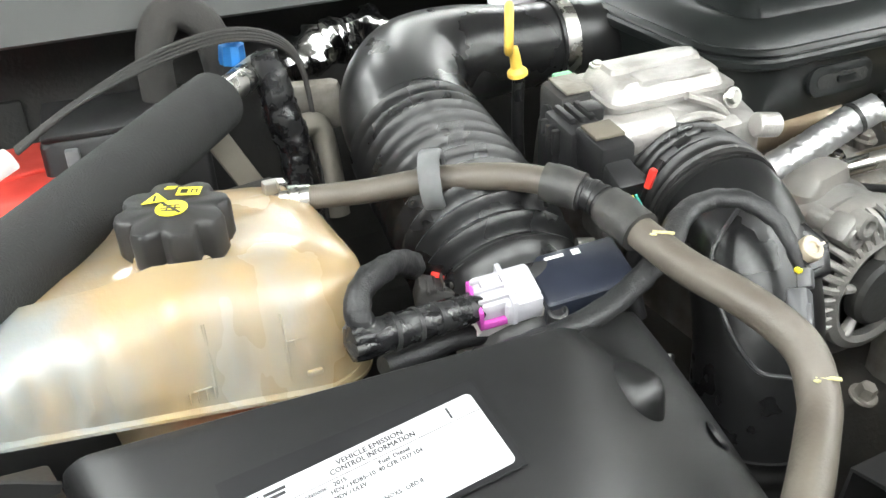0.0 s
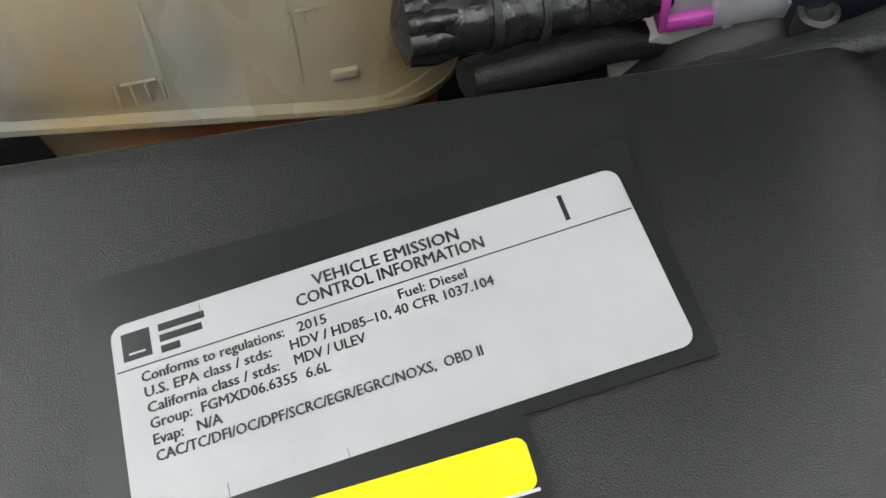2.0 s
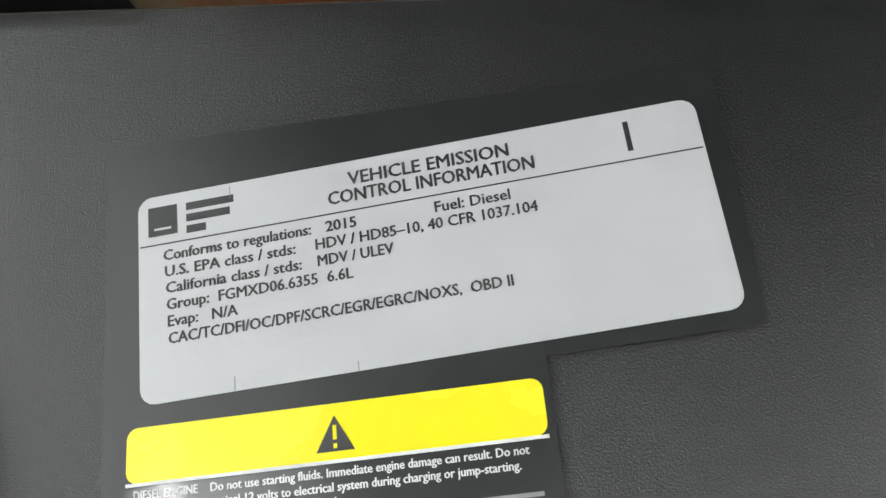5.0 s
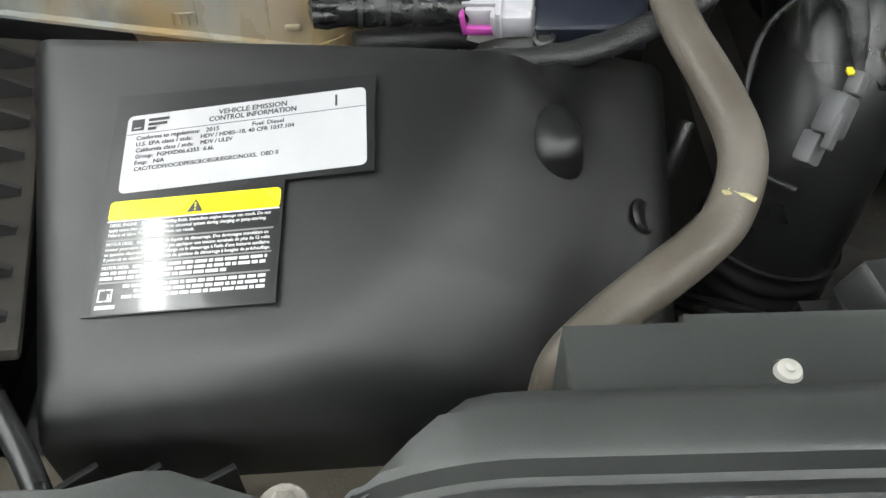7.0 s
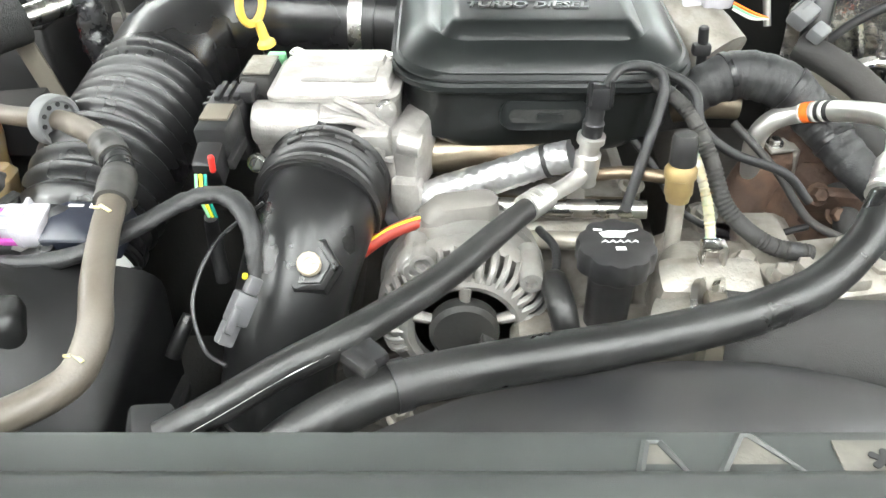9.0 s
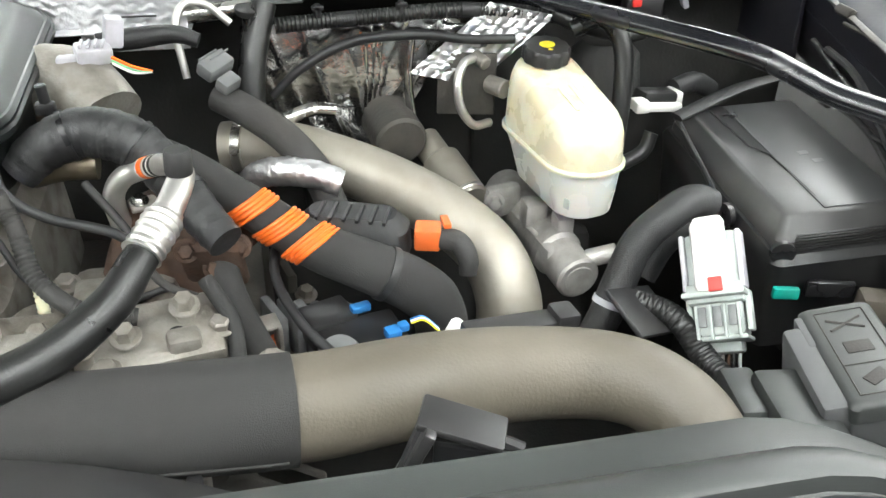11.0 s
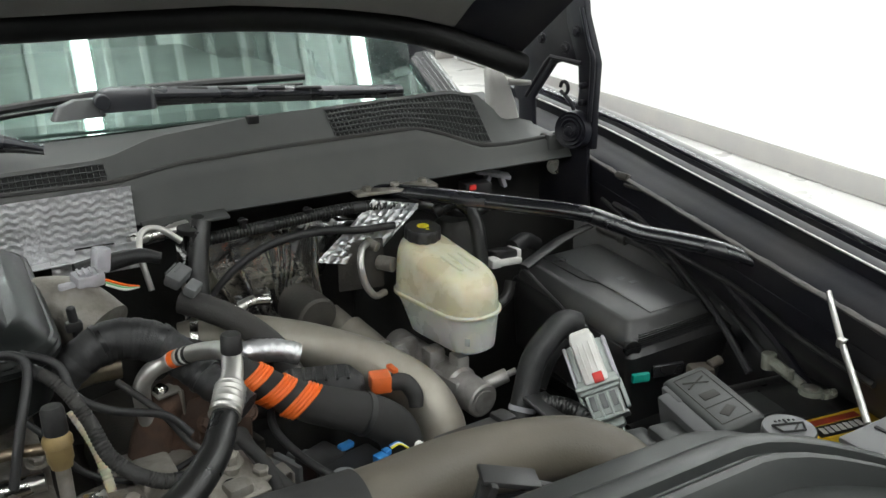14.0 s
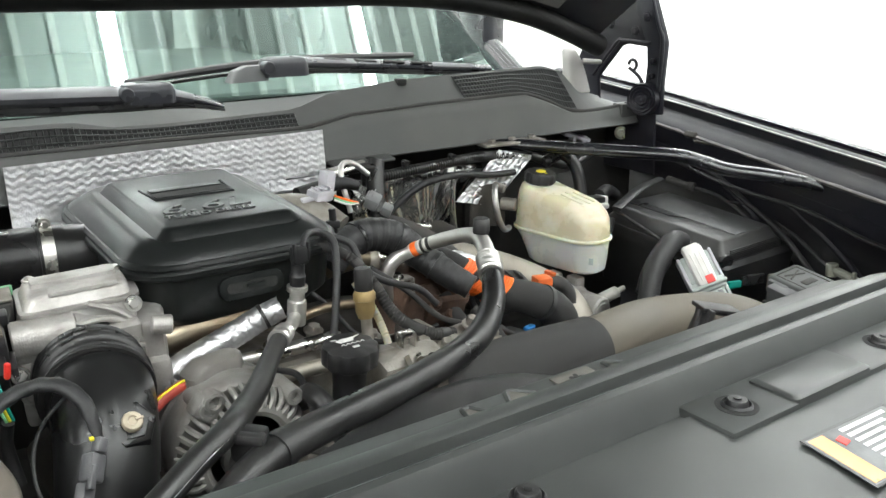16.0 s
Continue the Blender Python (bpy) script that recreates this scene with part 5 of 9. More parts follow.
# vent hose with its ring and couplings
VENT = [(-0.556, 0.6, 1.247, 0.0088), (-0.495, 0.571, 1.252, 0.0091), (-0.44, 0.543, 1.261, 0.0098), (-0.395, 0.505, 1.266, 0.0103), (-0.368, 0.47, 1.262, 0.0106), (-0.361, 0.452, 1.258, 0.011),
        (-0.357, 0.407, 1.25, 0.0113), (-0.353, 0.374, 1.245, 0.0115), (-0.344, 0.329, 1.241, 0.0117), (-0.337, 0.295, 1.229, 0.012), (-0.345, 0.272, 1.211, 0.0122), (-0.362, 0.256, 1.204, 0.0122), (-0.389, 0.235, 1.202, 0.0122), (-0.415, 0.216, 1.196, 0.012), (-0.433, 0.203, 1.182, 0.0115), (-0.437, 0.203, 1.13, 0.011)]
vent = thing("coolant_vent_hose", (-0.4, 0.4, 1.1), "dusty brown-grey coolant hose with grey ring and quick couplings", "hose")
part("hose", tube(VENT, 18, 8), HOSE_TAUPE, vent)
part("hose_clip", join(tube(along(VENT, 0.015, 0.05, grow=1.16), 14, 2), box((-0.553, 0.598, 1.259), (0.014, 0.01, 0.01), 0.002), box((-0.548, 0.59, 1.263), (0.006, 0.012, 0.006), 0.001)), STEEL, vent, "bright spring hose clip")
rp = [Vector(q[:3]) for q in along(VENT, 0.185, 0.215, steps=2)]
ringm = lathe([(0.0105, 0), (0.0215, 0), (0.023, 0.002), (0.023, 0.014), (0.0215, 0.016), (0.018, 0.0155), (0.0165, 0.013), (0.0105, 0.0135)], rp[0], rp[1], 40)
ring = part("ring", ringm, MIDGREY, vent, "grey plastic ring with holes")
rd = (rp[1] - rp[0]).normalized()
rs = rd.cross(V(0, 0, 1)).normalized()
ru = rs.cross(rd)
for i in range(10):
    a = math.tau * i / 10
    q = rp[0] + (rs * math.cos(a) + ru * math.sin(a)) * 0.0145 + rd * 0.0134
    part("hole", lathe([(0.0022, 0), (0.0022, 0.0008), (0.0001, 0.0009)], q, q + rd, 10), GAP, ring)
for a, b in ((0.33, 0.375), (0.41, 0.465)):
    part("coupling", tube(along(VENT, a, b, grow=1.32), 24, 2, shape=lambda s: 1.0 + 0.05 * (0.006 < s < 0.018)), COUPLING, vent, "black quick coupling sleeve")
part("coupling_neck", tube(along(VENT, 0.374, 0.411, grow=1.06), 20, 12, shape=lambda s: 1.0 + 0.07 * (math.sin(s * 900) > 0)), BLACK_GLOSS, vent, "glossy black ribbed connector")
for f in (0.49, 0.715):
    q = along(VENT, f, f + 0.02, steps=2)[0]
    part("paint_mark", box((q[0] + 0.001, q[1] - 0.004, q[2] + q[3] - 0.0004), (0.003, 0.014, 0.0012), 0.0004, (0, 0, 50)), PALE_YELLOW, vent)
    part("paint_mark", box((q[0] - 0.004, q[1] - 0.002, q[2] + q[3] - 0.0014), (0.01, 0.003, 0.0012), 0.0004, (0, 20, 20)), PALE_YELLOW, vent)

# foam-covered brace bar
brace = thing("foam_covered_brace", (-0.72, 0.58, 1.25), "diagonal brace bar sleeved in ribbed black foam", "brace bar")
B0, B1 = V(-1.0, 0.306, 1.226), V(-0.555, 0.75, 1.276)
part("bar", cyl(B0, B1 + (B1 - B0).normalized() * 0.09, 0.013), STEEL, brace)
part("foam_sleeve", tube([(*B0, 0.027), (*B0.lerp(B1, 0.3), 0.0275), (*B0.lerp(B1, 0.6), 0.028), (*B0.lerp(B1, 0.97), 0.027), (*B1, 0.0255)], 28, 6, shape=lambda s: 1 + 0.004 * math.sin(s * 2400)), FOAM, brace)

# ribbed intake duct with elbow
duct = thing("intake_duct", (-0.4, 0.6, 1.1), "large black corrugated intake duct with a smooth elbow", "air duct")
D0 = [(-0.419, 0.464, 1.17, 0.0525), (-0.417, 0.483, 1.18, 0.0565), (-0.414, 0.515, 1.193, 0.0622), (-0.409, 0.56, 1.206, 0.0632), (-0.402, 0.61, 1.216, 0.0628), (-0.397, 0.66, 1.225, 0.0628), (-0.393, 0.695, 1.234, 0.062)]
E0 = [(-0.393, 0.69, 1.233, 0.0605), (-0.383, 0.735, 1.246, 0.061), (-0.352, 0.775, 1.258, 0.058), (-0.3, 0.789, 1.264, 0.051), (-0.245, 0.785, 1.264, 0.0445), (-0.2, 0.78, 1.264, 0.0425), (-0.15, 0.775, 1.262, 0.0425), (-0.1, 0.77, 1.26, 0.042)]


# eleven ribs of one profile behind a short plain cuff
RIB = (1.03, 1.004, 0.955, 0.906, 0.88, 0.906, 0.955, 1.004)
rows = [(*q[:3], q[3] * 0.97) for q in along(D0, 0.0, 0.125, steps=5)]
for i in range(11 * 8 + 1):
    f = 0.14 + 0.79 * i / 88
    q = along(D0, f, f + 0.01, steps=2)[0]
    rows.append((*q[:3], q[3] * RIB[i % 8]))
rows += [(*q[:3], q[3] * 0.97) for q in along(D0, 0.945, 1.0, steps=3)]
part("bellows", tube(rows, 60, 1), DUCT, duct)
part("elbow", tube(E0, 48, 8), DUCT, duct)
part("cuff_band", tube([(-0.4188, 0.466, 1.171, 0.0545), (-0.418, 0.474, 1.1755, 0.056)], 44, 2), BLACK, duct)
part("collar", tube([(-0.2, 0.78, 1.264, 0.0455), (-0.19, 0.779, 1.264, 0.0455), (-0.17, 0.777, 1.263, 0.0455)], 36, 2), RUBBER, duct)
clampb = part("hose_clamp", tube([(-0.195, 0.7798, 1.264, 0.0468), (-0.189, 0.779, 1.264, 0.047), (-0.181, 0.778, 1.264, 0.0468)], 40, 2), STEEL, duct, "bright steel band clamp")
part("clamp_screw", join(cyl((-0.19, 0.77, 1.312), (-0.19, 0.79, 1.312), 0.006), bolt((-0.19, 0.768, 1.312), (0, -1, 0), 0.0055, 0.006)), STEEL, clampb)

# mass air flow sensor
maf = thing("air_flow_sensor", (-0.41, 0.45, 1.17), "white-ringed air flow sensor with dark cover and grey plug", "sensor")
mh = [(-0.4225, 0.449, 1.163, 0.0505), (-0.4208, 0.456, 1.1663, 0.0515), (-0.419, 0.464, 1.17, 0.0515)]
part("housing", tube(mh, 36, 4), WHITE, maf, "off-white plastic ring housing")
part("band_clamp", tube([(-0.4182, 0.471, 1.1738, 0.0563), (-0.4176, 0.475, 1.176, 0.057), (-0.417, 0.479, 1.178, 0.0572)], 36, 2), BLACK_GLOSS, maf)
part("clamp_screw", tube([(-0.372, 0.47, 1.222, 0.005), (-0.36, 0.466, 1.221, 0.005)], 10, 2, shape=lambda s: 1 + 0.15 * math.sin(s * 3000)), STEEL, maf)
MM = plane_frame((-0.392, 0.436, 1.224), (0.97, -0.17, 0.1), (0.1, 0.93, 0.28))
part("cover", stack([(0, 0, -0.02, 0.033, 0.022, 0.003), (0, 0, 0.0, 0.033, 0.022, 0.003), (0, 0, 0.0015, 0.0315, 0.0205, 0.003)], warp=lambda x, y, z: MM @ V(x, y, z)), NAVY, maf, "smooth blue-black sensor cover")
part("print_mark", join(prism([(-0.02, 0.015), (-0.006, 0.015), (-0.006, 0.0175), (-0.02, 0.0175)], 0.0003, MM @ Matrix.Translation((0, 0, 0.0016))), prism([(0.0, 0.0135), (0.006, 0.0135), (0.006, 0.0185), (0.0, 0.0185)], 0.0003, MM @ Matrix.Translation((0, 0, 0.0016)))), CHALK, maf)
part("ear", lathe([(0.007, -0.01), (0.007, 0.002), (0.005, 0.003), (0.0035, 0.001), (0.0001, 0.001)], MM @ V(-0.027, -0.024, -0.006), MM @ V(-0.027, -0.024, 1), 18), BLACK, maf)
plug = part("plug", join(*[moved(b, MM) for b in (box((-0.047, -0.001, -0.004), (0.026, 0.034, 0.02), 0.003), box((-0.044, 0.0, 0.0035), (0.02, 0.026, 0.006), 0.002))]), GREY_PL, maf, "light grey electrical plug")
part("plug_body", moved(box((-0.066, 0.001, -0.003), (0.02, 0.028, 0.019), 0.003), MM), GREY_PL, plug)
for k in range(3):
    part("plug_rib", moved(box((-0.066, -0.009 + 0.009 * k, 0.0075), (0.022, 0.0022, 0.004), 0.0008), MM), GREY_PL, plug)
part("plug_collar", moved(box((-0.0545, 0.0, -0.002), (0.004, 0.037, 0.023), 0.001), MM), GREY_PL, plug)
part("plug_latch", moved(box((-0.064, 0.005, 0.0075), (0.014, 0.01, 0.004), 0.001), MM), GREY_PL, plug)
part("seal_rim", moved(join(box((-0.066, -0.0145, -0.01), (0.02, 0.004, 0.007), 0.0015), box((-0.077, -0.002, -0.003), (0.003, 0.03, 0.018), 0.001)), MM), MAGENTA, plug)
for k in range(4):
    a = MM @ V(-0.077, -0.006 + 0.004 * k, 0.002)
    part("wire", tube([(*a, 0.0011), (*(a + V(-0.008, -0.001, -0.002)), 0.0011), (*(a + V(-0.016, -0.003 - 0.001 * k, -0.006)), 0.0011)], 6, 4), (WHITE, GREEN, MAGENTA, BLACK)[k], plug)

# taped wiring loop beside the tank
loop = thing("wiring_loop", (-0.52, 0.46, 1.17), "taped black wiring loop with a wrapped end", "wiring loom")
part("lower_run", tube([(-0.565, 0.438, 1.221, 0.0115), (-0.54, 0.438, 1.22, 0.0115), (-0.515, 0.44, 1.218, 0.0105), (-0.493, 0.443, 1.2155, 0.0105), (-0.474, 0.445, 1.213, 0.008)], 22, 14, crumple=0.0012, pitch=150), GLOSSTAPE, loop, "glossy taped lower run")
part("upper_run", tube([(-0.555, 0.44, 1.222, 0.009), (-0.561, 0.444, 1.236, 0.0095), (-0.554, 0.455, 1.246, 0.0095), (-0.536, 0.468, 1.246, 0.009), (-0.514, 0.487, 1.237, 0.0088), (-0.497, 0.5, 1.222, 0.009)], 18, 10, flat=0.85, crumple=0.0014, pitch=110), TAPE, loop)
part("wrapped_end", lathe([(0.004, -0.003), (0.0125, 0.0), (0.0135, 0.008), (0.0118, 0.016)], (-0.57, 0.438, 1.221), (-0.5, 0.44, 1.219), 36, 9, 0.14), GLOSSTAPE, loop)
for k in range(3):
    part("tape_edge", tube(along([(-0.565, 0.438, 1.221, 0.0115), (-0.54, 0.438, 1.22, 0.0115), (-0.515, 0.44, 1.218, 0.0105), (-0.493, 0.443, 1.2155, 0.0105)], 0.3 + 0.22 * k, 0.34 + 0.22 * k, grow=1.08, steps=3), 18, 2), TAPE, loop)
part("red_lock", box((-0.476, 0.5, 1.207), (0.017, 0.007, 0.004), 0.0012, (10, 15, -20)), RED, loop, "red locking clip")
part("ribbed_plug", join(box((-0.485, 0.493, 1.2), (0.03, 0.022, 0.018), 0.003, (0, 15, -20)), *[box((-0.493 + 0.006 * k, 0.49, 1.21), (0.002, 0.02, 0.003), 0.0006, (0, 15, -20)) for k in range(4)]), RUBBER_DULL, loop)
part("tail", tube([(-0.548, 0.443, 1.192, 0.007), (-0.52, 0.45, 1.188, 0.009), (-0.485, 0.455, 1.186, 0.008), (-0.45, 0.45, 1.18, 0.006)], 10, 5), TAPE, loop)
loop.location += V(0.011, 0.0, 0.0)
solo("wrapped_cable", tube([(-0.5, 0.408, 1.2, 0.006), (-0.46, 0.406, 1.204, 0.0075), (-0.42, 0.403, 1.208, 0.0085), (-0.385, 0.405, 1.215, 0.0092), (-0.342, 0.414, 1.233, 0.0092), (-0.308, 0.436, 1.243, 0.0092), (-0.282, 0.438, 1.249, 0.009), (-0.262, 0.425, 1.249, 0.009),
                            (-0.25, 0.407, 1.24, 0.008), (-0.246, 0.393, 1.226, 0.0068), (-0.245, 0.38, 1.208, 0.005)], 16, 10, flat=0.72, crumple=0.0011, pitch=120), TAPE, "black tape-wrapped cable arching between the intake pipes", "wiring loom")
plug2 = thing("pressure_sensor_plug", (-0.256, 0.37, 1.18), "mid grey electrical plug with a yellow clip hanging on its cable", "plug")
part("body", join(box((-0.256, 0.366, 1.19), (0.018, 0.015, 0.026), 0.003, (-25, 38, 20)), box((-0.267, 0.358, 1.172), (0.014, 0.013, 0.02), 0.003, (-25, 38, 20)), box((-0.246, 0.374, 1.206), (0.011, 0.01, 0.014), 0.002, (-25, 38, 20))), DARKGREY, plug2)
part("latch", box((-0.26, 0.354, 1.188), (0.007, 0.006, 0.022), 0.0015, (-25, 38, 20)), DARKGREY, plug2)
part("yellow_clip", box((-0.2515, 0.377, 1.213), (0.004, 0.005, 0.003), 0.0008), YELLOW_INK, plug2)
solo("thin_cable_loop", tube([(-0.245, 0.44, 1.24, 0.0016), (-0.285, 0.425, 1.21, 0.0018), (-0.3, 0.39, 1.18, 0.0018), (-0.29, 0.365, 1.15, 0.0018), (-0.27, 0.35, 1.145, 0.0018)], 8, 8), BLACK_GLOSS, "thin black cable looping beside the pipe", "cable")

# things behind the tank: second battery, housings and pipes
red = thing("red_battery_cover", (-0.72, 0.8, 1.1), "bright red plastic battery terminal cover", "battery cover")
part("cover", stack([(-0.745, 0.84, 1.1, 0.08, 0.075, 0.012), (-0.745, 0.84, 1.207, 0.077, 0.072, 0.012), (-0.745, 0.84, 1.212, 0.071, 0.066, 0.012)], rot=8), RED_COVER, red)
part("ridge", box((-0.745, 0.83, 1.213), (0.1, 0.006, 0.004), 0.0015, (0, 0, 8)), RED_COVER, red)
second = thing("second_battery", (-0.8, 0.78, 0.9), "black battery case under the red cover", "battery")
part("case", box((-0.82, 0.8, 1.0), (0.26, 0.2, 0.2), 0.008), BLACK, second)
mod = thing("control_module_housing", (-0.62, 0.86, 1.1), "dusty black plastic module housing", "module")
part("case", stack([(-0.62, 0.86, 1.08, 0.075, 0.055, 0.008), (-0.62, 0.86, 1.238, 0.072, 0.05, 0.008), (-0.62, 0.86, 1.244, 0.068, 0.046, 0.008)], rot=-6), BLACK, mod)
part("face_rib", box((-0.672, 0.803, 1.17), (0.012, 0.008, 0.14), 0.002, (0, 0, -6)), MIDGREY, mod)
part("lid", box((-0.62, 0.86, 1.246), (0.14, 0.1, 0.006), 0.002, (0, 0, -6)), BLACK, mod)
ribbon = thing("ribbon_cable", (-0.6, 0.8, 1.25), "flat grey wiring ribbon arching to a white plug", "wiring loom")
for k in range(4):
    part("strand", tube([(-0.715, 0.79 + 0.004 * k, 1.25, 0.0024), (-0.66, 0.8 + 0.003 * k, 1.278, 0.0024), (-0.58, 0.81, 1.302 + 0.003 * k, 0.0024), (-0.51, 0.81, 1.31 + 0.003 * k, 0.0024), (-0.465, 0.8, 1.29 + 0.002 * k, 0.0024), (-0.455, 0.79, 1.23, 0.0024), (-0.458, 0.77, 1.13, 0.0024)], 8, 6), RUBBER_DULL, ribbon)
part("white_plug", join(box((-0.732, 0.785, 1.243), (0.03, 0.02, 0.016), 0.003, (0, -20, 15)), box((-0.75, 0.78, 1.236), (0.012, 0.014, 0.012), 0.002, (0, -20, 15))), WHITE, ribbon)
solo("bare_plug_cable", tube([(-0.76, 0.778, 1.23, 0.006), (-0.765, 0.77, 1.215, 0.007), (-0.768, 0.765, 1.19, 0.006)], 8, 5), CRUMPLE, "short silver braided cable end", "cable")
# A small blue cap alone; no valve body is modelled.
solo("blue_cap", lathe([(0.012, 0), (0.013, 0.004), (0.012, 0.018), (0.008, 0.02), (0.0075, 0.03), (0.0001, 0.031)], (-0.515, 0.83, 1.283), (-0.51, 0.83, 1.4), 20, 10, 0.12), BLUE, "small bright blue plastic cap", "cap")
solo("heater_hose_bend", tube([(-0.58, 0.87, 1.22, 0.017), (-0.578, 0.875, 1.29, 0.017), (-0.562, 0.88, 1.322, 0.017), (-0.54, 0.88, 1.322, 0.017), (-0.522, 0.875, 1.3, 0.017), (-0.515, 0.87, 1.24, 0.017)], 16, 6), RUBBER_DULL, "grey-black heater hose bent in a hook", "hose")
solo("foil_wrap", tube([(-0.45, 0.9, 1.25, 0.02), (-0.41, 0.9, 1.262, 0.024), (-0.37, 0.91, 1.265, 0.024), (-0.33, 0.92, 1.27, 0.02)], 18, 14, crumple=0.008, pitch=50), CRUMPLE, "crumpled silver foil wrap", "heat wrap")
solo("film_wrapped_loom", tube([(-0.495, 0.79, 1.3, 0.012), (-0.488, 0.785, 1.25, 0.017), (-0.48, 0.775, 1.2, 0.016), (-0.478, 0.765, 1.14, 0.014), (-0.48, 0.76, 1.08, 0.012)], 18, 14, crumple=0.004, pitch=60), GLOSSTAPE, "wiring loom in loose shiny black film", "wiring loom")
solo("grey_bent_tube", tube([(-0.475, 0.785, 1.225, 0.011), (-0.452, 0.79, 1.222, 0.0115), (-0.446, 0.785, 1.19, 0.0115), (-0.444, 0.775, 1.13, 0.0115)], 14, 6), PIPE_ALU, "dull grey bent metal tube", "pipe")
solo("flat_grey_strap", join(box((-0.53, 0.74, 1.19), (0.022, 0.006, 0.13), 0.002, (-18, -24, 10))), TAUPE, "dusty flat strap beside the tank", "strap")
solo("dusty_bracket", box((-0.585, 0.69, 1.2), (0.12, 0.06, 0.01), 0.003, (8, -8, -8)), RUBBER_DULL, "dusty dark bracket behind the tank", "bracket")
solo("bulkhead_pipe_cover", box((-0.45, 0.81, 1.235), (0.06, 0.02, 0.05), 0.008, (0, 0, -15)), CAST_DIRTY, "dirty cast bracket behind the intake duct", "bracket")


# ---------------------------------------------------------------- engine
block = thing("engine_block", (0.05, 0.65, 0.6), "dark oily engine castings below the pipes", "engine")
part("crankcase", stack([(0.05, 0.66, 0.6, 0.26, 0.25, 0.06), (0.05, 0.66, 0.95, 0.28, 0.27, 0.05), (0.05, 0.66, 1.0, 0.24, 0.24, 0.05)]), BLOCK, block)
part("valve_cover", stack([(0.25, 0.7, 0.98, 0.09, 0.2, 0.03), (0.25, 0.7, 1.07, 0.08, 0.19, 0.03), (0.25, 0.7, 1.085, 0.06, 0.17, 0.03)]), BLOCK, block)
part("intake_manifold", stack([(-0.02, 0.72, 0.98, 0.13, 0.2, 0.04), (-0.02, 0.72, 1.13, 0.12, 0.19, 0.04), (-0.02, 0.72, 1.15, 0.1, 0.17, 0.04)]), CAST_DIRTY, block)
part("front_case", join(box((0.06, 0.42, 1.03), (0.2, 0.08, 0.2), 0.02), box((0.14, 0.45, 1.13), (0.07, 0.09, 0.08), 0.012), box((0.2, 0.55, 1.1), (0.1, 0.14, 0.07), 0.015)), CAST_DIRTY, block)
rngb = random.Random(11)
for i in range(26):
    x, y = rngb.uniform(-0.2, 0.42), rngb.uniform(0.36, 0.72)
    z = rngb.uniform(1.0, 1.07)
    if rngb.random() < 0.5:
        part("boss", bolt((x, y, z), (rngb.uniform(-0.3, 0.3), -0.3, 1), rngb.uniform(0.006, 0.011), 0.012), rngb.choice((CAST_DIRTY, BLOCK, STEEL)), block)
    else:
        a = rngb.uniform(0, 3.1)
        part("rib", box((x, y, z), (0.07, 0.012, 0.025), 0.004, (0, 0, math.degrees(a))), rngb.choice((BLOCK, CAST_DIRTY)), block)


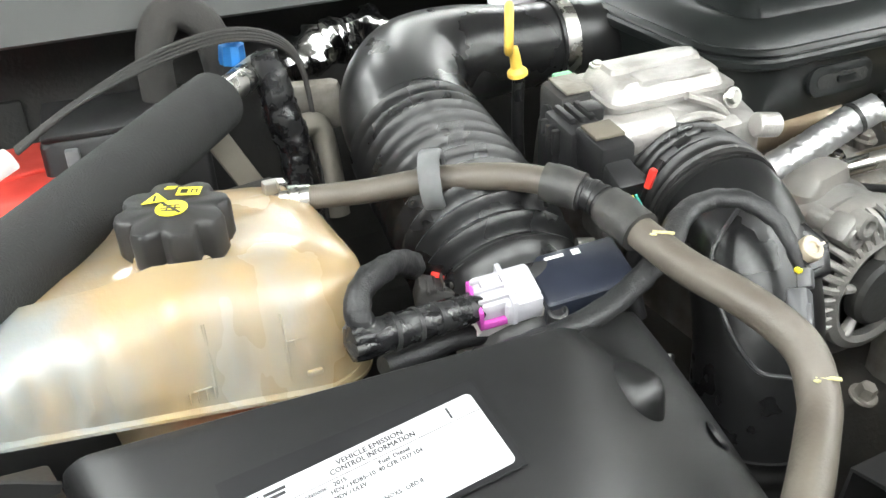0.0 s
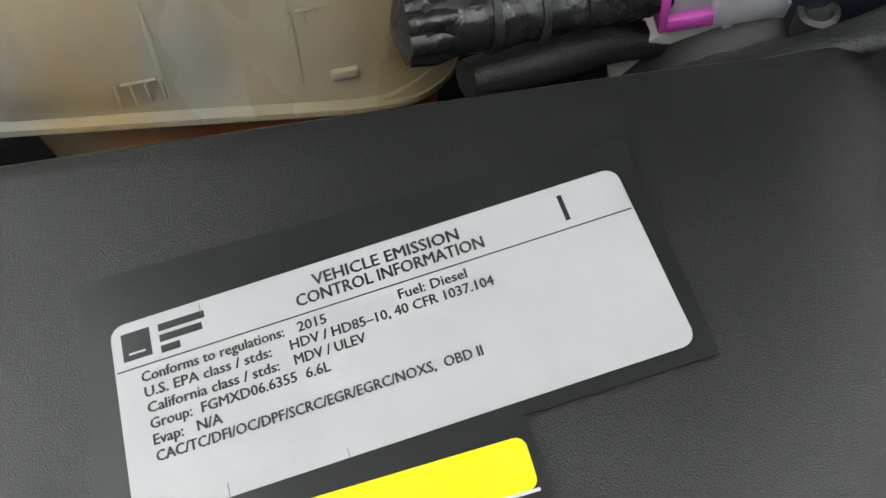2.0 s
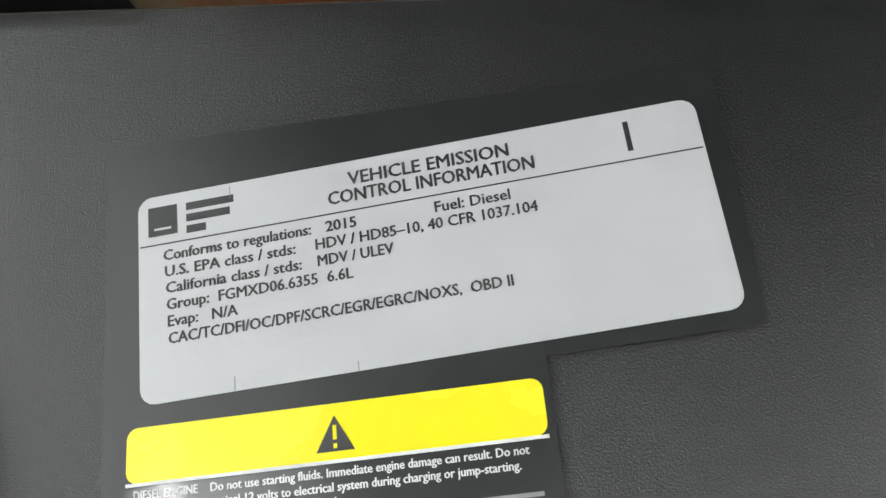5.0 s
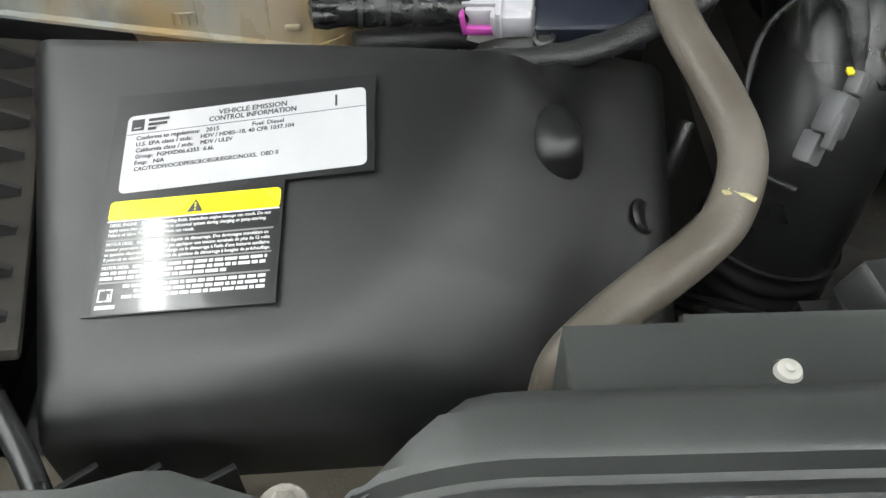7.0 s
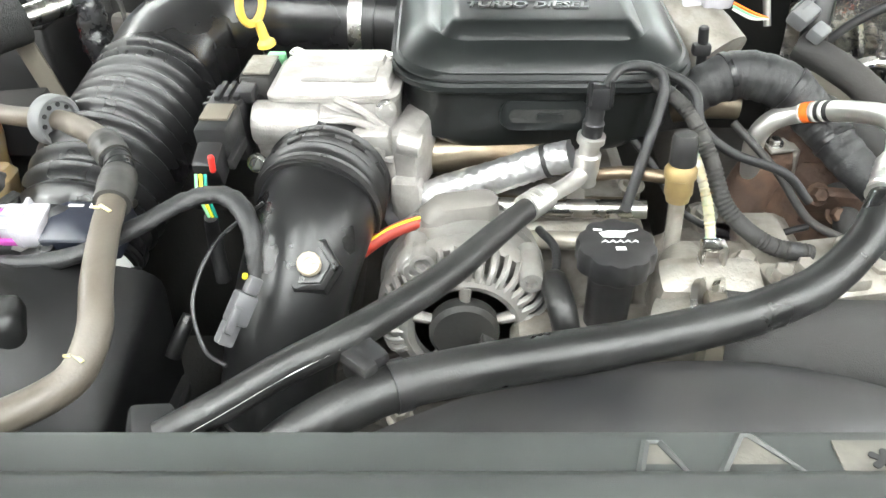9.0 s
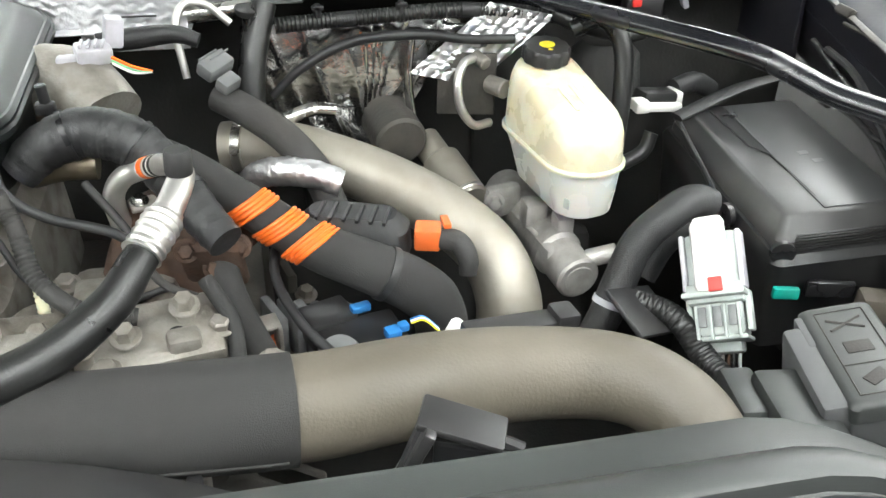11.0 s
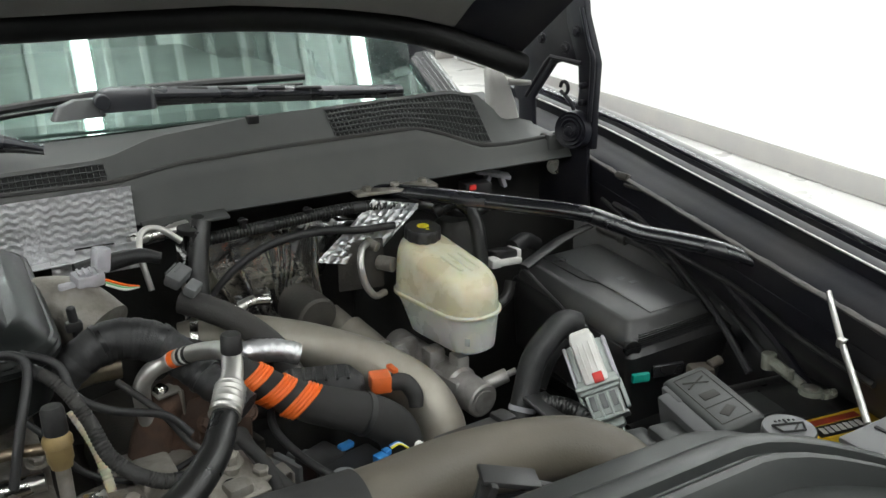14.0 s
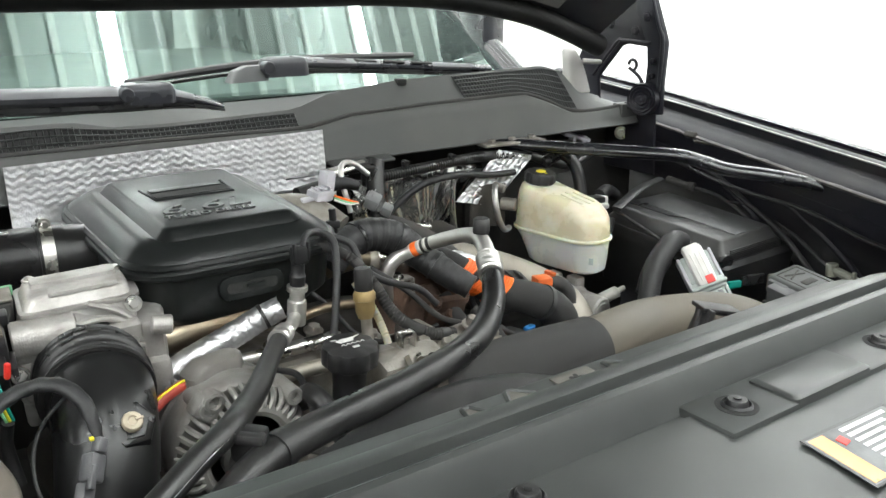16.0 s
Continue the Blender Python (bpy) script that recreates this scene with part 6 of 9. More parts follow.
# engine top cover
def top_cover():
    c = thing("turbo_inlet_cover", (-0.015, 0.68, 1.2), "satin black engine inlet cover embossed with its engine size", "engine cover")
    cx, cy = -0.008, 0.735

    def rise(x, y, z):
        return (x, y, z + 0.05 * (y - 0.58) * max(0.0, (z - 1.2) / 0.1))
    part("lower_shell", stack([(cx, cy, 1.205, 0.105, 0.143, 0.05), (cx, cy, 1.225, 0.127, 0.16, 0.055), (cx, cy, 1.278, 0.133, 0.165, 0.058)], n=8, warp=rise), ENGINE_COVER, c)
    part("seam", stack([(cx, cy, 1.277, 0.139, 0.171, 0.06), (cx, cy, 1.28, 0.1415, 0.1735, 0.061), (cx, cy, 1.285, 0.1415, 0.1735, 0.061), (cx, cy, 1.2875, 0.139, 0.171, 0.06)], n=8, warp=rise), ENGINE_COVER, c)
    py = 0.724
    lid = part("lid", stack([(cx, cy, 1.286, 0.1375, 0.169, 0.06), (cx, cy, 1.296, 0.133, 0.164, 0.06), (cx, cy, 1.305, 0.121, 0.152, 0.055), (cx, cy, 1.3105, 0.111, 0.142, 0.05), (cx, cy, 1.312, 0.104, 0.137, 0.045),
                              (cx, py, 1.3125, 0.094, 0.124, 0.018), (cx, py + 0.002, 1.322, 0.084, 0.114, 0.012), (cx, py + 0.003, 1.3238, 0.079, 0.109, 0.01)], n=8, warp=rise), ENGINE_COVER, c)
    part("lid_ridge", stack([(cx, cy, 1.291, 0.1395, 0.1715, 0.061), (cx, cy, 1.2945, 0.136, 0.168, 0.06)], n=8, warp=rise), ENGINE_COVER, lid)
    top = lambda y: rise(0, y, 1.3238)[2]
    part("recess", prism([(-0.052, 0.727), (0.048, 0.727), (0.052, 0.77), (-0.056, 0.77)], 0.0012, Matrix.Translation((cx, 0, top(0.75) - 0.0002)) @ Matrix.Rotation(radians(0.0), 4, "X")), GAP, lid, "dark grip recess")
    part("recess_lip", tube([(cx - 0.058, 0.776, top(0.776) - 0.001, 0.003), (cx - 0.054, 0.725, top(0.725) - 0.001, 0.0035), (cx + 0.05, 0.725, top(0.725) - 0.001, 0.0035), (cx + 0.054, 0.776, top(0.776) - 0.001, 0.003)], 8, 1), ENGINE_COVER, lid)
    part("recess_floor", box((cx - 0.002, 0.763, top(0.76) + 0.0008), (0.096, 0.016, 0.003), 0.001), ENGINE_COVER, lid)
    tm = plane_frame((-0.021, 0.6585, top(0.66) + 0.0005), (1, -0.02, 0), (0, 1, 0.065))
    part("engine_size_lettering", lettering("6.6L", 0.046, tm, 0.002, "CENTER", 1.9, 0.25, fit=0.112, bold=0.0), LETTERS, lid, "raised letters 6.6L")
    part("engine_type_lettering", lettering("TURBO DIESEL", 0.0165, tm @ Matrix.Translation((0, -0.0155, 0)), 0.0014, "CENTER", 1.45, 0.2, fit=0.114), LETTERS, lid, "raised letters TURBO DIESEL")
    fm = plane_frame((cx + 0.002, 0.5715, 1.253), (1, 0, 0), (0, 0.12, 1))
    part("slot_frame", stack([(0, 0, 0, 0.042, 0.015, 0.013), (0, 0, 0.004, 0.041, 0.014, 0.012), (0, 0, 0.005, 0.036, 0.0095, 0.009)], warp=lambda x, y, z: fm @ V(x, y, z)), ENGINE_COVER, c)
    part("slot", stack([(0, 0, 0.0045, 0.033, 0.0065, 0.006), (0, 0, 0.0056, 0.033, 0.0065, 0.006)], warp=lambda x, y, z: fm @ V(x, y, z)), GRIME, c)
    part("slot_bar", stack([(0.004, 0, 0.005, 0.012, 0.003, 0.002), (0.004, 0, 0.008, 0.012, 0.003, 0.002)], warp=lambda x, y, z: fm @ V(x, y, z)), ENGINE_COVER, c)
    part("mount_tab", box((-0.028, 0.605, 1.203), (0.07, 0.012, 0.046), 0.004), BLACK, c)
    part("mount_bolt", bolt((-0.037, 0.598, 1.204), (0.1, -1, 0.45), 0.0115, 0.01), STEEL, c)
    part("side_lug", tube([(-0.135, 0.66, 1.25, 0.02), (-0.128, 0.62, 1.238, 0.018), (-0.12, 0.6, 1.225, 0.014)], 14, 5), BLACK, c)


top_cover()

# throttle valve
thr = thing("throttle_valve", (-0.2, 0.62, 1.2), "cast aluminium throttle valve with ribs and screws", "throttle valve")
TM = plane_frame((-0.21, 0.61, 1.24), (0.985, -0.12, 0.05), (0.12, 0.985, 0.08))
tw = lambda x, y, z: TM @ V(x, y, z)
part("body", stack([(0.01, 0, -0.05, 0.062, 0.04, 0.012), (0.01, 0, 0.02, 0.06, 0.038, 0.012), (0.014, 0.006, 0.042, 0.052, 0.03, 0.01), (0.014, 0.006, 0.046, 0.047, 0.026, 0.01)], warp=tw), CAST, thr)
part("top_rib", stack([(0.014, 0.01, 0.044, 0.046, 0.012, 0.004), (0.014, 0.01, 0.0505, 0.044, 0.01, 0.004)], warp=tw), CAST, thr)
part("motor", join(moved(cyl((-0.06, -0.036, 0.006), (0.004, -0.036, 0.006), 0.021, seg=28), TM), moved(box((-0.035, -0.03, 0.0), (0.05, 0.045, 0.034), 0.006), TM)), CAST, thr, "motor housing, paler aluminium")
part("motor_neck", moved(cyl((0.002, -0.036, 0.006), (0.024, -0.034, 0.004), 0.019, 0.014, 24), TM), CAST, thr)
part("front_web", join(moved(box((0.045, -0.045, -0.02), (0.05, 0.02, 0.06), 0.006, (12, 0, 0)), TM), moved(tube([(-0.01, -0.047, 0.012, 0.004), (0.03, -0.05, 0.018, 0.004), (0.062, -0.046, 0.004, 0.004)], 8, 4), TM)), CAST, thr)
part("lower_flange", moved(box((-0.05, -0.03, -0.05), (0.02, 0.04, 0.09), 0.006), TM), CAST, thr)
part("lower_flange", moved(box((0.062, -0.03, -0.05), (0.02, 0.05, 0.08), 0.006), TM), CAST, thr)
part("outlet_flange", moved(join(box((0.085, -0.02, -0.03), (0.03, 0.07, 0.07), 0.008, (0, 0, -12)), box((0.08, -0.052, -0.065), (0.03, 0.03, 0.05), 0.007)), TM), CAST, thr)
part("outlet_lug", moved(cyl((0.078, -0.062, 0.004), (0.1, -0.064, 0.0), 0.011), TM), CAST, thr)
part("face_rib", join(*[moved(tube(q, 8, 4), TM) for q in ([(-0.02, -0.05, -0.024, 0.004), (0.02, -0.055, -0.014, 0.0045), (0.07, -0.054, -0.022, 0.004)], [(0.02, -0.04, 0.034, 0.004), (0.05, -0.045, 0.02, 0.004), (0.075, -0.04, -0.01, 0.004)])]), CAST, thr)
part("cover_seam", stack([(0.014, 0.004, 0.028, 0.062, 0.041, 0.012), (0.014, 0.004, 0.032, 0.062, 0.041, 0.012)], warp=tw), CAST, thr)
part("top_pad", stack([(0.02, -0.014, 0.044, 0.036, 0.012, 0.003), (0.02, -0.014, 0.0475, 0.035, 0.011, 0.003)], warp=tw), CAST, thr)
for q in ((-0.03, 0.026, 0.046), (0.06, 0.02, 0.044)):
    part("cover_screw", bolt(TM @ V(*q), TM.to_3x3() @ V(0, 0, 1), 0.005, 0.004), STEEL, thr)
for q in ((-0.058, -0.062, -0.022), (0.055, -0.058, -0.012), (0.066, -0.042, 0.024), (0.06, -0.055, -0.06), (-0.052, -0.058, -0.05)):
    part("screw", bolt(TM @ V(*q), TM.to_3x3() @ V(0.1, -1, 0.4), 0.0065, 0.006), STEEL, thr)
part("stamped_print", join(*[moved(box((-0.01 + 0.011 * k, -0.012, 0.0468), (0.008, 0.002, 0.0005), 0), TM) for k in range(4)]), MIDGREY, thr)
gearbox = part("gear_cover", moved(join(box((-0.066, 0.014, 0.008), (0.034, 0.046, 0.062), 0.008), box((-0.078, -0.006, -0.004), (0.02, 0.03, 0.05), 0.006)), TM), RUBBER_DULL, thr, "dark grey gear cover")
part("gear_cover_top", moved(box((-0.063, 0.012, 0.0405), (0.026, 0.036, 0.003), 0.001), TM), CAST_DIRTY, gearbox)
part("dowel", lathe([(0.009, 0), (0.009, 0.004), (0.006, 0.005), (0.0001, 0.004)], TM @ V(-0.083, 0.012, 0.016), TM @ V(-0.2, 0.0, 0.03), 18), BLACK, gearbox)
part("green_seal", moved(box((-0.056, 0.042, 0.032), (0.018, 0.008, 0.012), 0.002), TM), GREEN, thr)
tplug = part("plug", moved(box((-0.083, -0.036, 0.006), (0.034, 0.05, 0.056), 0.004), TM), BLACK, thr, "stepped black electrical plug")
part("plug_side", moved(box((-0.098, -0.026, -0.002), (0.016, 0.03, 0.04), 0.003), TM), BLACK, tplug)
part("plug_step", moved(box((-0.066, -0.03, 0.034), (0.016, 0.02, 0.012), 0.002), TM), BLACK, tplug)
for k in range(3):
    part("key_rib", moved(box((-0.101, -0.04 + 0.011 * k, 0.018), (0.01, 0.005, 0.022), 0.001), TM), BLACK, tplug)
    part("top_rib", moved(box((-0.09 + 0.009 * k, -0.03, 0.0355), (0.005, 0.03, 0.006), 0.001), TM), BLACK, tplug)
part("plug_head", moved(join(box((-0.079, -0.078, 0.02), (0.03, 0.046, 0.036), 0.004), box((-0.08, -0.108, 0.008), (0.024, 0.03, 0.03), 0.004, (18, 0, 0)), box((-0.062, -0.09, 0.008), (0.006, 0.04, 0.01), 0.001)), TM), BLACK, tplug)
part("plug_top", moved(box((-0.079, -0.074, 0.0395), (0.026, 0.026, 0.003), 0.001), TM), TAUPE, tplug)
part("red_lock", box((-0.295, 0.487, 1.249), (0.0055, 0.006, 0.018), 0.002, (14, 0, 20)), RED, thr)
for k, m in enumerate((GREEN, YELLOW_INK, TEAL)):
    part("wire", tube([(-0.312 + 0.004 * k, 0.492, 1.236, 0.0016), (-0.31 + 0.004 * k, 0.482, 1.222, 0.0016), (-0.303 + 0.003 * k, 0.48, 1.2, 0.0016)], 6, 4), m, thr)
solo("wiring_branch", tube([(-0.302, 0.48, 1.2, 0.006), (-0.305, 0.49, 1.17, 0.007), (-0.3, 0.48, 1.13, 0.007)], 10, 4), TAPE, "black wiring branch below the throttle plug", "wiring loom")

# dipstick
dip = thing("oil_dipstick", (-0.28, 0.7, 1.15), "yellow ring-handled oil dipstick in a dark tube", "dipstick")
loopm = []
for i in range(21):
    a = math.tau * i / 20
    loopm.append((-0.292 + 0.51 * 0.017 * math.sin(a), 0.7 + 0.86 * 0.017 * math.sin(a), 1.312 + 0.021 * math.cos(a), 0.0042))
part("handle", join(tube(loopm, 8, 2), lathe([(0.004, 0), (0.005, 0.008), (0.0055, 0.02), (0.0095, 0.024), (0.0098, 0.028), (0.006, 0.03)], (-0.287, 0.7, 1.294), (-0.28, 0.702, 1.262), 16)), YELLOW, dip)
part("guide_tube", tube([(-0.28, 0.702, 1.268, 0.006), (-0.278, 0.705, 1.2, 0.006), (-0.27, 0.7, 1.12, 0.006)], 10, 4), BLACK_GLOSS, dip)

# intercooler pipe with rubber cuff
ip = thing("intercooler_pipe", (-0.23, 0.44, 1.0), "black plastic intercooler elbow with ribbed rubber cuff", "intake pipe")
IP = [(-0.205, 0.565, 1.195, 0.052), (-0.208, 0.52, 1.196, 0.054), (-0.214, 0.478, 1.19, 0.052), (-0.222, 0.445, 1.17, 0.05), (-0.232, 0.42, 1.135, 0.049), (-0.242, 0.405, 1.09, 0.049), (-0.252, 0.395, 1.02, 0.049), (-0.256, 0.39, 0.92, 0.049)]
part("elbow", tube(IP, 40, 7), DUCT, ip)
part("rubber_cuff", tube([(-0.205, 0.58, 1.197, 0.052), (-0.2055, 0.558, 1.198, 0.0555), (-0.208, 0.535, 1.1965, 0.0575), (-0.211, 0.51, 1.195, 0.0575), (-0.213, 0.498, 1.193, 0.056)], 44, 6, shape=lambda s: 1 + 0.07 * (0.5 + 0.5 * math.cos(math.tau * s / 0.0105)) ** 3 - 0.03), RUBBER, ip)
for k in range(5):
    a = 0.45 + 0.5 * k
    q = V(-0.209 + 0.0588 * math.cos(a), 0.528, 1.1955 + 0.0588 * math.sin(a))
    part("cuff_tab", box(q, (0.014, 0.007, 0.003), 0.001, (0, 90 - math.degrees(a), 0)), RUBBER, ip)
part("cuff_band", tube([(-0.2105, 0.507, 1.1945, 0.0582), (-0.212, 0.5, 1.1935, 0.058)], 40, 2), BLACK, ip)
part("lower_cuff", tube(along(IP, 0.66, 0.95, grow=1.04, steps=12), 40, 3, shape=lambda s: 0.99 + 0.035 * (0.5 + 0.5 * math.cos(math.tau * s / 0.014))), RUBBER, ip, "ribbed rubber lower cuff")
part("mould_seam", tube([(-0.208, 0.492, 1.245, 0.0012), (-0.212, 0.45, 1.226, 0.0012), (-0.222, 0.41, 1.19, 0.0012)], 6, 5), BLACK_GLOSS, ip)
sb = V(-0.207, 0.408, 1.201)
SN = V(0.02, -0.66, 0.75)
part("sensor_boss", lathe([(0.026, -0.02), (0.025, -0.003), (0.0235, -0.001), (0.0215, -0.0025), (0.0175, -0.003), (0.0165, -0.001), (0.0001, -0.001)], sb, sb + SN, 6), DUCT, ip, "raised hexagonal boss")
part("sensor", join(lathe([(0.0098, -0.002), (0.0102, 0.005), (0.009, 0.0068), (0.005, 0.0072), (0.004, 0.0055), (0.0001, 0.0055)], sb, sb + SN, 12), moved(box((0.006, 0, 0.0085), (0.008, 0.0022, 0.002), 0.0005), axis_matrix(sb, sb + SN))), CREAM, ip, "pale cream pressure fitting")
solo("side_tube", tube([(-0.318, 0.425, 1.135, 0.006), (-0.325, 0.415, 1.122, 0.007), (-0.333, 0.405, 1.105, 0.007)], 12, 4), RUBBER, "dull black tube end beside the pipe", "pipe")
solo("lower_pipe_cuff", tube([(-0.3, 0.33, 1.06, 0.028), (-0.31, 0.3, 1.03, 0.03), (-0.32, 0.27, 1.0, 0.03)], 20, 4, shape=lambda s: 1 + 0.06 * math.cos(s * 900)), RUBBER, "ribbed rubber cuff low in the bay", "hose cuff")


# alternator
def alternator():
    a = thing("alternator", (-0.085, 0.46, 1.05), "grey die-cast alternator with slotted front housing", "alternator")
    c, back = V(-0.081, 0.43, 1.114), V(-0.081, 0.9, 1.114)
    part("core", lathe([(0.05, 0.02), (0.066, 0.026), (0.068, 0.1), (0.05, 0.115)], c, back, 40), GRIME, a, "dark windings behind the slots")
    part("stator_band", lathe([(0.07, 0.04), (0.0745, 0.042), (0.0745, 0.066), (0.07, 0.068)], c, back, 48), ALTERNATOR_ALU, a)

    def bell(y0, y1, flip):
        f = lambda q: y0 + (y1 - y0) * q
        part("inner_ring", lathe([(0.044, f(0.2)), (0.0445, f(0.0)), (0.05, f(-0.08)), (0.057, f(0.0)), (0.0585, f(0.2))], c, back, 48), ALTERNATOR_ALU, a)
        part("outer_ring", lathe([(0.073, f(0.52)), (0.0745, f(0.5)), (0.0775, f(0.62)), (0.0778, f(1.0)), (0.072, f(1.02))], c, back, 48), ALTERNATOR_ALU, a)
        for i in range(38):
            t = math.tau * (i + 0.3) / 38
            if math.sin(t) < -0.4:
                continue
            u = V(math.cos(t), 0, math.sin(t))
            pts = [(*(c + u * r + V(0, f(q), 0)), 0.0036) for r, q in ((0.054, 0.02), (0.062, 0.05), (0.069, 0.2), (0.0745, 0.56))]
            part("fin", tube(pts, 6, 2), ALTERNATOR_ALU, a)
    bell(0.0, 0.036, False)
    bell(0.115, 0.07, True)
    part("hub_cover", lathe([(0.031, 0.014), (0.031, -0.004), (0.027, -0.008), (0.0001, -0.009)], c, back, 36), GRIME, a)
    part("front_recess", lathe([(0.049, 0.009), (0.0495, 0.013), (0.0001, 0.014)], c, back, 36), GRIME, a)
    for i in range(5):
        t = math.tau * (i + 0.25) / 5
        u = V(math.cos(t), 0, math.sin(t))
        part("spoke", tube([(*(c + u * 0.03 + V(0, 0.004, 0)), 0.0055), (*(c + u * 0.047 + V(0, 0.003, 0)), 0.007)], 10, 1, flat=0.7), ALTERNATOR_ALU, a)
    for t in (2.15, 0.75):
        p = c + V(math.cos(t), 0, math.sin(t)) * 0.077
        part("lug", lathe([(0.0045, 0.004), (0.0055, -0.002), (0.0095, -0.002), (0.0105, 0.0), (0.0105, 0.045)], p, p + V(0, 1, 0), 18), ALTERNATOR_ALU, a)
    part("mount_arm", join(box((-0.122, 0.442, 1.178), (0.03, 0.025, 0.026), 0.006, (0, 40, 0)), lathe([(0.0065, 0.003), (0.007, -0.002), (0.011, -0.001), (0.0115, 0.014)], (-0.117, 0.427, 1.187), (-0.117, 0.5, 1.187), 20)), ALTERNATOR_ALU, a)


alternator()
acab = thing("alternator_cable", (-0.15, 0.49, 1.15), "dark red sleeved alternator cable with a yellow stripe", "cable")
ACB = [(-0.19, 0.475, 1.145, 0.0062), (-0.17, 0.485, 1.162, 0.0065), (-0.145, 0.496, 1.174, 0.0065), (-0.118, 0.507, 1.178, 0.0062), (-0.095, 0.512, 1.178, 0.006)]
part("sleeve", tube(ACB, 14, 6), CABLE_RED, acab)
part("stripe", tube([(q[0], q[1] - 0.002, q[2] + q[3] * 0.93, 0.0015) for q in along(ACB, 0.25, 0.8)], 6, 3), YELLOW_INK, acab)
solo("rubber_boot", stack([(-0.088, 0.512, 1.163, 0.034, 0.02, 0.014), (-0.085, 0.512, 1.186, 0.036, 0.021, 0.016), (-0.08, 0.512, 1.198, 0.03, 0.015, 0.013), (-0.078, 0.512, 1.2, 0.022, 0.009, 0.008)], rot=12), BOOT, "grey-brown rubber terminal boot", "rubber boot")

# air conditioning lines
AC1 = [(-0.027, 0.455, 1.227, 0.0098), (-0.052, 0.423, 1.226, 0.0104), (-0.093, 0.365, 1.227, 0.0115), (-0.129, 0.318, 1.232, 0.0117), (-0.163, 0.272, 1.242, 0.0117), (-0.202, 0.25, 1.234, 0.0116), (-0.237, 0.232, 1.222, 0.0116), (-0.275, 0.215, 1.208, 0.0116)]
ac1 = thing("thin_air_conditioning_line", (-0.1, 0.35, 1.2), "black air conditioning hose with foil sleeve and alloy service fitting", "hose")
part("hose", tube(AC1, 18, 7), RUBBER, ac1)
part("printed_stripe", tube([(q[0] + 0.004, q[1] - q[3] * 0.8, q[2] + q[3] * 0.25, 0.0011) for q in along(AC1, 0.3, 0.97, steps=14)], 5, 2), CHALK, ac1)
part("crimp", tube([(-0.031, 0.451, 1.227, 0.0118), (-0.02, 0.464, 1.2265, 0.0118), (-0.012, 0.473, 1.2255, 0.011)], 18, 3, shape=lambda s: 1 + 0.05 * math.cos(s * 1500)), TUBE_ALU, ac1)
part("metal_tube", tube([(-0.015, 0.47, 1.226, 0.0075), (0.005, 0.493, 1.222, 0.0075), (0.02, 0.512, 1.221, 0.0078), (0.028, 0.522, 1.226, 0.008)], 14, 5), TUBE_ALU, ac1)
fit_ = part("service_port", lathe([(0.011, -0.012), (0.0115, 0.0), (0.0115, 0.018), (0.009, 0.02), (0.009, 0.03), (0.0125, 0.031), (0.0125, 0.037), (0.01, 0.038)], (0.028, 0.522, 1.222), (0.031, 0.517, 1.3), 20), TUBE_ALU, ac1, "alloy service fitting")
part("switch", join(lathe([(0.009, 0.036), (0.0095, 0.05), (0.008, 0.052), (0.008, 0.066)], (0.028, 0.522, 1.222), (0.031, 0.517, 1.3), 18)), BLACK, fit_)
part("switch_plug", join(box((0.0315, 0.515, 1.298), (0.02, 0.016, 0.022), 0.004), box((0.0225, 0.509, 1.303), (0.004, 0.005, 0.022), 0.001), box((0.0405, 0.509, 1.303), (0.004, 0.005, 0.022), 0.001)), BLACK, fit_)
FOILP = [(-0.152, 0.556, 1.15, 0.015), (-0.102, 0.556, 1.178, 0.0155), (-0.049, 0.551, 1.199, 0.0155), (-0.008, 0.547, 1.217, 0.015), (0.017, 0.54, 1.228, 0.014)]
part("foil_sleeve", tube(FOILP, 44, 40, crumple=0.0011, pitch=230), FOIL, ac1, "bright crinkled foil sleeve")
part("clip_band", tube(along(FOILP, 0.86, 0.885, grow=1.08, steps=3), 18, 2), BLACK, ac1)
AC2 = [(0.252, 0.432, 1.262, 0.0125), (0.24, 0.412, 1.254, 0.0135), (0.222, 0.388, 1.238, 0.0147), (0.184, 0.358, 1.222, 0.0155), (0.138, 0.335, 1.216, 0.0158), (0.087, 0.314, 1.216, 0.0158), (0.027, 0.296, 1.216, 0.0158), (-0.031, 0.28, 1.218, 0.016), (-0.085, 0.264, 1.22, 0.0162),
       (-0.126, 0.251, 1.22, 0.0162), (-0.158, 0.236, 1.217, 0.0162), (-0.195, 0.219, 1.204, 0.016), (-0.225, 0.205, 1.18, 0.016)]
ac2 = thing("thick_air_conditioning_line", (0.1, 0.32, 1.2), "thick smooth black air conditioning hose with alloy end and capped port", "hose")
part("hose", tube(AC2, 22, 7), RUBBER, ac2)
part("crimp", tube([(0.244, 0.419, 1.258, 0.0152), (0.252, 0.432, 1.264, 0.0152), (0.26, 0.447, 1.27, 0.015), (0.263, 0.453, 1.273, 0.012)], 20, 4, shape=lambda s: 1 + 0.06 * math.cos(s * 900)), TUBE_ALU, ac2)
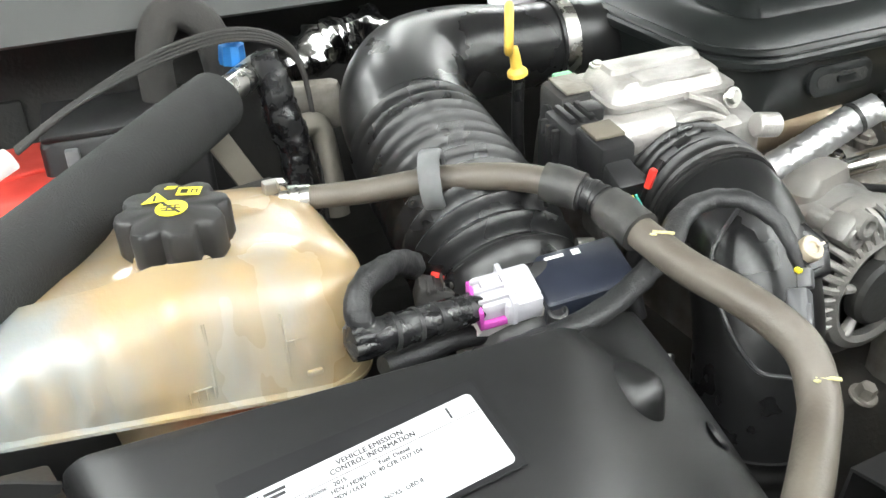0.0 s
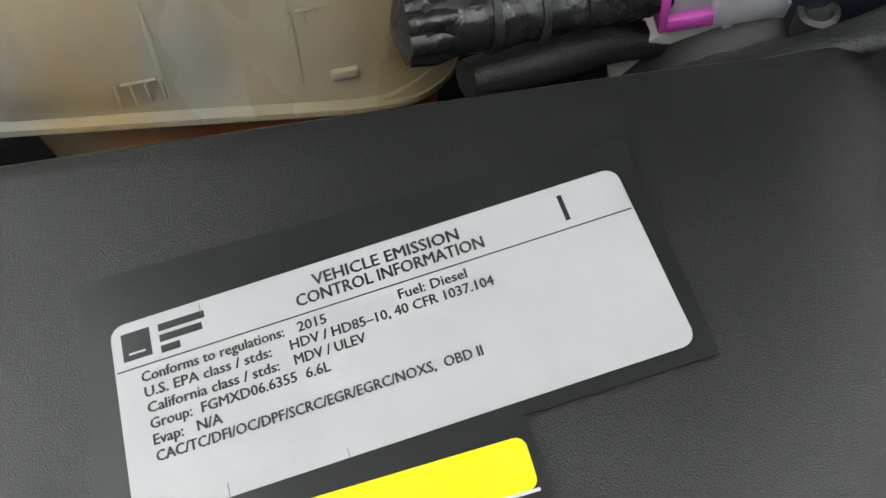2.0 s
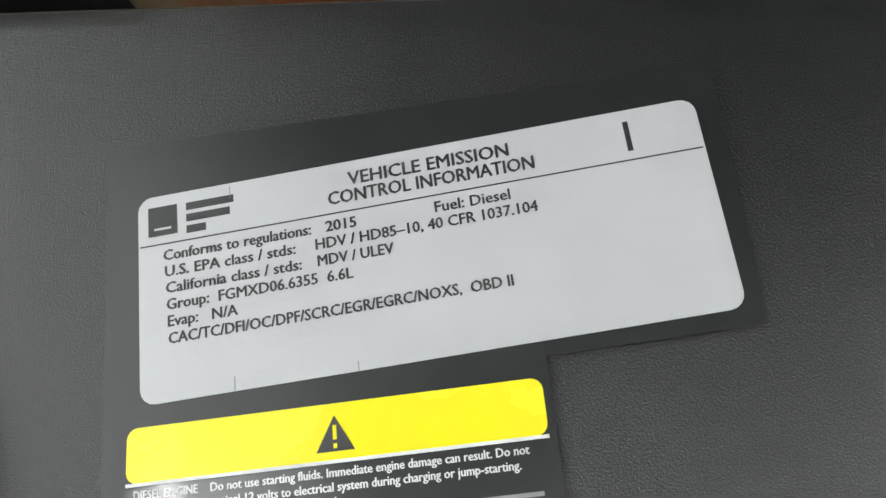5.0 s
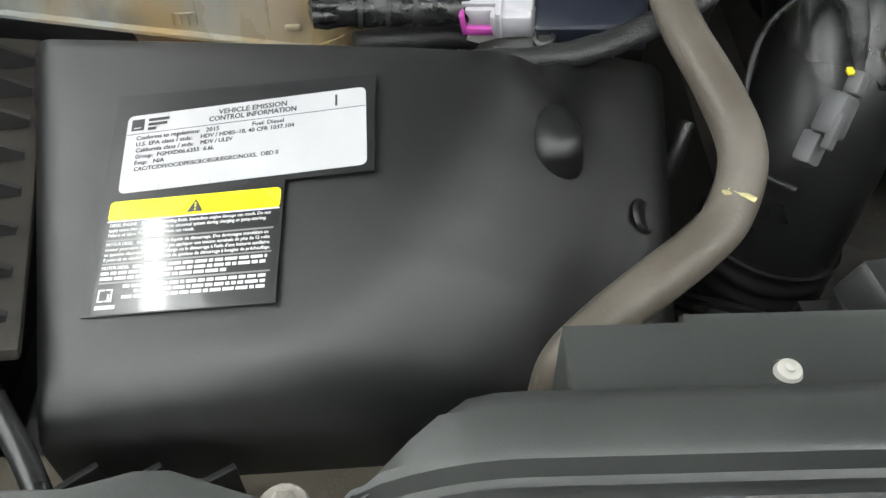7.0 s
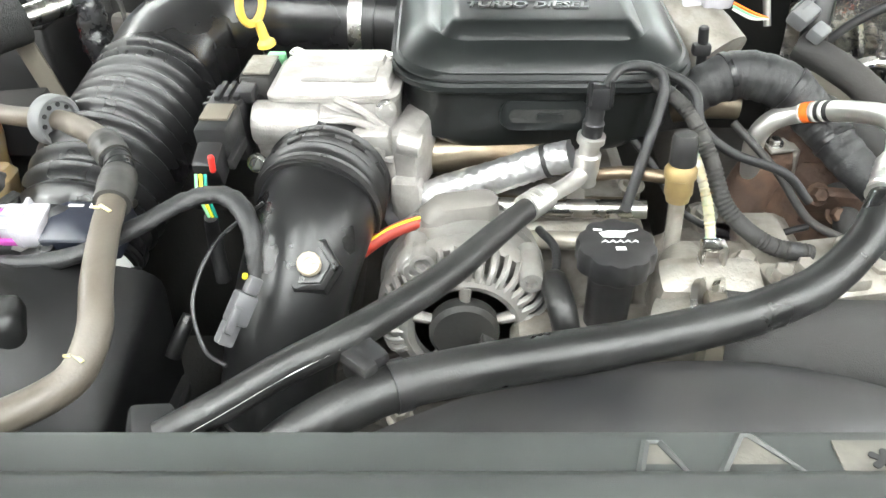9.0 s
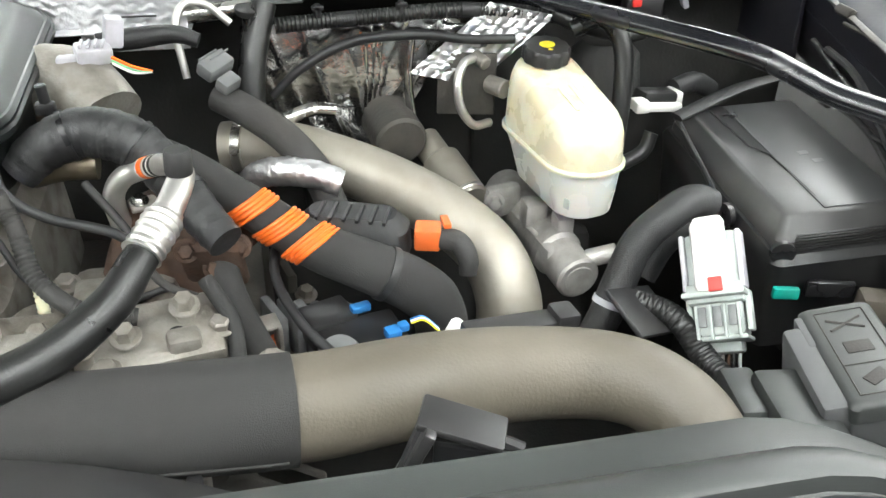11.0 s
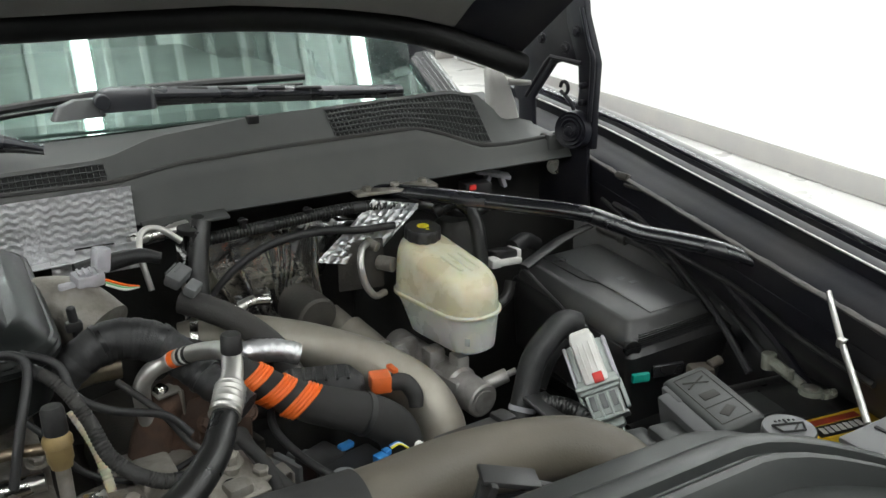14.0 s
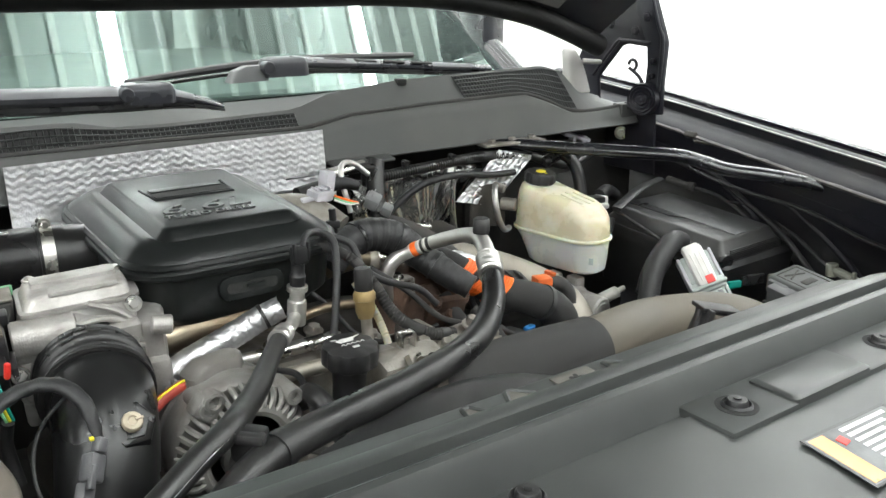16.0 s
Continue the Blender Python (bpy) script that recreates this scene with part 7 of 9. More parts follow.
part("metal_tube", tube([(0.258, 0.443, 1.268, 0.0112), (0.268, 0.463, 1.279, 0.011), (0.274, 0.485, 1.286, 0.0105), (0.27, 0.51, 1.283, 0.0098), (0.255, 0.55, 1.267, 0.0096), (0.234, 0.584, 1.248, 0.0096), (0.214, 0.593, 1.236, 0.0098), (0.203, 0.596, 1.215, 0.0098), (0.206, 0.6, 1.18, 0.01), (0.215, 0.605, 1.13, 0.01)], 18, 7), TUBE_ALU, ac2)
MT = [(0.27, 0.51, 1.283, 0.0098), (0.255, 0.55, 1.267, 0.0096), (0.234, 0.584, 1.248, 0.0096), (0.214, 0.593, 1.236, 0.0098)]
for a, b, m in ((0.66, 0.74, ORANGE), (0.6, 0.625, WHITE), (0.56, 0.6, BLACK), (0.515, 0.54, WHITE), (0.47, 0.515, BLACK), (0.74, 0.755, WHITE)):
    part("colour_band", tube(along(MT, a, b, grow=1.035, steps=3), 18, 2), m, ac2)
part("port", cyl((0.272, 0.477, 1.28), (0.274, 0.478, 1.296), 0.008), TUBE_ALU, ac2)
part("port_cap", lathe([(0.0105, 0), (0.011, 0.002), (0.0105, 0.018), (0.009, 0.02), (0.0001, 0.02)], (0.2735, 0.478, 1.293), (0.276, 0.479, 1.4), 22), BLACK, ac2, "black screw cap")
part("hose_tie", tube(along(AC2, 0.78, 0.8, grow=1.1, steps=3), 18, 2), BLACK, ac2)
solo("hose_bracket", join(box((-0.15, 0.262, 1.228), (0.02, 0.03, 0.03), 0.004, (0, 0, 40)), box((-0.156, 0.255, 1.238), (0.034, 0.012, 0.01), 0.003, (0, 0, -45))), BLACK, "black clip joining the two hoses", "hose clip")
solo("hose_end_clip", join(box((-0.284, 0.225, 1.205), (0.028, 0.026, 0.026), 0.004, (10, 15, 20)), box((-0.296, 0.222, 1.19), (0.012, 0.02, 0.02), 0.003)), BLACK, "black plastic clip at the hose end", "hose clip")

# oil filler
oil = thing("oil_filler", (0.038, 0.42, 1.15), "black scalloped oil filler cap with white oil can symbol", "filler cap")
oc = V(0.04, 0.418, 1.2)
part("neck", lathe([(0.018, -0.14), (0.0185, -0.08), (0.019, -0.03), (0.0205, -0.012), (0.026, -0.004)], oc, oc + V(0, -0.1, 1), 28), BLACK, oil)
cap_ = part("cap", lathe([(0.03, -0.006), (0.0325, -0.003), (0.033, 0.012), (0.0315, 0.0165), (0.028, 0.018), (0.0001, 0.019)], oc, oc + V(0, -0.08, 1), 60, 10, 0.08), BLACK, oil)
om = plane_frame(oc + V(0, -0.0015, 0.0196), (1, 0, 0), (0, 1, 0.08))
part("oil_can_symbol", join(prism([(-0.011, 0.003), (0.006, 0.003), (0.009, 0.009), (0.018, 0.012), (0.018, 0.0135), (0.009, 0.011), (-0.006, 0.0115), (-0.014, 0.009)], 0.0004, om), prism([(-0.018, 0.012), (-0.011, 0.0115), (-0.011, 0.0135), (-0.018, 0.0145)], 0.0004, om),
                            *[prism([(-0.014 + 0.006 * k, -0.004), (-0.01 + 0.006 * k, -0.002), (-0.008 + 0.006 * k, -0.004), (-0.008 + 0.006 * k, -0.002), (-0.01 + 0.006 * k, 0.0)], 0.0004, om) for k in range(5)],
                            prism([(-0.003, -0.013), (0.005, -0.013), (0.005, -0.009), (-0.003, -0.009)], 0.0004, om)), CHALK, cap_)

# brass fuel valve
fv = thing("fuel_service_valve", (0.1, 0.49, 1.15), "yellow brass service valve with black cap", "valve")
part("stem", cyl((0.104, 0.476, 1.12), (0.104, 0.488, 1.215), 0.0068, 0.0072), CAST_DIRTY, fv, "dull grey steel stem")
part("brass_body", lathe([(0.01, 0), (0.0105, 0.004), (0.0122, 0.008), (0.0122, 0.022), (0.014, 0.023), (0.014, 0.03), (0.0115, 0.034), (0.01, 0.035)], (0.104, 0.488, 1.212), (0.103, 0.495, 1.29), 24), BRASS, fv)
part("cap", lathe([(0.0105, 0), (0.0115, 0.002), (0.011, 0.024), (0.0095, 0.028), (0.0001, 0.0285)], (0.104, 0.491, 1.246), (0.103, 0.496, 1.3), 24), BLACK, fv, "matt black cap")
part("side_tube", tube([(0.096, 0.5, 1.228, 0.006), (0.06, 0.512, 1.226, 0.006), (0.02, 0.53, 1.21, 0.006)], 12, 4), EXHAUST, fv)

# loom, tubes and brackets around the filler
RL = [(0.08, 0.58, 1.29, 0.006), (0.115, 0.545, 1.272, 0.0068), (0.135, 0.52, 1.24, 0.0072), (0.15, 0.49, 1.202, 0.0078), (0.185, 0.47, 1.178, 0.0078), (0.225, 0.47, 1.168, 0.0078)]
rl_ = thing("ribbed_loom", (0.15, 0.5, 1.1), "ribbed grey-black wiring conduit bound with tape", "wiring loom")
part("conduit", tube(RL, 18, 24, shape=lambda s: 1 + 0.07 * math.cos(math.tau * s / 0.0042)), RUBBER_DULL, rl_)
for a in (0.1, 0.9):
    part("tape_wrap", tube(along(RL, a, a + 0.05, grow=1.08, steps=4), 16, 2), TAPE, rl_)
solo("switch_lead", tube([(0.035, 0.512, 1.306, 0.0042), (0.05, 0.53, 1.316, 0.0045), (0.08, 0.552, 1.308, 0.0048), (0.092, 0.54, 1.295, 0.0048), (0.075, 0.507, 1.25, 0.005), (0.06, 0.49, 1.2, 0.0048)], 10, 6), TAPE, "black lead looping from the pressure switch", "cable")
solo("loop_lead", tube([(0.09, 0.57, 1.3, 0.004), (0.12, 0.55, 1.288, 0.0045), (0.13, 0.535, 1.258, 0.0045), (0.16, 0.53, 1.235, 0.0045), (0.21, 0.53, 1.215, 0.0045), (0.235, 0.52, 1.19, 0.0042)], 10, 6), TAPE, "black lead crossing behind the valve", "cable")
for k, (y, z, m) in enumerate(((0.53, 1.168, STEEL), (0.565, 1.15, EXHAUST), (0.51, 1.145, PIPE_ALU))):
    solo("cross_tube", tube([(-0.1, y + 0.02, z, 0.009), (0.0, y + 0.01, z + 0.003, 0.009), (0.09, y, z + 0.008, 0.009)], 12, 4), m, ("bright steel cross tube", "heat-stained steel cross tube", "dull grey cross tube")[k], "pipe")
solo("exhaust_tube", tube([(-0.12, 0.6, 1.195, 0.02), (-0.06, 0.6, 1.2, 0.02), (0.02, 0.59, 1.2, 0.02)], 20, 4), EXHAUST, "golden heat-stained exhaust tube", "pipe")
solo("exhaust_elbow", tube([(0.13, 0.64, 1.225, 0.014), (0.16, 0.63, 1.236, 0.015), (0.19, 0.628, 1.236, 0.015)], 20, 4), EXHAUST, "golden heat-stained exhaust elbow", "pipe")
th = thing("thermostat_housing", (0.13, 0.42, 1.1), "dirty aluminium coolant outlet with two clamps and bolts", "thermostat housing")
part("neck", tube([(0.085, 0.4, 1.14, 0.03), (0.12, 0.38, 1.156, 0.03), (0.15, 0.358, 1.166, 0.031), (0.19, 0.342, 1.168, 0.031)], 26, 5), CAST_DIRTY, th)
part("flange", box((0.12, 0.425, 1.16), (0.09, 0.04, 0.06), 0.012, (20, 0, 0)), CAST_DIRTY, th)
for q in (0.112, 0.128):
    part("clamp", tube([(q, 0.388, 1.16, 0.0345), (q + 0.005, 0.386, 1.1625, 0.0348)], 28, 2), STEEL, th)
part("clip", join(box((0.122, 0.428, 1.206), (0.02, 0.014, 0.006), 0.0015), box((0.113, 0.426, 1.196), (0.003, 0.012, 0.022), 0.001), box((0.131, 0.426, 1.196), (0.003, 0.012, 0.022), 0.001)), STEEL, th)
for q in ((0.185, 0.43, 1.172), (0.262, 0.48, 1.168), (0.215, 0.455, 1.16), (0.155, 0.44, 1.178)):
    part("bolt", bolt(q, (0, -0.3, 1), 0.009, 0.012), CAST_DIRTY, th)
    part("post", cyl(V(*q) - V(0, 0, 0.06), q, 0.008), CAST_DIRTY, th)
bpl = thing("bracket_plate", (0.24, 0.45, 1.12), "dirty aluminium bracket with holes", "bracket")
part("plate", join(box((0.235, 0.47, 1.145), (0.11, 0.07, 0.02), 0.006, (15, 0, 10)), box((0.19, 0.5, 1.16), (0.04, 0.06, 0.03), 0.006)), CAST_DIRTY, bpl)
for x in (0.21, 0.255):
    part("hole", lathe([(0.008, 0), (0.0085, 0.0008), (0.0001, 0.001)], (x, 0.46, 1.1535), (x, 0.3, 1.7), 16), GAP, bpl)
man = thing("exhaust_manifold", (0.255, 0.615, 1.1), "rusty brown cast iron exhaust manifold with bolted flange", "manifold")
part("body", stack([(0.255, 0.62, 1.06, 0.05, 0.04, 0.025), (0.255, 0.62, 1.16, 0.05, 0.036, 0.025), (0.255, 0.62, 1.19, 0.036, 0.026, 0.02)], rot=-12), RUST, man)
part("runner", tube([(0.2, 0.6, 1.12, 0.024), (0.22, 0.61, 1.165, 0.025), (0.255, 0.62, 1.19, 0.026), (0.295, 0.62, 1.185, 0.026), (0.32, 0.62, 1.15, 0.025)], 20, 6), RUST, man)
part("flange", box((0.285, 0.572, 1.15), (0.06, 0.014, 0.06), 0.006, (25, 0, -12)), RUST, man)
for k in range(3):
    part("bolt", bolt((0.262 + 0.024 * k, 0.563, 1.172 - 0.022 * (k % 2)), (0, -1, 0.5), 0.008, 0.01), RUST, man)

# turbo elbow and looms right of the cover
solo("turbo_outlet", tube([(0.09, 0.78, 1.25, 0.042), (0.13, 0.77, 1.262, 0.042), (0.165, 0.75, 1.262, 0.04), (0.19, 0.72, 1.24, 0.04)], 24, 5), CAST_DIRTY, "dirty cast aluminium turbo outlet elbow", "turbocharger")
HL = [(0.115, 0.655, 1.255, 0.018), (0.14, 0.66, 1.276, 0.021), (0.175, 0.665, 1.286, 0.023), (0.215, 0.655, 1.278, 0.023), (0.245, 0.635, 1.252, 0.021), (0.27, 0.6, 1.228, 0.019), (0.29, 0.575, 1.212, 0.017)]
hl = thing("heavy_loom", (0.2, 0.65, 1.2), "thick taped black wiring loom bound with ties", "wiring loom")
part("sleeve", tube(HL, 24, 9, shape=lambda s: 1 + 0.02 * math.sin(s * 420) + 0.012 * math.sin(s * 1130)), TAPE, hl)
for a in (0.22, 0.48, 0.74):
    part("tie", tube(along(HL, a, a + 0.02, grow=1.07, steps=3), 22, 2), BLACK_GLOSS, hl)
hl.location += V(0.01, -0.045, -0.015)
cn = thing("turbo_sensor_plug", (0.19, 0.77, 1.28), "pale grey sensor plugs with coloured wires", "plug")
part("body", join(box((0.185, 0.745, 1.302), (0.035, 0.025, 0.018), 0.004, (10, 0, 15)), box((0.205, 0.76, 1.318), (0.018, 0.02, 0.03), 0.003, (0, 10, 15)), box((0.16, 0.74, 1.296), (0.02, 0.015, 0.012), 0.003)), GREY_PL, cn)
for k in range(4):
    part("rib", box((0.175 + 0.007 * k, 0.742, 1.3125), (0.003, 0.02, 0.004), 0.0008), GREY_PL, cn)
for k, m in enumerate((ORANGE, GREEN, WHITE)):
    part("wire", tube([(0.203, 0.735, 1.3 - 0.003 * k, 0.0018), (0.222, 0.728, 1.292 - 0.003 * k, 0.0018), (0.24, 0.73, 1.285, 0.0018)], 6, 4), m, cn)
solo("grey_inline_plug", join(box((0.3, 0.785, 1.268), (0.022, 0.038, 0.018), 0.004, (10, 25, -40)), box((0.312, 0.763, 1.256), (0.017, 0.024, 0.015), 0.003, (10, 25, -40)), *[box((0.293 + 0.006 * k, 0.79, 1.2785), (0.002, 0.028, 0.003), 0.0006, (10, 25, -40)) for k in range(3)]), MIDGREY, "mid grey inline electrical plug", "plug")
solo("plug_lead", tube([(0.285, 0.805, 1.29, 0.008), (0.26, 0.81, 1.297, 0.01), (0.22, 0.815, 1.293, 0.012), (0.18, 0.81, 1.29, 0.011)], 12, 5), TAPE, "taped lead running to the inline plug", "wiring loom")
solo("clip_post", join(cyl((0.155, 0.65, 1.255), (0.15, 0.648, 1.308), 0.005), box((0.151, 0.648, 1.285), (0.018, 0.012, 0.012), 0.003)), BLACK, "black cable clip on a post", "cable clip")
solo("bent_steel_line", tube([(0.268, 0.8, 1.25, 0.0042), (0.262, 0.815, 1.3, 0.0045), (0.272, 0.83, 1.322, 0.0045), (0.295, 0.835, 1.32, 0.0045), (0.32, 0.83, 1.3, 0.0045)], 10, 7), TUBE_ALU, "thin bent alloy line", "pipe")
solo("bright_cross_pipe", cyl((0.26, 0.87, 1.298), (0.345, 0.885, 1.302), 0.01), STEEL, "short bright steel pipe", "pipe")
solo("rear_dark_hose", tube([(0.36, 0.87, 1.31, 0.014), (0.352, 0.86, 1.29, 0.015), (0.34, 0.84, 1.25, 0.016), (0.335, 0.82, 1.2, 0.016), (0.34, 0.8, 1.13, 0.016)], 14, 5), RUBBER, "black rubber hose falling behind the turbo pipe", "hose")
rc = thing("rear_filler_neck", (0.345, 0.87, 1.29), "small black cap on a ribbed neck", "cap")
part("neck", cyl((0.345, 0.872, 1.27), (0.345, 0.872, 1.3), 0.012), RUBBER, rc)
part("cap", lathe([(0.018, 0), (0.0195, 0.003), (0.0195, 0.008), (0.017, 0.01), (0.0001, 0.0105)], (0.345, 0.872, 1.298), (0.345, 0.86, 1.4), 28), BLACK, rc)
solo("grey_rubber_pipe", tube([(0.3, 0.78, 1.235, 0.017), (0.33, 0.755, 1.225, 0.0175), (0.365, 0.73, 1.205, 0.0175), (0.395, 0.7, 1.175, 0.0175), (0.41, 0.68, 1.14, 0.017)], 16, 5), RUBBER_DULL, "dull grey rubber pipe over the turbo pipe", "hose")

# embossed heat shield
hs = thing("embossed_heat_shield", (0.05, 0.88, 1.25), "bright aluminium heat shield embossed with waves", "heat shield")


def dimple(x, v):
    return 0.0004 * math.sin(math.tau * v / 0.0105 + 1.5 * math.asin(0.98 * math.sin(math.tau * x / 0.019))) + 0.0006 * noise.noise(V(x * 30, v * 30, 2))


rows = []
for i in range(161):
    x = -0.205 + 0.482 * i / 160
    top = 1.362 + 0.01 * (x + 0.2)
    row = []
    for j in range(57):
        v = 0.085 * j / 56
        row.append((x, 0.902 - v * 0.12 - dimple(x, v), top - v))
    for j in range(1, 5):
        row.append((x, 0.892 - 0.012 * j, top - 0.085 + 0.002 * j))
    rows.append(row)
part("upper_sheet", thick(loft(rows), 0.0012), FOIL, hs)
rows = []
for i in range(61):
    x = 0.158 + 0.115 * i / 60
    rows.append([(x, 0.858 - 0.1 * (0.036 * j / 24) - dimple(x + 0.02, 0.036 * j / 24), 1.302 - 0.036 * j / 24) for j in range(25)])
part("lower_sheet", thick(loft(rows), 0.0012), FOIL, hs)
part("slot", box((0.215, 0.862, 1.301), (0.05, 0.008, 0.003), 0.001), GAP, hs)


# ---------------------------------------------------------------- turbo pipe and charge pipe
HOT = [(0.3, 0.81, 1.16, 0.03), (0.348, 0.796, 1.165, 0.031), (0.399, 0.771, 1.16, 0.032), (0.472, 0.73, 1.142, 0.033), (0.539, 0.688, 1.113, 0.0345), (0.579, 0.648, 1.083, 0.036), (0.594, 0.618, 1.045, 0.037), (0.594, 0.605, 1.0, 0.0375), (0.59, 0.6, 0.93, 0.0375)]
hp = thing("turbo_charge_pipe", (0.5, 0.7, 1.0), "brushed aluminium turbo charge pipe sweeping downward", "pipe")
part("pipe", tube(HOT, 32, 8), PIPE_ALU, hp)
part("seam", tube([(q[0] - 0.004, q[1] - 0.004, q[2] + q[3] * 0.985, 0.0012) for q in along(HOT, 0.15, 0.6)], 6, 2), PIPE_ALU, hp)
part("v_band", tube([(0.318, 0.805, 1.162, 0.0345), (0.328, 0.801, 1.163, 0.0345)], 28, 2), STEEL, hp)
part("outlet_ring", tube([(0.37, 0.8, 1.195, 0.008), (0.405, 0.812, 1.2, 0.008), (0.43, 0.815, 1.196, 0.008)], 10, 4), STEEL, hp)
CP = [(0.1, 0.355, 1.172, 0.035), (0.178, 0.34, 1.171, 0.037), (0.264, 0.339, 1.166, 0.039), (0.354, 0.341, 1.161, 0.04), (0.46, 0.354, 1.158, 0.039), (0.555, 0.362, 1.145, 0.0375), (0.612, 0.342, 1.143, 0.0355), (0.645, 0.308, 1.132, 0.0345), (0.655, 0.27, 1.11, 0.034), (0.655, 0.235, 1.06, 0.034)]
cpipe = thing("intercooler_charge_hose", (0.4, 0.34, 1.1), "wide dusty taupe charge hose with a dark woven sleeve", "hose")
part("hose", tube(CP, 36, 8), TAUPE, cpipe)
part("woven_sleeve", tube(along(CP, 0.02, 0.36, grow=1.06, steps=14), 36, 3), FABRIC, cpipe, "dark woven protective sleeve")
part("sleeve_seam", tube([(q[0], q[1] - q[3] * 1.06, q[2] - 0.012, 0.0012) for q in along(CP, 0.05, 0.35)], 6, 2), FABRIC, cpipe)
part("printed_code", join(*[box((0.43 + 0.011 * k, 0.337 + 0.0018 * k, 1.1925 - 0.0018 * k), (0.007, 0.0025, 0.0006), 0, (25, 8, 8)) for k in range(12)]), BRASS, cpipe)

# hose with orange bands
OH = [(0.22, 0.63, 1.252, 0.018), (0.27, 0.605, 1.235, 0.0185), (0.305, 0.588, 1.215, 0.0195), (0.332, 0.58, 1.196, 0.0205), (0.357, 0.573, 1.177, 0.0215), (0.387, 0.56, 1.162, 0.0235), (0.435, 0.54, 1.146, 0.0255), (0.472, 0.54, 1.122, 0.027), (0.496, 0.547, 1.09, 0.0275), (0.508, 0.547, 1.03, 0.0275)]
oh = thing("orange_banded_hose", (0.38, 0.53, 1.1), "black sleeved hose wrapped with three orange tape bands", "hose")
part("hose", tube(OH, 24, 8), FABRIC, oh)
for a in (0.295, 0.375, 0.455):
    p0, p1 = along(OH, a, a + 0.034, steps=2)
    ax = (Vector(p1[:3]) - Vector(p0[:3])).normalized()
    tilted = (ax + V(0.0, -0.35, -0.65)).normalized()
    e1 = tilted.orthogonal().normalized()
    e2 = tilted.cross(e1)
    for k in range(4):
        c = Vector(p0[:3]).lerp(Vector(p1[:3]), k / 3)
        rows = []
        for i in range(25):
            w = e1 * math.cos(math.tau * i / 24) + e2 * math.sin(math.tau * i / 24)
            reach = p0[3] * 1.03 / (w - ax * w.dot(ax)).length
            rows.append((*(c + w * reach), 0.0024))
        part("orange_band", tube(rows, 7, 1), ORANGE, oh, "bright orange tape winding")
part("tie", tube(along(OH, 0.655, 0.672, grow=1.06, steps=3), 24, 2), BLACK, oh)
part("white_end", tube([(0.505, 0.527, 1.082, 0.011), (0.515, 0.52, 1.077, 0.009)], 14, 3), WHITE, oh)
solo("foil_elbow", tube([(0.315, 0.73, 1.13, 0.014), (0.33, 0.715, 1.165, 0.015), (0.355, 0.7, 1.178, 0.0155), (0.39, 0.688, 1.178, 0.0155), (0.42, 0.68, 1.168, 0.0145)], 24, 30, crumple=0.0014, pitch=150), FOIL, "foil-wrapped elbow under the turbo pipe", "pipe")
inj = thing("sleeved_injector_loom", (0.44, 0.62, 1.12), "braided black loom ending in an orange plug", "wiring loom")
part("braid", stack([(0.425, 0.63, 1.12, 0.06, 0.03, 0.022), (0.425, 0.63, 1.148, 0.058, 0.028, 0.022), (0.425, 0.63, 1.162, 0.045, 0.018, 0.016)], rot=-20), TAPE, inj)
for k in range(6):
    part("rib", box((0.392 + 0.013 * k, 0.635 - 0.005 * k, 1.163), (0.004, 0.036, 0.004), 0.001, (0, 0, -20)), BLACK, inj)
part("orange_plug", join(box((0.497, 0.598, 1.143), (0.027, 0.026, 0.024), 0.003, (0, 0, -15)), box((0.516, 0.6, 1.156), (0.008, 0.02, 0.006), 0.001)), ORANGE_PL, inj, "orange electrical plug")
part("boot", tube([(0.51, 0.592, 1.142, 0.0115), (0.526, 0.584, 1.14, 0.0115), (0.534, 0.574, 1.126, 0.011), (0.533, 0.568, 1.11, 0.009)], 14, 5), RUBBER_DULL, inj)
fu = thing("blue_fuel_plugs", (0.42, 0.48, 1.08), "black module with blue plugs and white cap", "module")
part("module", join(box((0.41, 0.475, 1.11), (0.08, 0.06, 0.03), 0.005, (0, 0, 12)), box((0.38, 0.51, 1.115), (0.05, 0.04, 0.03), 0.004, (0, 0, 20))), BLACK, fu)
part("blue_plug", box((0.412, 0.507, 1.131), (0.02, 0.01, 0.008), 0.002, (0, 0, 15)), BLUE, fu)
part("blue_plug", join(box((0.436, 0.462, 1.13), (0.014, 0.014, 0.01), 0.002, (0, 0, 15)), box((0.447, 0.468, 1.132), (0.01, 0.01, 0.008), 0.002, (0, 0, 15))), BLUE, fu)
part("white_cap", lathe([(0.018, 0), (0.02, 0.003), (0.017, 0.008), (0.0001, 0.008)], (0.385, 0.452, 1.12), (0.385, 0.4, 1.3), 24), MIDGREY, fu)
for k, m in enumerate((YELLOW_INK, WHITE, BLUE)):
    part("wire", tube([(0.455, 0.47 + 0.003 * k, 1.133, 0.0012), (0.468, 0.471 + 0.003 * k, 1.134, 0.0012), (0.482, 0.466 + 0.003 * k, 1.122, 0.0012)], 6, 4), m, fu)
part("side_block", join(*[box((0.33 + 0.016 * k, 0.535 - 0.006 * k, 1.1), (0.01, 0.05, 0.045), 0.003, (0, 0, 20)) for k in range(4)]), MIDGREY, fu)
part("orange_tab", box((0.33, 0.5, 1.1), (0.012, 0.012, 0.026), 0.003), ORANGE_PL, fu)
fu.location += V(0.006, 0.03, -0.025)
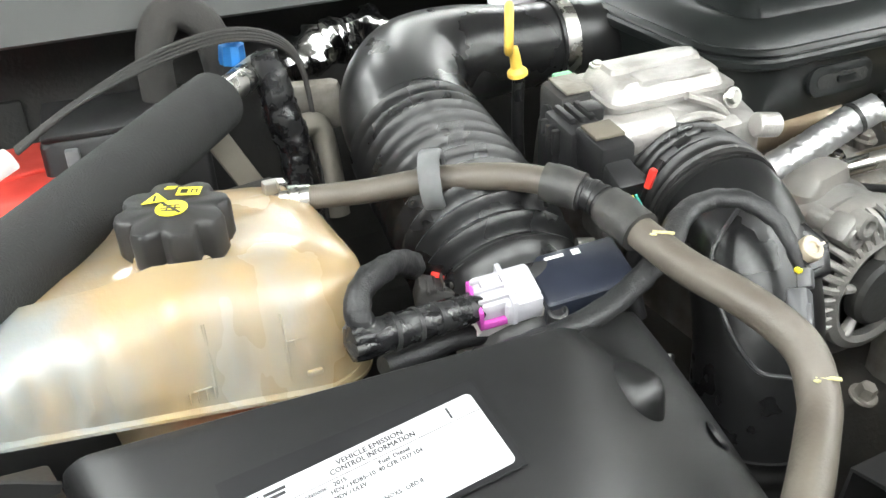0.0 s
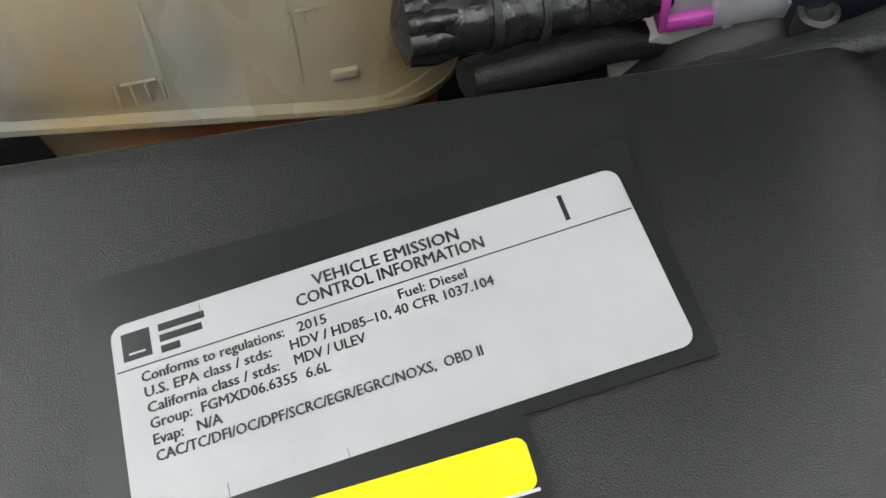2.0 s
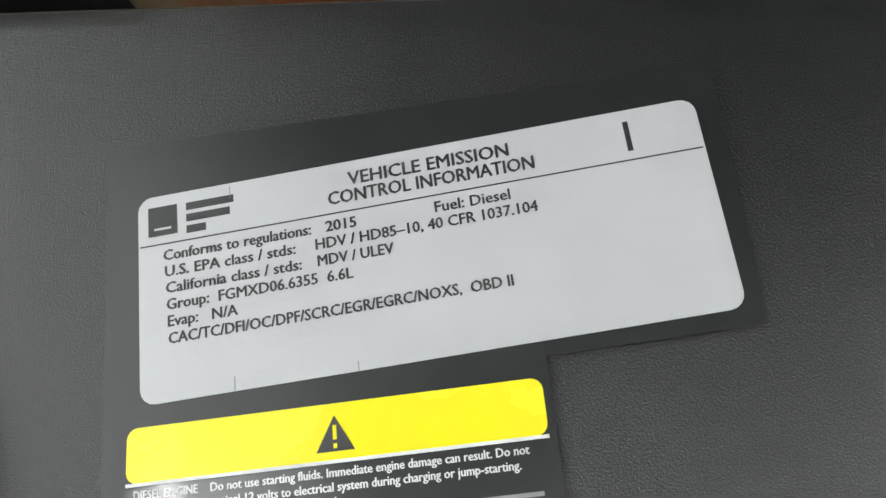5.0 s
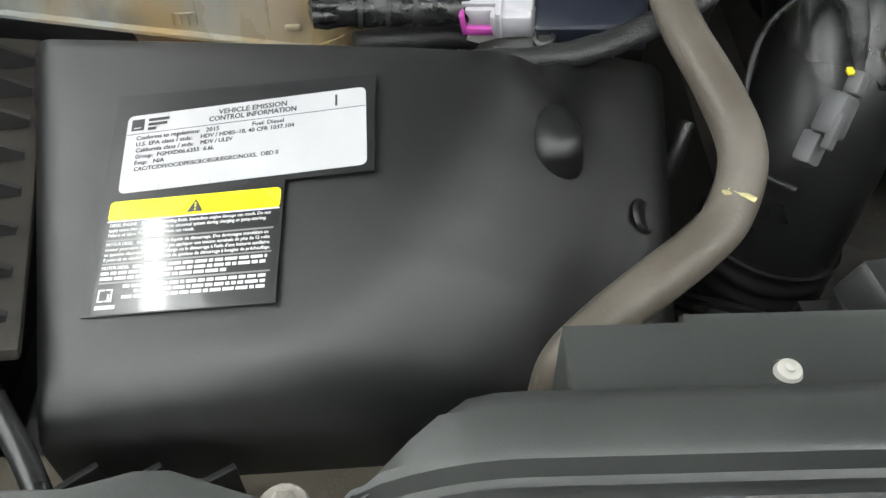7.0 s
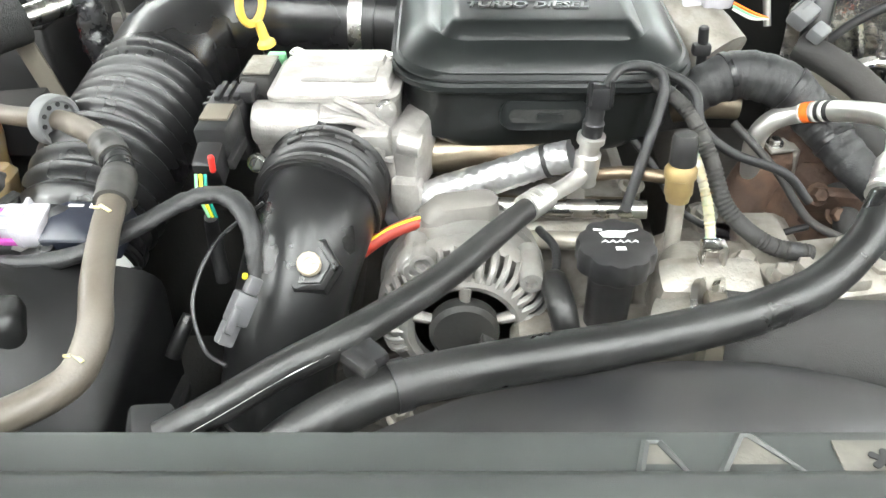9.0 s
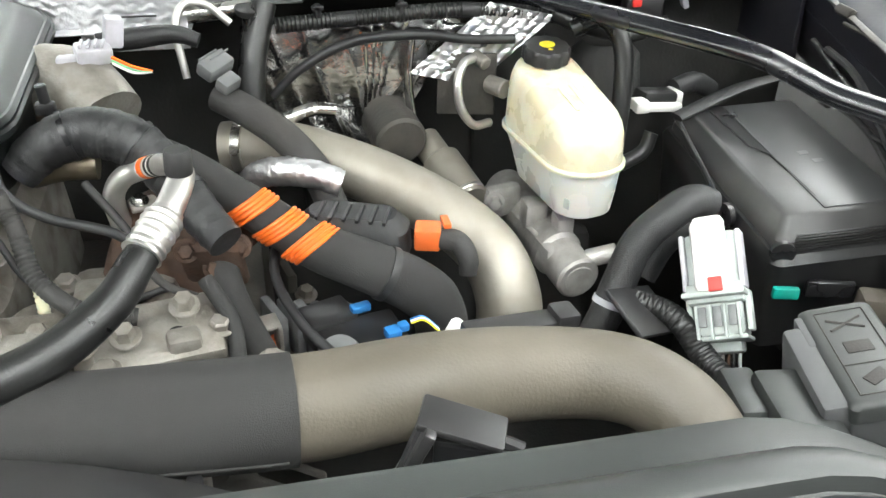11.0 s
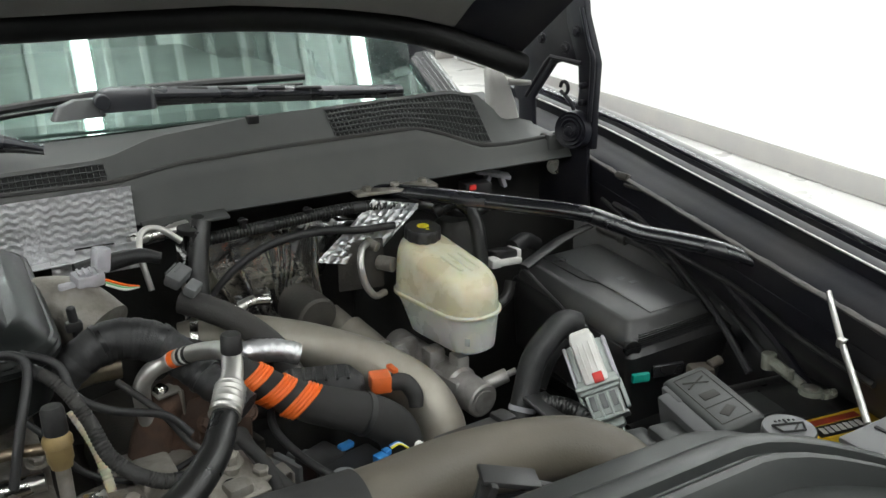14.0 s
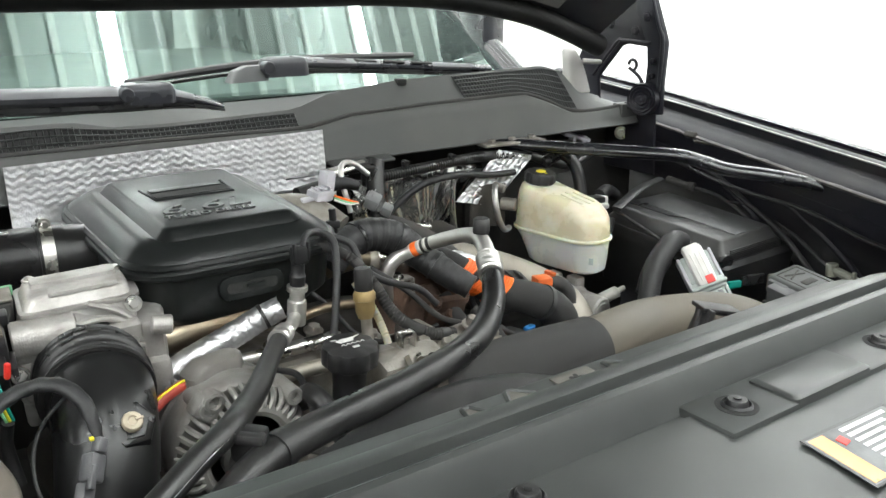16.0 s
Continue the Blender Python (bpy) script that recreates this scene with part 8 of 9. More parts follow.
solo("slanting_loom", tube([(0.29, 0.585, 1.17, 0.013), (0.3, 0.54, 1.13, 0.014), (0.325, 0.48, 1.1, 0.014), (0.345, 0.44, 1.09, 0.013)], 14, 5), FABRIC, "dark sleeved loom dropping between castings", "wiring loom")
solo("cable_trough", join(box((0.55, 0.462, 1.118), (0.1, 0.026, 0.016), 0.004, (0, 4, 8)), box((0.6, 0.468, 1.12), (0.024, 0.028, 0.018), 0.004, (0, 4, 8))), BLACK, "black plastic cable trough behind the charge hose", "cable trough")

# triangular bracket standing on the fan shroud
tb = thing("angled_black_bracket", (0.47, 0.27, 1.13), "black angled plastic bracket with clear inner edge", "bracket")
part("frame_", join(tube([(0.43, 0.27, 1.13, 0.006), (0.455, 0.285, 1.185, 0.006), (0.51, 0.26, 1.168, 0.005)], 8, 1), box((0.475, 0.275, 1.182), (0.055, 0.03, 0.006), 0.002, (0, 12, -22)), box((0.445, 0.28, 1.155), (0.008, 0.03, 0.07), 0.002, (0, 22, -22))), BLACK, tb)
part("web", box((0.48, 0.266, 1.15), (0.05, 0.005, 0.04), 0.002, (0, 0, -22)), BLACK, tb)
tb.location += V(-0.035, -0.046, 0.048)

# ---------------------------------------------------------------- brake system
br = thing("brake_fluid_reservoir", (0.695, 0.76, 1.0), "milky translucent brake fluid reservoir with black cap", "fluid reservoir")
RC = (0.697, 0.764)


def rwarp(x, y, z):
    k = max(0.0, (z - 1.17) / 0.06)
    return (x, y, z + 0.2 * (y - 0.8) * min(1.0, k))


ROT = 8
part("lower_shell", stack([(0.7, 0.75, 1.096, 0.032, 0.07, 0.03), (0.7, 0.751, 1.101, 0.0375, 0.078, 0.035), (0.699, 0.755, 1.125, 0.0415, 0.085, 0.039), (0.698, 0.76, 1.144, 0.0445, 0.091, 0.042), (*RC, 1.156, 0.047, 0.096, 0.044)], ROT, 9), RES_LOW, br)
part("seam_flange", stack([(*RC, 1.1555, 0.049, 0.098, 0.046), (*RC, 1.157, 0.0508, 0.1, 0.047), (*RC, 1.1602, 0.0508, 0.1, 0.047), (*RC, 1.162, 0.049, 0.098, 0.046)], ROT, 9), RES, br)
part("upper_shell", stack([(*RC, 1.161, 0.0475, 0.0965, 0.045), (*RC, 1.185, 0.047, 0.0955, 0.045), (*RC, 1.207, 0.046, 0.094, 0.044), (0.697, 0.765, 1.22, 0.044, 0.091, 0.042), (0.697, 0.766, 1.2295, 0.0405, 0.086, 0.039), (0.697, 0.768, 1.2355, 0.035, 0.078, 0.034), (0.697, 0.77, 1.238, 0.027, 0.066, 0.026)], ROT, 9, rwarp, side=10), RES_TOP, br)
for k in range(3):
    part("moulded_rib", stack([(0.69 + 0.015 * k, 0.735, 1.234, 0.004, 0.03 - 0.004 * abs(k - 1), 0.004), (0.69 + 0.015 * k, 0.735, 1.2392, 0.0032, 0.029 - 0.004 * abs(k - 1), 0.0032), (0.69 + 0.015 * k, 0.735, 1.24, 0.0016, 0.027 - 0.004 * abs(k - 1), 0.0016)], 8, 5, rwarp), RES, br)
part("level_mark", join(box((0.67, 0.66, 1.13), (0.002, 0.008, 0.012), 0.0006, (0, 0, 30))), GREEN_GREY, br, "small pale green sticker")
part("neck", cyl((0.688, 0.822, 1.225), (0.688, 0.82, 1.25), 0.026), RES, br)
bc = V(0.688, 0.82, 1.242)
bcap = part("cap", lathe([(0.0275, 0), (0.0295, 0.002), (0.0295, 0.016), (0.027, 0.019), (0.0001, 0.0195)], bc, bc + V(0, -0.12, 1), 56, 12, 0.07), BLACK, br, "black cap with a yellow symbol")
bm_ = plane_frame(bc + V(0, -0.0024, 0.0198), (0.88, -0.47, 0), (0.47, 0.88, 0.1))
part("yellow_symbol", join(lathe([(0.0065, 0), (0.0095, 0), (0.0095, 0.0004), (0.0065, 0.0004)], bm_ @ V(0, 0, 0), bm_ @ V(0, 0, 1), 24), lathe([(0.0045, 0), (0.0045, 0.0004), (0.0001, 0.0004)], bm_ @ V(0, 0, 0), bm_ @ V(0, 0, 1), 18),
                           prism([(0.004, -0.015), (0.009, -0.015), (0.009, -0.0115), (0.004, -0.0115)], 0.0004, bm_)), YELLOW_INK, bcap)
mc = thing("brake_master_cylinder", (0.69, 0.72, 1.0), "cast aluminium brake master cylinder", "master cylinder")
part("bore", lathe([(0.024, 0), (0.027, 0.003), (0.027, 0.05), (0.031, 0.055), (0.031, 0.07), (0.028, 0.075), (0.028, 0.22)], (0.69, 0.645, 1.035), (0.655, 0.9, 1.05), 32), CAST, mc)
part("end_plug", lathe([(0.018, -0.001), (0.0175, 0.001), (0.005, 0.0), (0.0001, 0.0)], (0.69, 0.644, 1.035), (0.694, 0.6, 1.033), 28), CAST, mc)
part("foot", box((0.69, 0.715, 1.07), (0.022, 0.03, 0.03), 0.005), CAST, mc)
part("foot", box((0.665, 0.75, 1.068), (0.03, 0.03, 0.04), 0.006), CAST, mc)
part("side_port", join(cyl((0.705, 0.665, 1.05), (0.738, 0.655, 1.062), 0.011), cyl((0.735, 0.656, 1.061), (0.752, 0.651, 1.068), 0.005)), CAST, mc)
part("flange", join(box((0.635, 0.79, 1.07), (0.05, 0.02, 0.045), 0.01, (0, 0, 10)), bolt((0.622, 0.777, 1.075), (-0.2, -1, 0.1), 0.009, 0.012)), CAST, mc)
part("casting_web", box((0.665, 0.735, 1.045), (0.03, 0.12, 0.03), 0.008, (0, 0, 8)), CAST, mc)
solo("brake_line", tube([(0.625, 0.83, 1.16, 0.0055), (0.6, 0.815, 1.165, 0.0055), (0.582, 0.81, 1.19, 0.0055), (0.578, 0.815, 1.22, 0.0055), (0.588, 0.83, 1.238, 0.0055), (0.605, 0.85, 1.238, 0.006)], 12, 7), TUBE_ALU, "pale bent brake line", "pipe")
bpn = thing("brake_line_bracket", (0.6, 0.87, 1.15), "dark steel bracket plate with fittings", "bracket")
part("plate", box((0.603, 0.868, 1.198), (0.074, 0.006, 0.082), 0.003, (0, 0, -12)), BLOCK, bpn)
part("fitting", join(cyl((0.61, 0.86, 1.238), (0.62, 0.84, 1.232), 0.008), cyl((0.63, 0.86, 1.2), (0.645, 0.835, 1.2), 0.012)), CAST_DIRTY, bpn)
st = thing("starter_canister", (0.57, 0.83, 1.08), "dull grey metal canisters beside the brake cylinder", "canister")
part("front_can", lathe([(0.024, 0), (0.027, 0.003), (0.027, 0.075), (0.024, 0.078), (0.02, 0.08), (0.02, 0.12)], (0.59, 0.78, 1.075), (0.55, 0.9, 1.12), 28), PIPE_ALU, st)
part("rim", lathe([(0.0275, 0.004), (0.0285, 0.006), (0.0275, 0.01)], (0.59, 0.78, 1.075), (0.55, 0.9, 1.12), 28), STEEL, st)
part("rear_can", lathe([(0.03, 0), (0.034, 0.004), (0.034, 0.08), (0.02, 0.09)], (0.515, 0.84, 1.135), (0.5, 0.95, 1.15), 28), BLOCK, st)

# foil on the bulkhead
def crease(x, z, k):
    return 0.006 * noise.noise(V(x * 28 + k, z * 9, k)) + 0.004 * noise.noise(V(x * 70, z * 40 + k, 3.0))


rows = []
for i in range(121):
    x = 0.33 + 0.285 * i / 120
    top = 1.272 if x < 0.52 else 1.272 - 0.02 * (x - 0.52)
    low = 1.08 if x < 0.49 else 1.08 + 1.6 * (x - 0.49)
    low = min(low, top - 0.02)
    col = []
    for j in range(81):
        z = top - (top - low) * j / 80
        w = max(0.0, min(1.0, (x - 0.475) / 0.03))
        q = (0.93 * x + 0.3 * z) * (1 - w) + (0.8 * x - 0.6 * z) * w
        fold = 0.0036 * (1 - abs(math.sin(q * 95 + 2.2 * noise.noise(V(x * 9, z * 9, 0))))) ** 2 * (0.6 + 0.8 * noise.noise(V(x * 20, z * 20, 3)))
        col.append((x, 0.9 - fold + 0.12 * crease(x, z, 1.7) + 0.03 * (j / 80 - 0.5) ** 2, z))
    rows.append(col)
solo("bulkhead_foil_shield", thick(loft(rows), 0.001), CRUMPLE, "draped silver foil shield on the bulkhead", "heat shield")
rows = []
for i in range(41):
    t = i / 40
    rows.append([(0.53 + 0.1 * t + 0.085 * j / 30, 0.872 + 0.5 * crease(t, j / 30, 5.0) - 0.0025 * abs(math.sin(j * 0.7 + t * 3)), 1.215 + 0.085 * t - 0.02 * j / 30) for j in range(31)])
solo("foil_flap", thick(loft(rows), 0.001), FOIL, "bright foil flap below the cowl", "heat shield")
solo("foil_seam", tube([(0.535, 0.885, 1.255, 0.005), (0.53, 0.88, 1.2, 0.006), (0.54, 0.88, 1.13, 0.007)], 10, 5), CRUMPLE, "folded edge of the foil shield", "foil edge")

# looms along the bulkhead
conduit = thing("ribbed_conduit", (0.55, 0.875, 1.28), "ribbed black conduit clipped along the bulkhead", "wiring loom")
CD = [(0.37, 0.875, 1.281, 0.0095), (0.42, 0.874, 1.284, 0.0092), (0.5, 0.874, 1.288, 0.009), (0.58, 0.876, 1.291, 0.009), (0.66, 0.878, 1.285, 0.009), (0.73, 0.882, 1.274, 0.009)]
part("conduit", tube(CD, 16, 7, shape=lambda s: 1 + 0.09 * math.cos(s * 1250)), RUBBER, conduit)
for f in (0.2, 0.62):
    part("tape_wrap", tube(along(CD, f, f + 0.06, grow=1.06, steps=4), 16, 2), TAPE, conduit)
solo("thin_bulkhead_cable", tube([(0.36, 0.86, 1.2, 0.005), (0.4, 0.86, 1.235, 0.006), (0.46, 0.862, 1.262, 0.0065), (0.54, 0.864, 1.266, 0.0065), (0.6, 0.862, 1.258, 0.006), (0.66, 0.86, 1.256, 0.006)], 10, 6), TAPE, "thin taped cable below the conduit", "wiring loom")
for x in (0.42, 0.52):
    part("clip", join(box((x, 0.872, 1.297), (0.008, 0.012, 0.016), 0.002), box((x, 0.87, 1.301), (0.014, 0.008, 0.005), 0.001)), BLACK, conduit)
rh = thing("reservoir_hoses", (0.78, 0.86, 1.2), "black hoses arching behind the brake reservoir", "hose")
part("arch_hose", tube([(0.735, 0.86, 1.265, 0.011), (0.77, 0.85, 1.28, 0.012), (0.79, 0.83, 1.255, 0.012), (0.79, 0.81, 1.2, 0.012), (0.78, 0.79, 1.13, 0.012)], 14, 6), RUBBER, rh)
part("cross_hose", tube([(0.71, 0.875, 1.28, 0.008), (0.76, 0.87, 1.262, 0.009), (0.82, 0.87, 1.25, 0.009), (0.87, 0.875, 1.265, 0.008)], 12, 6), RUBBER, rh)
part("vacuum_stub", tube([(0.765, 0.735, 1.135, 0.009), (0.795, 0.74, 1.148, 0.009), (0.805, 0.745, 1.17, 0.009)], 12, 5), RUBBER, rh)
solo("vacuum_pump_dome", stack([(0.8, 0.9, 1.17, 0.05, 0.04, 0.03), (0.8, 0.9, 1.22, 0.045, 0.035, 0.03), (0.8, 0.9, 1.235, 0.03, 0.025, 0.02)]), GRIME, "dark brake servo dome behind the reservoir", "brake servo")
wj = thing("relay_bracket", (0.88, 0.95, 1.25), "grey bracket with red-tabbed relay below the cowl", "relay")
part("relay", box((0.862, 0.938, 1.262), (0.05, 0.04, 0.04), 0.005, (0, 0, -10)), BLACK, wj)
part("bracket", join(box((0.91, 0.955, 1.285), (0.07, 0.02, 0.008), 0.002, (10, 15, -10)), box((0.89, 0.95, 1.265), (0.008, 0.02, 0.045), 0.002, (0, 20, -10)), box((0.93, 0.955, 1.272), (0.008, 0.02, 0.03), 0.002, (0, -20, -10))), GREY_PL, wj)
part("red_tab", box((0.846, 0.92, 1.276), (0.013, 0.006, 0.01), 0.002), RED, wj)

# driver side brace
dbr = thing("diagonal_brace", (0.85, 0.65, 1.2), "glossy black diagonal brace tube from cowl to wing", "brace bar")
DB = [(0.62, 0.93, 1.302, 0.012), (0.7, 0.875, 1.3, 0.0135), (0.79, 0.735, 1.302, 0.0135), (0.85, 0.638, 1.303, 0.0135), (0.88, 0.598, 1.293, 0.0135), (0.905, 0.562, 1.283, 0.0135), (0.94, 0.51, 1.279, 0.0135), (0.968, 0.46, 1.274, 0.0125), (0.985, 0.425, 1.266, 0.009), (0.995, 0.395, 1.258, 0.005)]
part("tube", tube(DB, 22, 7, flat=0.9), PAINT_BLACK, dbr)
part("flat_end", box((1.0, 0.385, 1.255), (0.03, 0.05, 0.005), 0.002, (5, 0, 20)), PAINT_BLACK, dbr)
solo("brace_foot", join(box((0.68, 0.9, 1.306), (0.14, 0.05, 0.006), 0.002, (0, 0, -5)), *[bolt((0.63 + 0.05 * k, 0.893, 1.308), (0, 0, 1), 0.008, 0.008) for k in range(3)]), CAST_DIRTY, "bolted foot plate of the brace below the cowl", "bracket")

# ---------------------------------------------------------------- fuse box
fb = thing("fuse_box", (0.91, 0.62, 1.0), "black fuse box with a ridged sloping lid", "fuse box")
FM = plane_frame((0.938, 0.66, 1.166), (1.0, -0.05, 0.05), (0.12, 0.98, 0.05))
fwp = lambda x, y, z: FM @ V(x, y, z)
part("base", stack([(0.005, 0.0, -0.15, 0.09, 0.15, 0.012), (0.008, -0.004, -0.05, 0.098, 0.156, 0.012), (0.008, -0.004, -0.032, 0.1, 0.158, 0.012), (0.006, -0.002, -0.024, 0.094, 0.152, 0.012)], warp=fwp), BLACK, fb)
flid = part("lid", stack([(0, -0.002, -0.028, 0.084, 0.146, 0.01), (0, -0.002, -0.014, 0.083, 0.145, 0.01), (0, 0.0, -0.008, 0.078, 0.138, 0.01), (0, 0.0, 0.006, 0.072, 0.13, 0.01), (0, 0.0, 0.0085, 0.069, 0.127, 0.009)], warp=fwp), DUSTY, fb, "dusty black lid with fine ridges")
for k in range(7):
    part("ridge", moved(box((0.0, -0.1475, -0.026 + 0.0035 * k), (0.13, 0.003, 0.0014), 0.0004), FM), BLACK, flid)
part("panel", moved(box((0.0215, 0.0, 0.0092), (0.092, 0.246, 0.0015), 0.0006), FM), LID_GREY, flid, "dusty raised panel on the lid")
part("moulded_line", join(*[moved(tube(q, 6, 1), FM) for q in ([(-0.045, 0.12, 0.009, 0.0012), (-0.04, 0.02, 0.009, 0.0012)], [(-0.04, 0.02, 0.009, 0.0012), (-0.026, -0.005, 0.009, 0.0012)], [(-0.026, -0.005, 0.009, 0.0012), (-0.023, -0.05, 0.009, 0.0012)], [(-0.023, -0.05, 0.009, 0.0012), (-0.022, -0.1, 0.009, 0.0012)])]), GAP, flid)
part("moulded_mark", join(*[moved(box(q, (0.012, 0.008, 0.0006), 0), FM) for q in ((0.012, -0.01, 0.0104), (0.02, -0.03, 0.0104), (-0.005, -0.098, 0.0094))]), MIDGREY, flid)
part("latch_arm", join(moved(tube([(-0.088, 0.12, 0.004, 0.004), (-0.092, 0.06, -0.006, 0.0035), (-0.096, -0.01, -0.018, 0.0035), (-0.098, -0.05, -0.036, 0.004)], 8, 5), FM), moved(tube([(-0.092, 0.11, 0.008, 0.011), (0.0, 0.14, 0.024, 0.011), (0.075, 0.155, 0.03, 0.009)], 10, 4, flat=0.4), FM)), BLACK, fb)
part("hook", moved(lathe([(0.008, 0), (0.014, 0), (0.014, 0.006), (0.008, 0.006)], (-0.094, -0.06, -0.03), (-0.2, -0.07, -0.03), 22), FM), BLACK_GLOSS, fb)
part("front_hook", moved(lathe([(0.007, 0), (0.013, 0), (0.013, 0.006), (0.007, 0.006)], (-0.08, -0.15, -0.02), (-0.1, -0.25, -0.02), 22), FM), BLACK_GLOSS, fb)
part("teal_clip", box((0.85, 0.49, 1.1), (0.027, 0.008, 0.013), 0.002, (0, 0, -14)), TEAL, fb, "teal locking clip")
part("front_slot", box((0.9, 0.488, 1.1), (0.05, 0.008, 0.018), 0.002, (0, 0, -14)), BLACK_GLOSS, fb)
wc = thing("white_lever_plug", (0.845, 0.83, 1.17), "white and black lever plug", "plug")
part("white_shell", join(box((0.845, 0.828, 1.17), (0.075, 0.03, 0.012), 0.004, (0, 8, 12)), box((0.82, 0.815, 1.176), (0.02, 0.025, 0.016), 0.004), box((0.88, 0.842, 1.174), (0.012, 0.03, 0.02), 0.003)), WHITE, wc)
part("black_core", box((0.85, 0.835, 1.18), (0.055, 0.028, 0.016), 0.005, (0, 8, 12)), BLACK, wc)
part("lead", tube([(0.88, 0.848, 1.182, 0.013), (0.915, 0.86, 1.185, 0.014), (0.945, 0.865, 1.17, 0.013)], 14, 4), TAPE, wc)

# grey lever connector with its loom
gc = thing("grey_lever_connector", (0.765, 0.49, 1.06), "tall grey electrical connector with white lever and red lock", "plug")
GM_ = plane_frame((0.766, 0.483, 1.116), (0.78, -0.5, 0.38), (0.1, 0.66, 0.68)) @ Matrix.Diagonal((1.12, 1.0, 1.15, 1))
part("lower_body", moved(join(box((0, -0.024, -0.012), (0.042, 0.04, 0.036), 0.004), box((0.0, -0.05, -0.022), (0.03, 0.018, 0.022), 0.004), box((0, -0.002, -0.002), (0.05, 0.02, 0.03), 0.003)), GM_), GREEN_GREY, gc)
part("upper_body", moved(join(box((0, 0.03, -0.006), (0.046, 0.06, 0.03), 0.005), *[box((-0.018 + 0.012 * k, -0.03, 0.007), (0.003, 0.034, 0.004), 0.001) for k in range(4)]), GM_), GREEN_GREY, gc)
part("collar", moved(join(box((0, -0.004, 0.004), (0.054, 0.006, 0.036), 0.002), box((0, -0.046, -0.01), (0.048, 0.005, 0.034), 0.002)), GM_), GREEN_GREY, gc)
for k in range(3):
    part("window", moved(box((-0.013 + 0.013 * k, -0.025, 0.0085), (0.007, 0.02, 0.002), 0.0005), GM_), MIDGREY, gc)
for sx in (-1, 1):
    part("side_latch", moved(box((sx * 0.0255, -0.02, -0.006), (0.005, 0.04, 0.014), 0.0015), GM_), GREEN_GREY, gc)
    part("side_rail", moved(box((sx * 0.0245, 0.03, 0.002), (0.005, 0.058, 0.02), 0.002), GM_), GREY_PL, gc)
lev = part("white_lever", moved(join(box((0, 0.034, 0.014), (0.03, 0.074, 0.018), 0.007), box((0.0, 0.07, 0.006), (0.026, 0.01, 0.02), 0.004), *[box((-0.007 + 0.007 * k, 0.03, 0.0235), (0.002, 0.05, 0.003), 0.0008) for k in range(3)]), GM_), WHITE, gc)
part("red_lock", moved(box((0.004, 0.004, 0.0235), (0.012, 0.014, 0.004), 0.001), GM_), RED, lev)
for k in range(5):
    a = GM_ @ V(-0.01 + 0.005 * k, -0.058, -0.024)
    part("wire", tube([(*a, 0.0016), (*(a + V(-0.002, -0.01, -0.015)), 0.0016), (*(a + V(0.006, -0.012, -0.035)), 0.0016)], 6, 4), (MIDGREY, WHITE, RUST, BLACK, GREEN_GREY)[k], gc)
cl = thing("connector_loom", (0.72, 0.55, 1.0), "black taped loom curving down with a pale tie", "wiring loom")
part("loom", tube([(0.79, 0.56, 1.17, 0.017), (0.768, 0.562, 1.176, 0.018), (0.738, 0.555, 1.165, 0.018), (0.708, 0.55, 1.14, 0.018), (0.688, 0.54, 1.1, 0.018), (0.672, 0.53, 1.065, 0.018), (0.65, 0.52, 1.03, 0.018)], 18, 6), TAPE, cl)
part("second_loom", tube([(0.79, 0.6, 1.13, 0.018), (0.755, 0.59, 1.115, 0.02), (0.73, 0.58, 1.08, 0.02)], 16, 5), TAPE, cl)
part("tie", tube([(0.68, 0.535, 1.083, 0.0192), (0.6775, 0.5335, 1.077, 0.0192)], 20, 2), GREY_PL, cl)
part("front_loom", tube([(0.7, 0.52, 1.09, 0.012), (0.73, 0.49, 1.085, 0.0125), (0.745, 0.45, 1.065, 0.0125), (0.755, 0.41, 1.06, 0.012), (0.78, 0.37, 1.06, 0.012)], 14, 6, shape=lambda s: 1 + 0.04 * math.cos(s * 1300)), RUBBER, cl)
solo("angled_cable_shelf", box((0.7, 0.5, 1.09), (0.08, 0.06, 0.006), 0.002, (25, 20, 30)), BLACK, "small black angled cable shelf", "bracket")

# ---------------------------------------------------------------- driver battery
bt = thing("driver_battery", (0.89, 0.3, 0.95), "black battery with yellow and red label and worn terminal clamp", "battery")
BM = plane_frame((0.922, 0.313, 1.094), (0.985, -0.17, 0.0), (0.17, 0.985, 0.0))
part("case", moved(box((0.0, 0.0, -0.1), (0.24, 0.17, 0.2), 0.006), BM), BLACK, bt)
part("lid", moved(join(box((0.0, 0.0, 0.002), (0.236, 0.166, 0.012), 0.004), box((0.0, 0.02, 0.009), (0.16, 0.08, 0.006), 0.003)), BM), BLACK, bt)
part("cell_strip", moved(box((-0.03, 0.033, 0.0105), (0.09, 0.056, 0.006), 0.003), BM), COVER_GREY, bt)
part("lid_groove", moved(tube([(0.022, 0.066, 0.0085, 0.0012), (0.022, 0.03, 0.0085, 0.0012), (0.034, 0.012, 0.0085, 0.0012), (0.05, 0.006, 0.0085, 0.0012), (0.054, -0.012, 0.0085, 0.0012)], 6, 3), BM), GAP, bt)
part("rear_rim", moved(box((-0.01, 0.08, 0.011), (0.2, 0.006, 0.01), 0.002), BM), BLACK, bt)
blab = part("yellow_label", moved(box((0.035, -0.05, 0.0088), (0.16, 0.062, 0.001), 0), BM), GOLD_LABEL, bt, "golden yellow label with red and black panels")
part("red_panel", moved(box((0.055, -0.031, 0.0096), (0.085, 0.011, 0.001), 0), BM), RUST_RED, blab)
part("black_panel", moved(box((0.055, -0.05, 0.0096), (0.085, 0.022, 0.001), 0), BM), LABEL_BLACK, blab)
